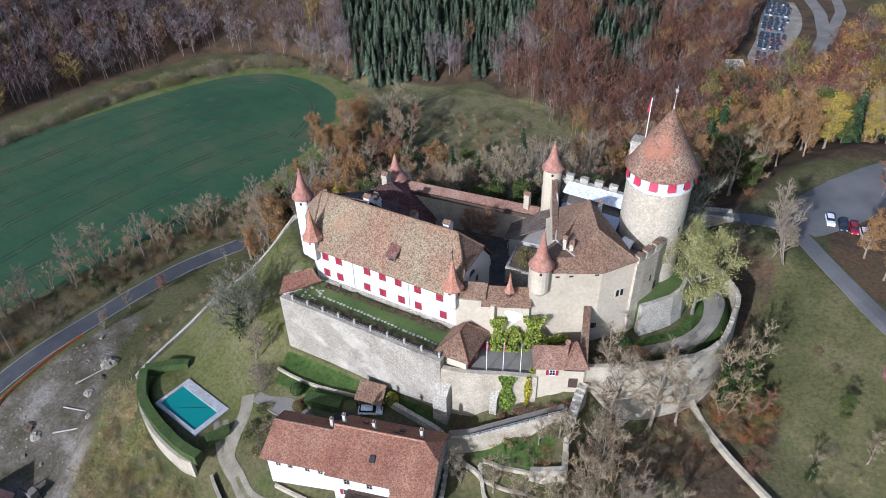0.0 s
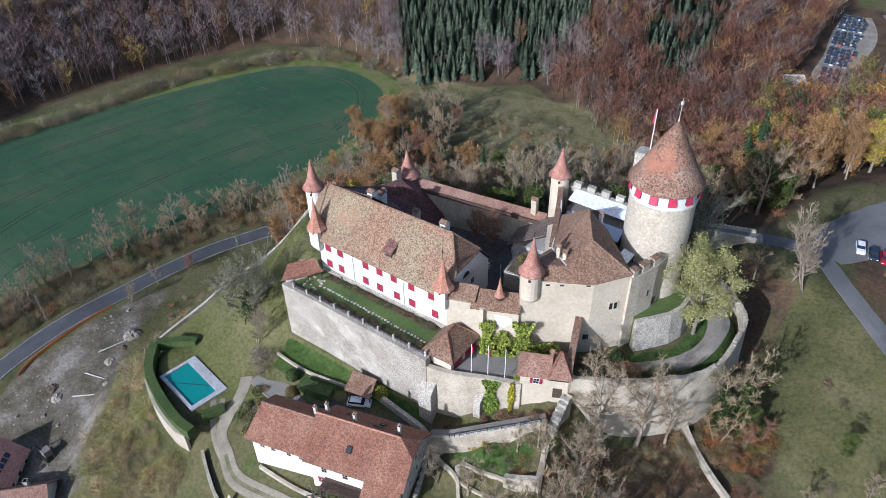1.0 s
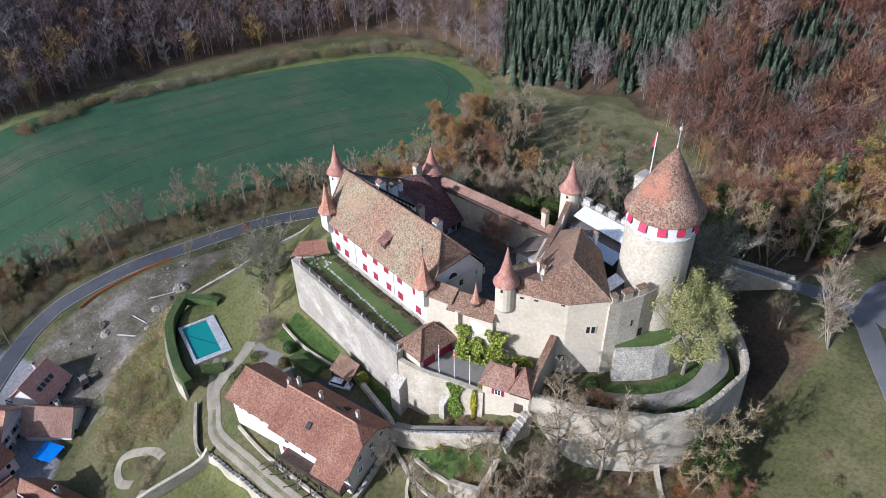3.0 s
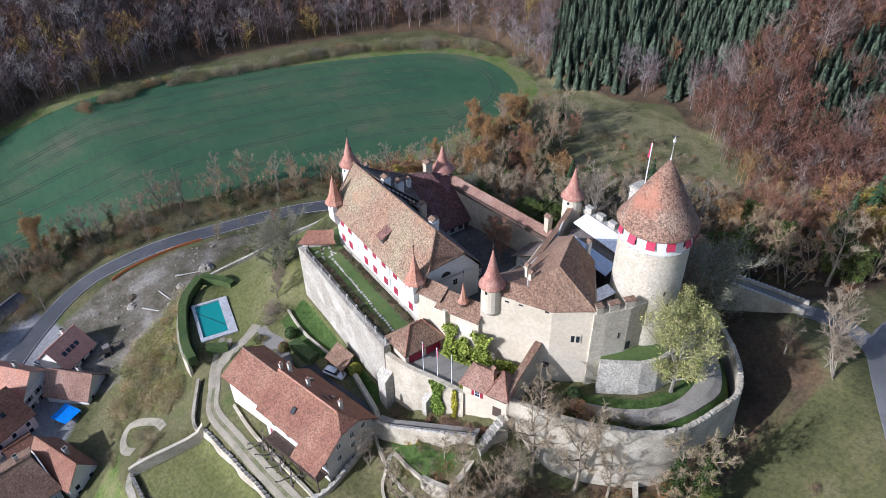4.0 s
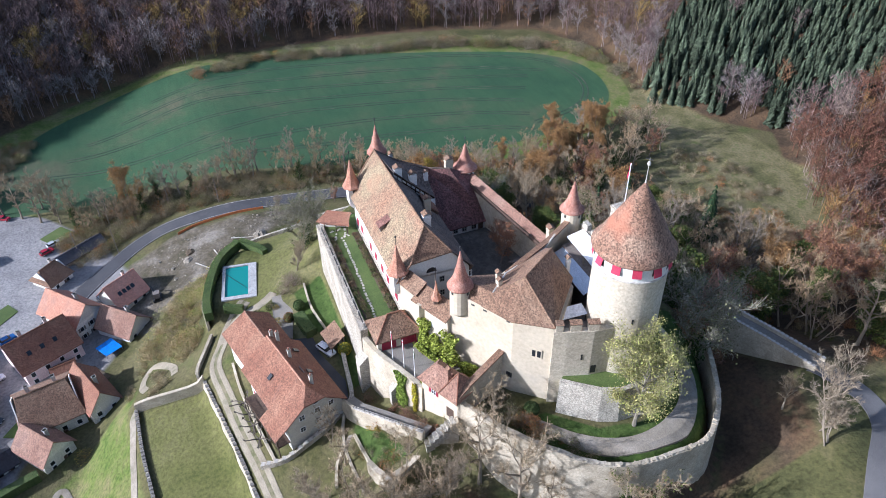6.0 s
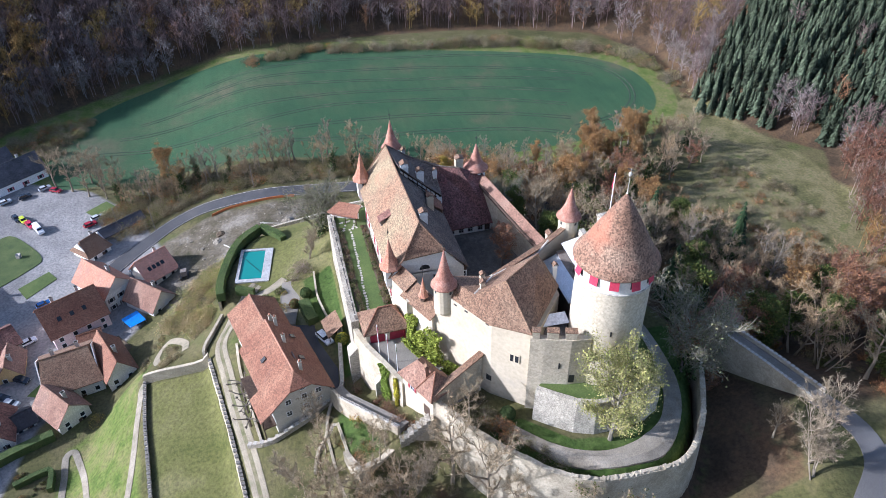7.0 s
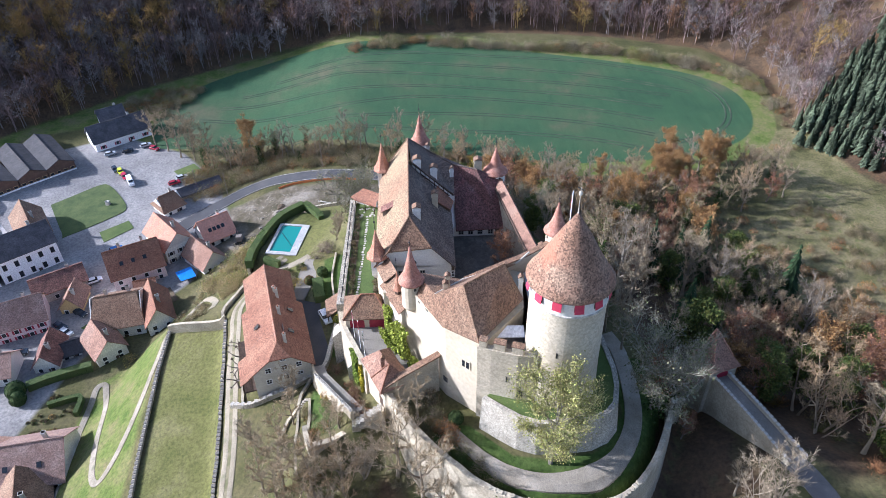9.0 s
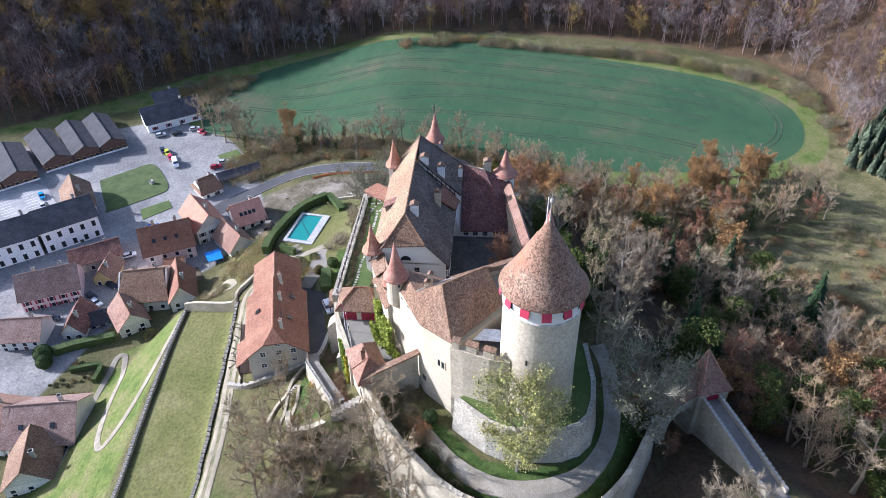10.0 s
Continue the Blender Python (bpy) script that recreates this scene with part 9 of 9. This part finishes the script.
def creeper(name, patches, tone, label, size=0.2):
    """Leaves that hang on a wall; patches: a corner, the two edges of the patch, how thick, how many."""
    p = Plant(len(patches) * 7 + int(tone[0] * 1000))
    o0 = Vector(patches[0][0])
    for o, u, v, thick, n in patches:
        o, u, v = Vector(o), Vector(u), Vector(v)
        w = u.cross(v).normalized()
        for k in range(n):
            a, b = rng.random(), rng.random()
            a = 0.5 + (a - 0.5) * (0.75 + 0.3 * math.sin(b * 9 + o.x))
            p.leaf(o + u * a + v * b + w * rng.uniform(-0.1, thick) - o0, size * rng.uniform(0.6, 1.3), toned(rng, tone, 0.4))
    e = thing(name, o0, label, "climber")
    f = new("foliage", p.mesh("foliage", leaf))
    f.parent = e
    return e


IVY = (0.25, 0.29, 0.05)
creeper("climber", [((-18.9, -28.1, 33.7), (2.6, 1.1, 0), (0, 0, 6.9), 0.9, 1500), ((-16.6, -27.2, 33.7), (3.0, 1.3, 0), (0, 0, 4.8), 0.9, 1200), ((-13.8, -26.0, 33.7), (3.6, 2.0, 0), (0, 0, 7.4), 1.0, 1900),
                    ((-10.6, -24.0, 33.7), (4.2, 2.7, 0), (0, 0, 2.4), 1.1, 1100), ((-18.6, -28.8, 33.6), (6.0, 2.6, 0), (0.4, -0.8, 1.6), 0.8, 900)], IVY, "lush yellow-green climber on the castle wall", 0.24)
creeper("climber", [((-14.1, -34.5, 25.2), (2.8, 1.15, 0), (0, 0, 8.9), 0.6, 2200)], (0.17, 0.23, 0.04), "green climber down the yard wall", 0.24)
creeper("climber", [((-9.9, -32.9, 26.8), (1.1, 0.45, 0), (0, 0, 7.6), 0.45, 800)], (0.34, 0.30, 0.03), "yellow climber down the yard wall", 0.22)
creeper("climber", [((-9.8, -31.4, 33.7), (1.2, 1.6, 0), (0, 0, 1.8), 0.7, 420)], (0.20, 0.22, 0.03), "yellow-green climber by the lodge", 0.24)


def shrub(x, y, r, z, tone, leaf_tone, label, leaves=260):
    """A loose garden shrub of stems and leaves."""
    p = Plant(int(abs(x * 91 + y * 37)))
    q = p.r
    for i in range(60):
        a, e = q.uniform(0, 6.28), q.uniform(0.2, 1.4)
        d = Vector((math.cos(a) * math.cos(e), math.sin(a) * math.cos(e), math.sin(e) * 1.15)) * r * q.uniform(0.6, 1.1)
        p.sliver(Vector((q.gauss(0, 0.1), q.gauss(0, 0.1), -0.1)), d, 0.025, toned(q, tone, 0.3))
        for w in range(3):
            o = d * q.uniform(0.5, 1)
            p.sliver(o, o + Vector((q.gauss(0, 0.25), q.gauss(0, 0.25), q.gauss(0.1, 0.2))) * r, 0.018, toned(q, tone, 0.3))
    for i in range(int(leaves * r)):
        a, e, k = q.uniform(0, 6.28), math.asin(q.uniform(-0.1, 1)), q.uniform(0.5, 1.0) ** 0.5
        p.leaf(Vector((math.cos(a) * math.cos(e), math.sin(a) * math.cos(e), math.sin(e))) * k * r, 0.11, toned(q, leaf_tone, 0.4))
    t = thing("shrub", (x, y, z), label, "shrub")
    f = new("foliage", p.mesh("foliage", leaf))
    f.parent = t
    return t


BROWN, GREEN_LEAF, OLIVE = (0.16, 0.12, 0.08), (0.05, 0.085, 0.02), (0.14, 0.14, 0.05)
for k in range(34):
    x = -53 + 0.8 * k + rng.uniform(-0.3, 0.3)
    shrub(x, rng.uniform(-36.1, -35.2), rng.uniform(0.4, 0.8), TERRACE_Z, BROWN, rng.choice([GREEN_LEAF, OLIVE, (0.16, 0.11, 0.06)]), "low garden shrub in the terrace border", 160)
for k in range(30):
    x = -53 + 0.9 * k + rng.uniform(-0.3, 0.3)
    shrub(x, rng.uniform(-31.0, -30.2), rng.uniform(0.4, 0.85), TERRACE_Z, BROWN, rng.choice([GREEN_LEAF, OLIVE, (0.18, 0.11, 0.06)]), "low garden shrub at the house's foot", 160)
shrub(4.6, -17.6, 1.7, 33.0, (0.26, 0.17, 0.10), (0.34, 0.17, 0.07), "rust-brown shrub inside the outer wall", 420)
shrub(6.8, -18.4, 1.3, 33.0, (0.28, 0.20, 0.12), (0.33, 0.19, 0.08), "rust-brown shrub inside the outer wall", 300)
shrub(-2.4, -20.6, 1.9, 33.0, (0.20, 0.15, 0.10), (0.20, 0.14, 0.07), "dark leafless shrub against the wing wall", 120)
shrub(-19.0, -39.0, 2.3, ground(-19, -39), (0.20, 0.12, 0.085), (0.16, 0.09, 0.05), "round leafless brown shrub under the yard wall", 40)
for k in range(16):
    f = rng.random()
    x, y = -14 + 12 * f, -36.2 + 4.2 * f + rng.uniform(-1.0, 0.6)
    shrub(x, y, rng.uniform(0.9, 1.7), ground(x, y), (0.22, 0.13, 0.09), rng.choice([(0.22, 0.09, 0.045), (0.20, 0.12, 0.06), (0.16, 0.14, 0.06)]), "rust-brown shrub under the yard wall", 90)
for x, y, r in ((-14.5, -41.6, 1.0), (-12.0, -40.4, 1.1), (-10.0, -39.6, 0.8)):
    shrub(x, y, r, ground(x, y), (0.22, 0.16, 0.06), (0.34, 0.24, 0.04), "yellow autumn shrub below the ramp", 240)
for x, y, r in ((-21.0, -10.5, 1.2), (-19.5, -12.6, 1.1), (-18.0, -10.0, 1.3), (-20.5, -8.4, 1.0), (-16.8, -12.8, 0.9)):
    shrub(x, y, r, 40.7, (0.18, 0.14, 0.08), (0.20, 0.18, 0.05), "yellow-green shrub on the court terrace", 220)
for x, y, r, c in ((1.6, -20.0, 2.2, 0), (4.0, -18.4, 2.0, 1), (6.2, -17.4, 1.8, 1), (8.0, -15.8, 1.5, 0), (-1.0, -20.6, 2.0, 0), (10.5, -13.2, 1.2, 0)):
    shrub(x, y, r, ground(x, y), (0.20, 0.16, 0.11), (0.30, 0.13, 0.05) if c else (0.13, 0.13, 0.06), "rust-leaved shrub inside the ward wall" if c else "tangled shrub inside the ward wall", 120)


for k in range(22):
    f = rng.random()
    x, y = -56.2 + 7.5 * rng.random(), -59.0 + 9.5 * f
    shrub(x, y, rng.uniform(0.9, 1.9), ground(x, y), (0.22, 0.18, 0.12), rng.choice([(0.07, 0.09, 0.025), (0.15, 0.14, 0.05), (0.28, 0.22, 0.05), (0.24, 0.19, 0.12)]), "thick garden shrub between the lane and the farmhouse", 240)
for x, y, r in ((-60.6, -46.2, 2.6), (-58.4, -47.6, 2.2), (-59.5, -44.6, 2.4), (-62.0, -45.0, 2.0)):
    shrub(x, y, r, ground(x, y), (0.24, 0.19, 0.15), (0.22, 0.17, 0.13), "big leafless brown shrub on the lawn", 90)


def pollard(x, y, size):
    """A clipped plane tree: stout crooked limbs that end in knuckles."""
    z = ground(x, y)
    p = Plant(int(abs(x * 31)))
    q = p.r
    tone = (0.13, 0.11, 0.09)
    p.tube(Vector((0, 0, -0.3)), Vector((0, 0, 2.0 * size)), 0.22, 0.2, tone, 7)
    for i in range(5):
        a = i * 1.26 + q.uniform(-0.3, 0.3)
        o = Vector((0, 0, 1.9 * size))
        for k in range(3):
            e = o + Vector((math.cos(a) * 0.75, math.sin(a) * 0.75, q.uniform(0.05, 0.4))) * size
            p.tube(o, e, 0.15 - 0.03 * k, 0.13 - 0.03 * k, toned(q, tone), 5)
            o, a = e, a + q.uniform(-0.7, 0.7)
        for w in range(7):
            p.tube(o, o + Vector((q.gauss(0, 0.22), q.gauss(0, 0.22), q.gauss(0.15, 0.15))), 0.11, 0.05, toned(q, tone), 4)
    t = thing("pollard_tree", (x, y, z), "dark pollarded tree with knuckled limbs by the lane", "tree", "pollards before the farmhouse")
    f = new("trunk", p.mesh("trunk", bark))
    f.parent = t


for x, y in ((-31.5, -61.0), (-28.4, -60.6), (-25.2, -60.2), (-21.6, -59.8)):
    pollard(x, y, 1.1)


hedge([(-44.5, -121.0), (-47.2, -116.4), (-49.6, -110.6), (-50.8, -107.2)], 2.2, 2.2, (0.03, 0.065, 0.018), "dark green clipped village hedge", leaves=60)
hedge([(-38.6, -113.6), (-40.6, -108.4), (-40.4, -106.2), (-35.5, -105.8)], 1.2, 1.6, (0.035, 0.07, 0.02), "dark green clipped garden hedge", leaves=60)
for x, y, r in ((-43.0, -123.0, 2.4), (-40.5, -121.5, 2.0)):
    ball(x, y, r, (0.025, 0.055, 0.016), "big round dark green bush by the hedge")
shrub(-52.5, -98.0, 2.4, ground(-52.5, -98.0), (0.24, 0.17, 0.08), (0.36, 0.26, 0.05), "thin yellow-topped shrub on the slope", 120)
for k in range(26):
    x, y = rng.uniform(-44, -26), rng.uniform(-117, -106)
    shrub(x, y, rng.uniform(0.4, 0.9), ground(x, y), BROWN, rng.choice([GREEN_LEAF, OLIVE, (0.24, 0.16, 0.05)]), "garden shrub behind the village hedge", 140)

for k in range(14):
    x, y = 22 + rng.uniform(-3, 9), -19 + rng.uniform(-6, 7)
    shrub(x, y, rng.uniform(0.9, 2.0), ground(x, y), (0.20, 0.13, 0.09), rng.choice([(0.22, 0.10, 0.05), (0.26, 0.13, 0.06), (0.15, 0.13, 0.05)]), "rust-brown thicket shrub below the outer wall", 110)
for k in range(14):
    x, y = rng.uniform(34, 64), rng.uniform(-40, 8)
    shrub(x, y, rng.uniform(0.7, 1.6), ground(x, y), BROWN, rng.choice([GREEN_LEAF, OLIVE, (0.2, 0.12, 0.06)]), "scattered shrub on the meadow", 130)
# the patterns from which the trees were copied are no part of the place
for kinds in KINDS.values():
    for e in kinds:
        for o in (*e.children, e):
            bpy.data.objects.remove(o)
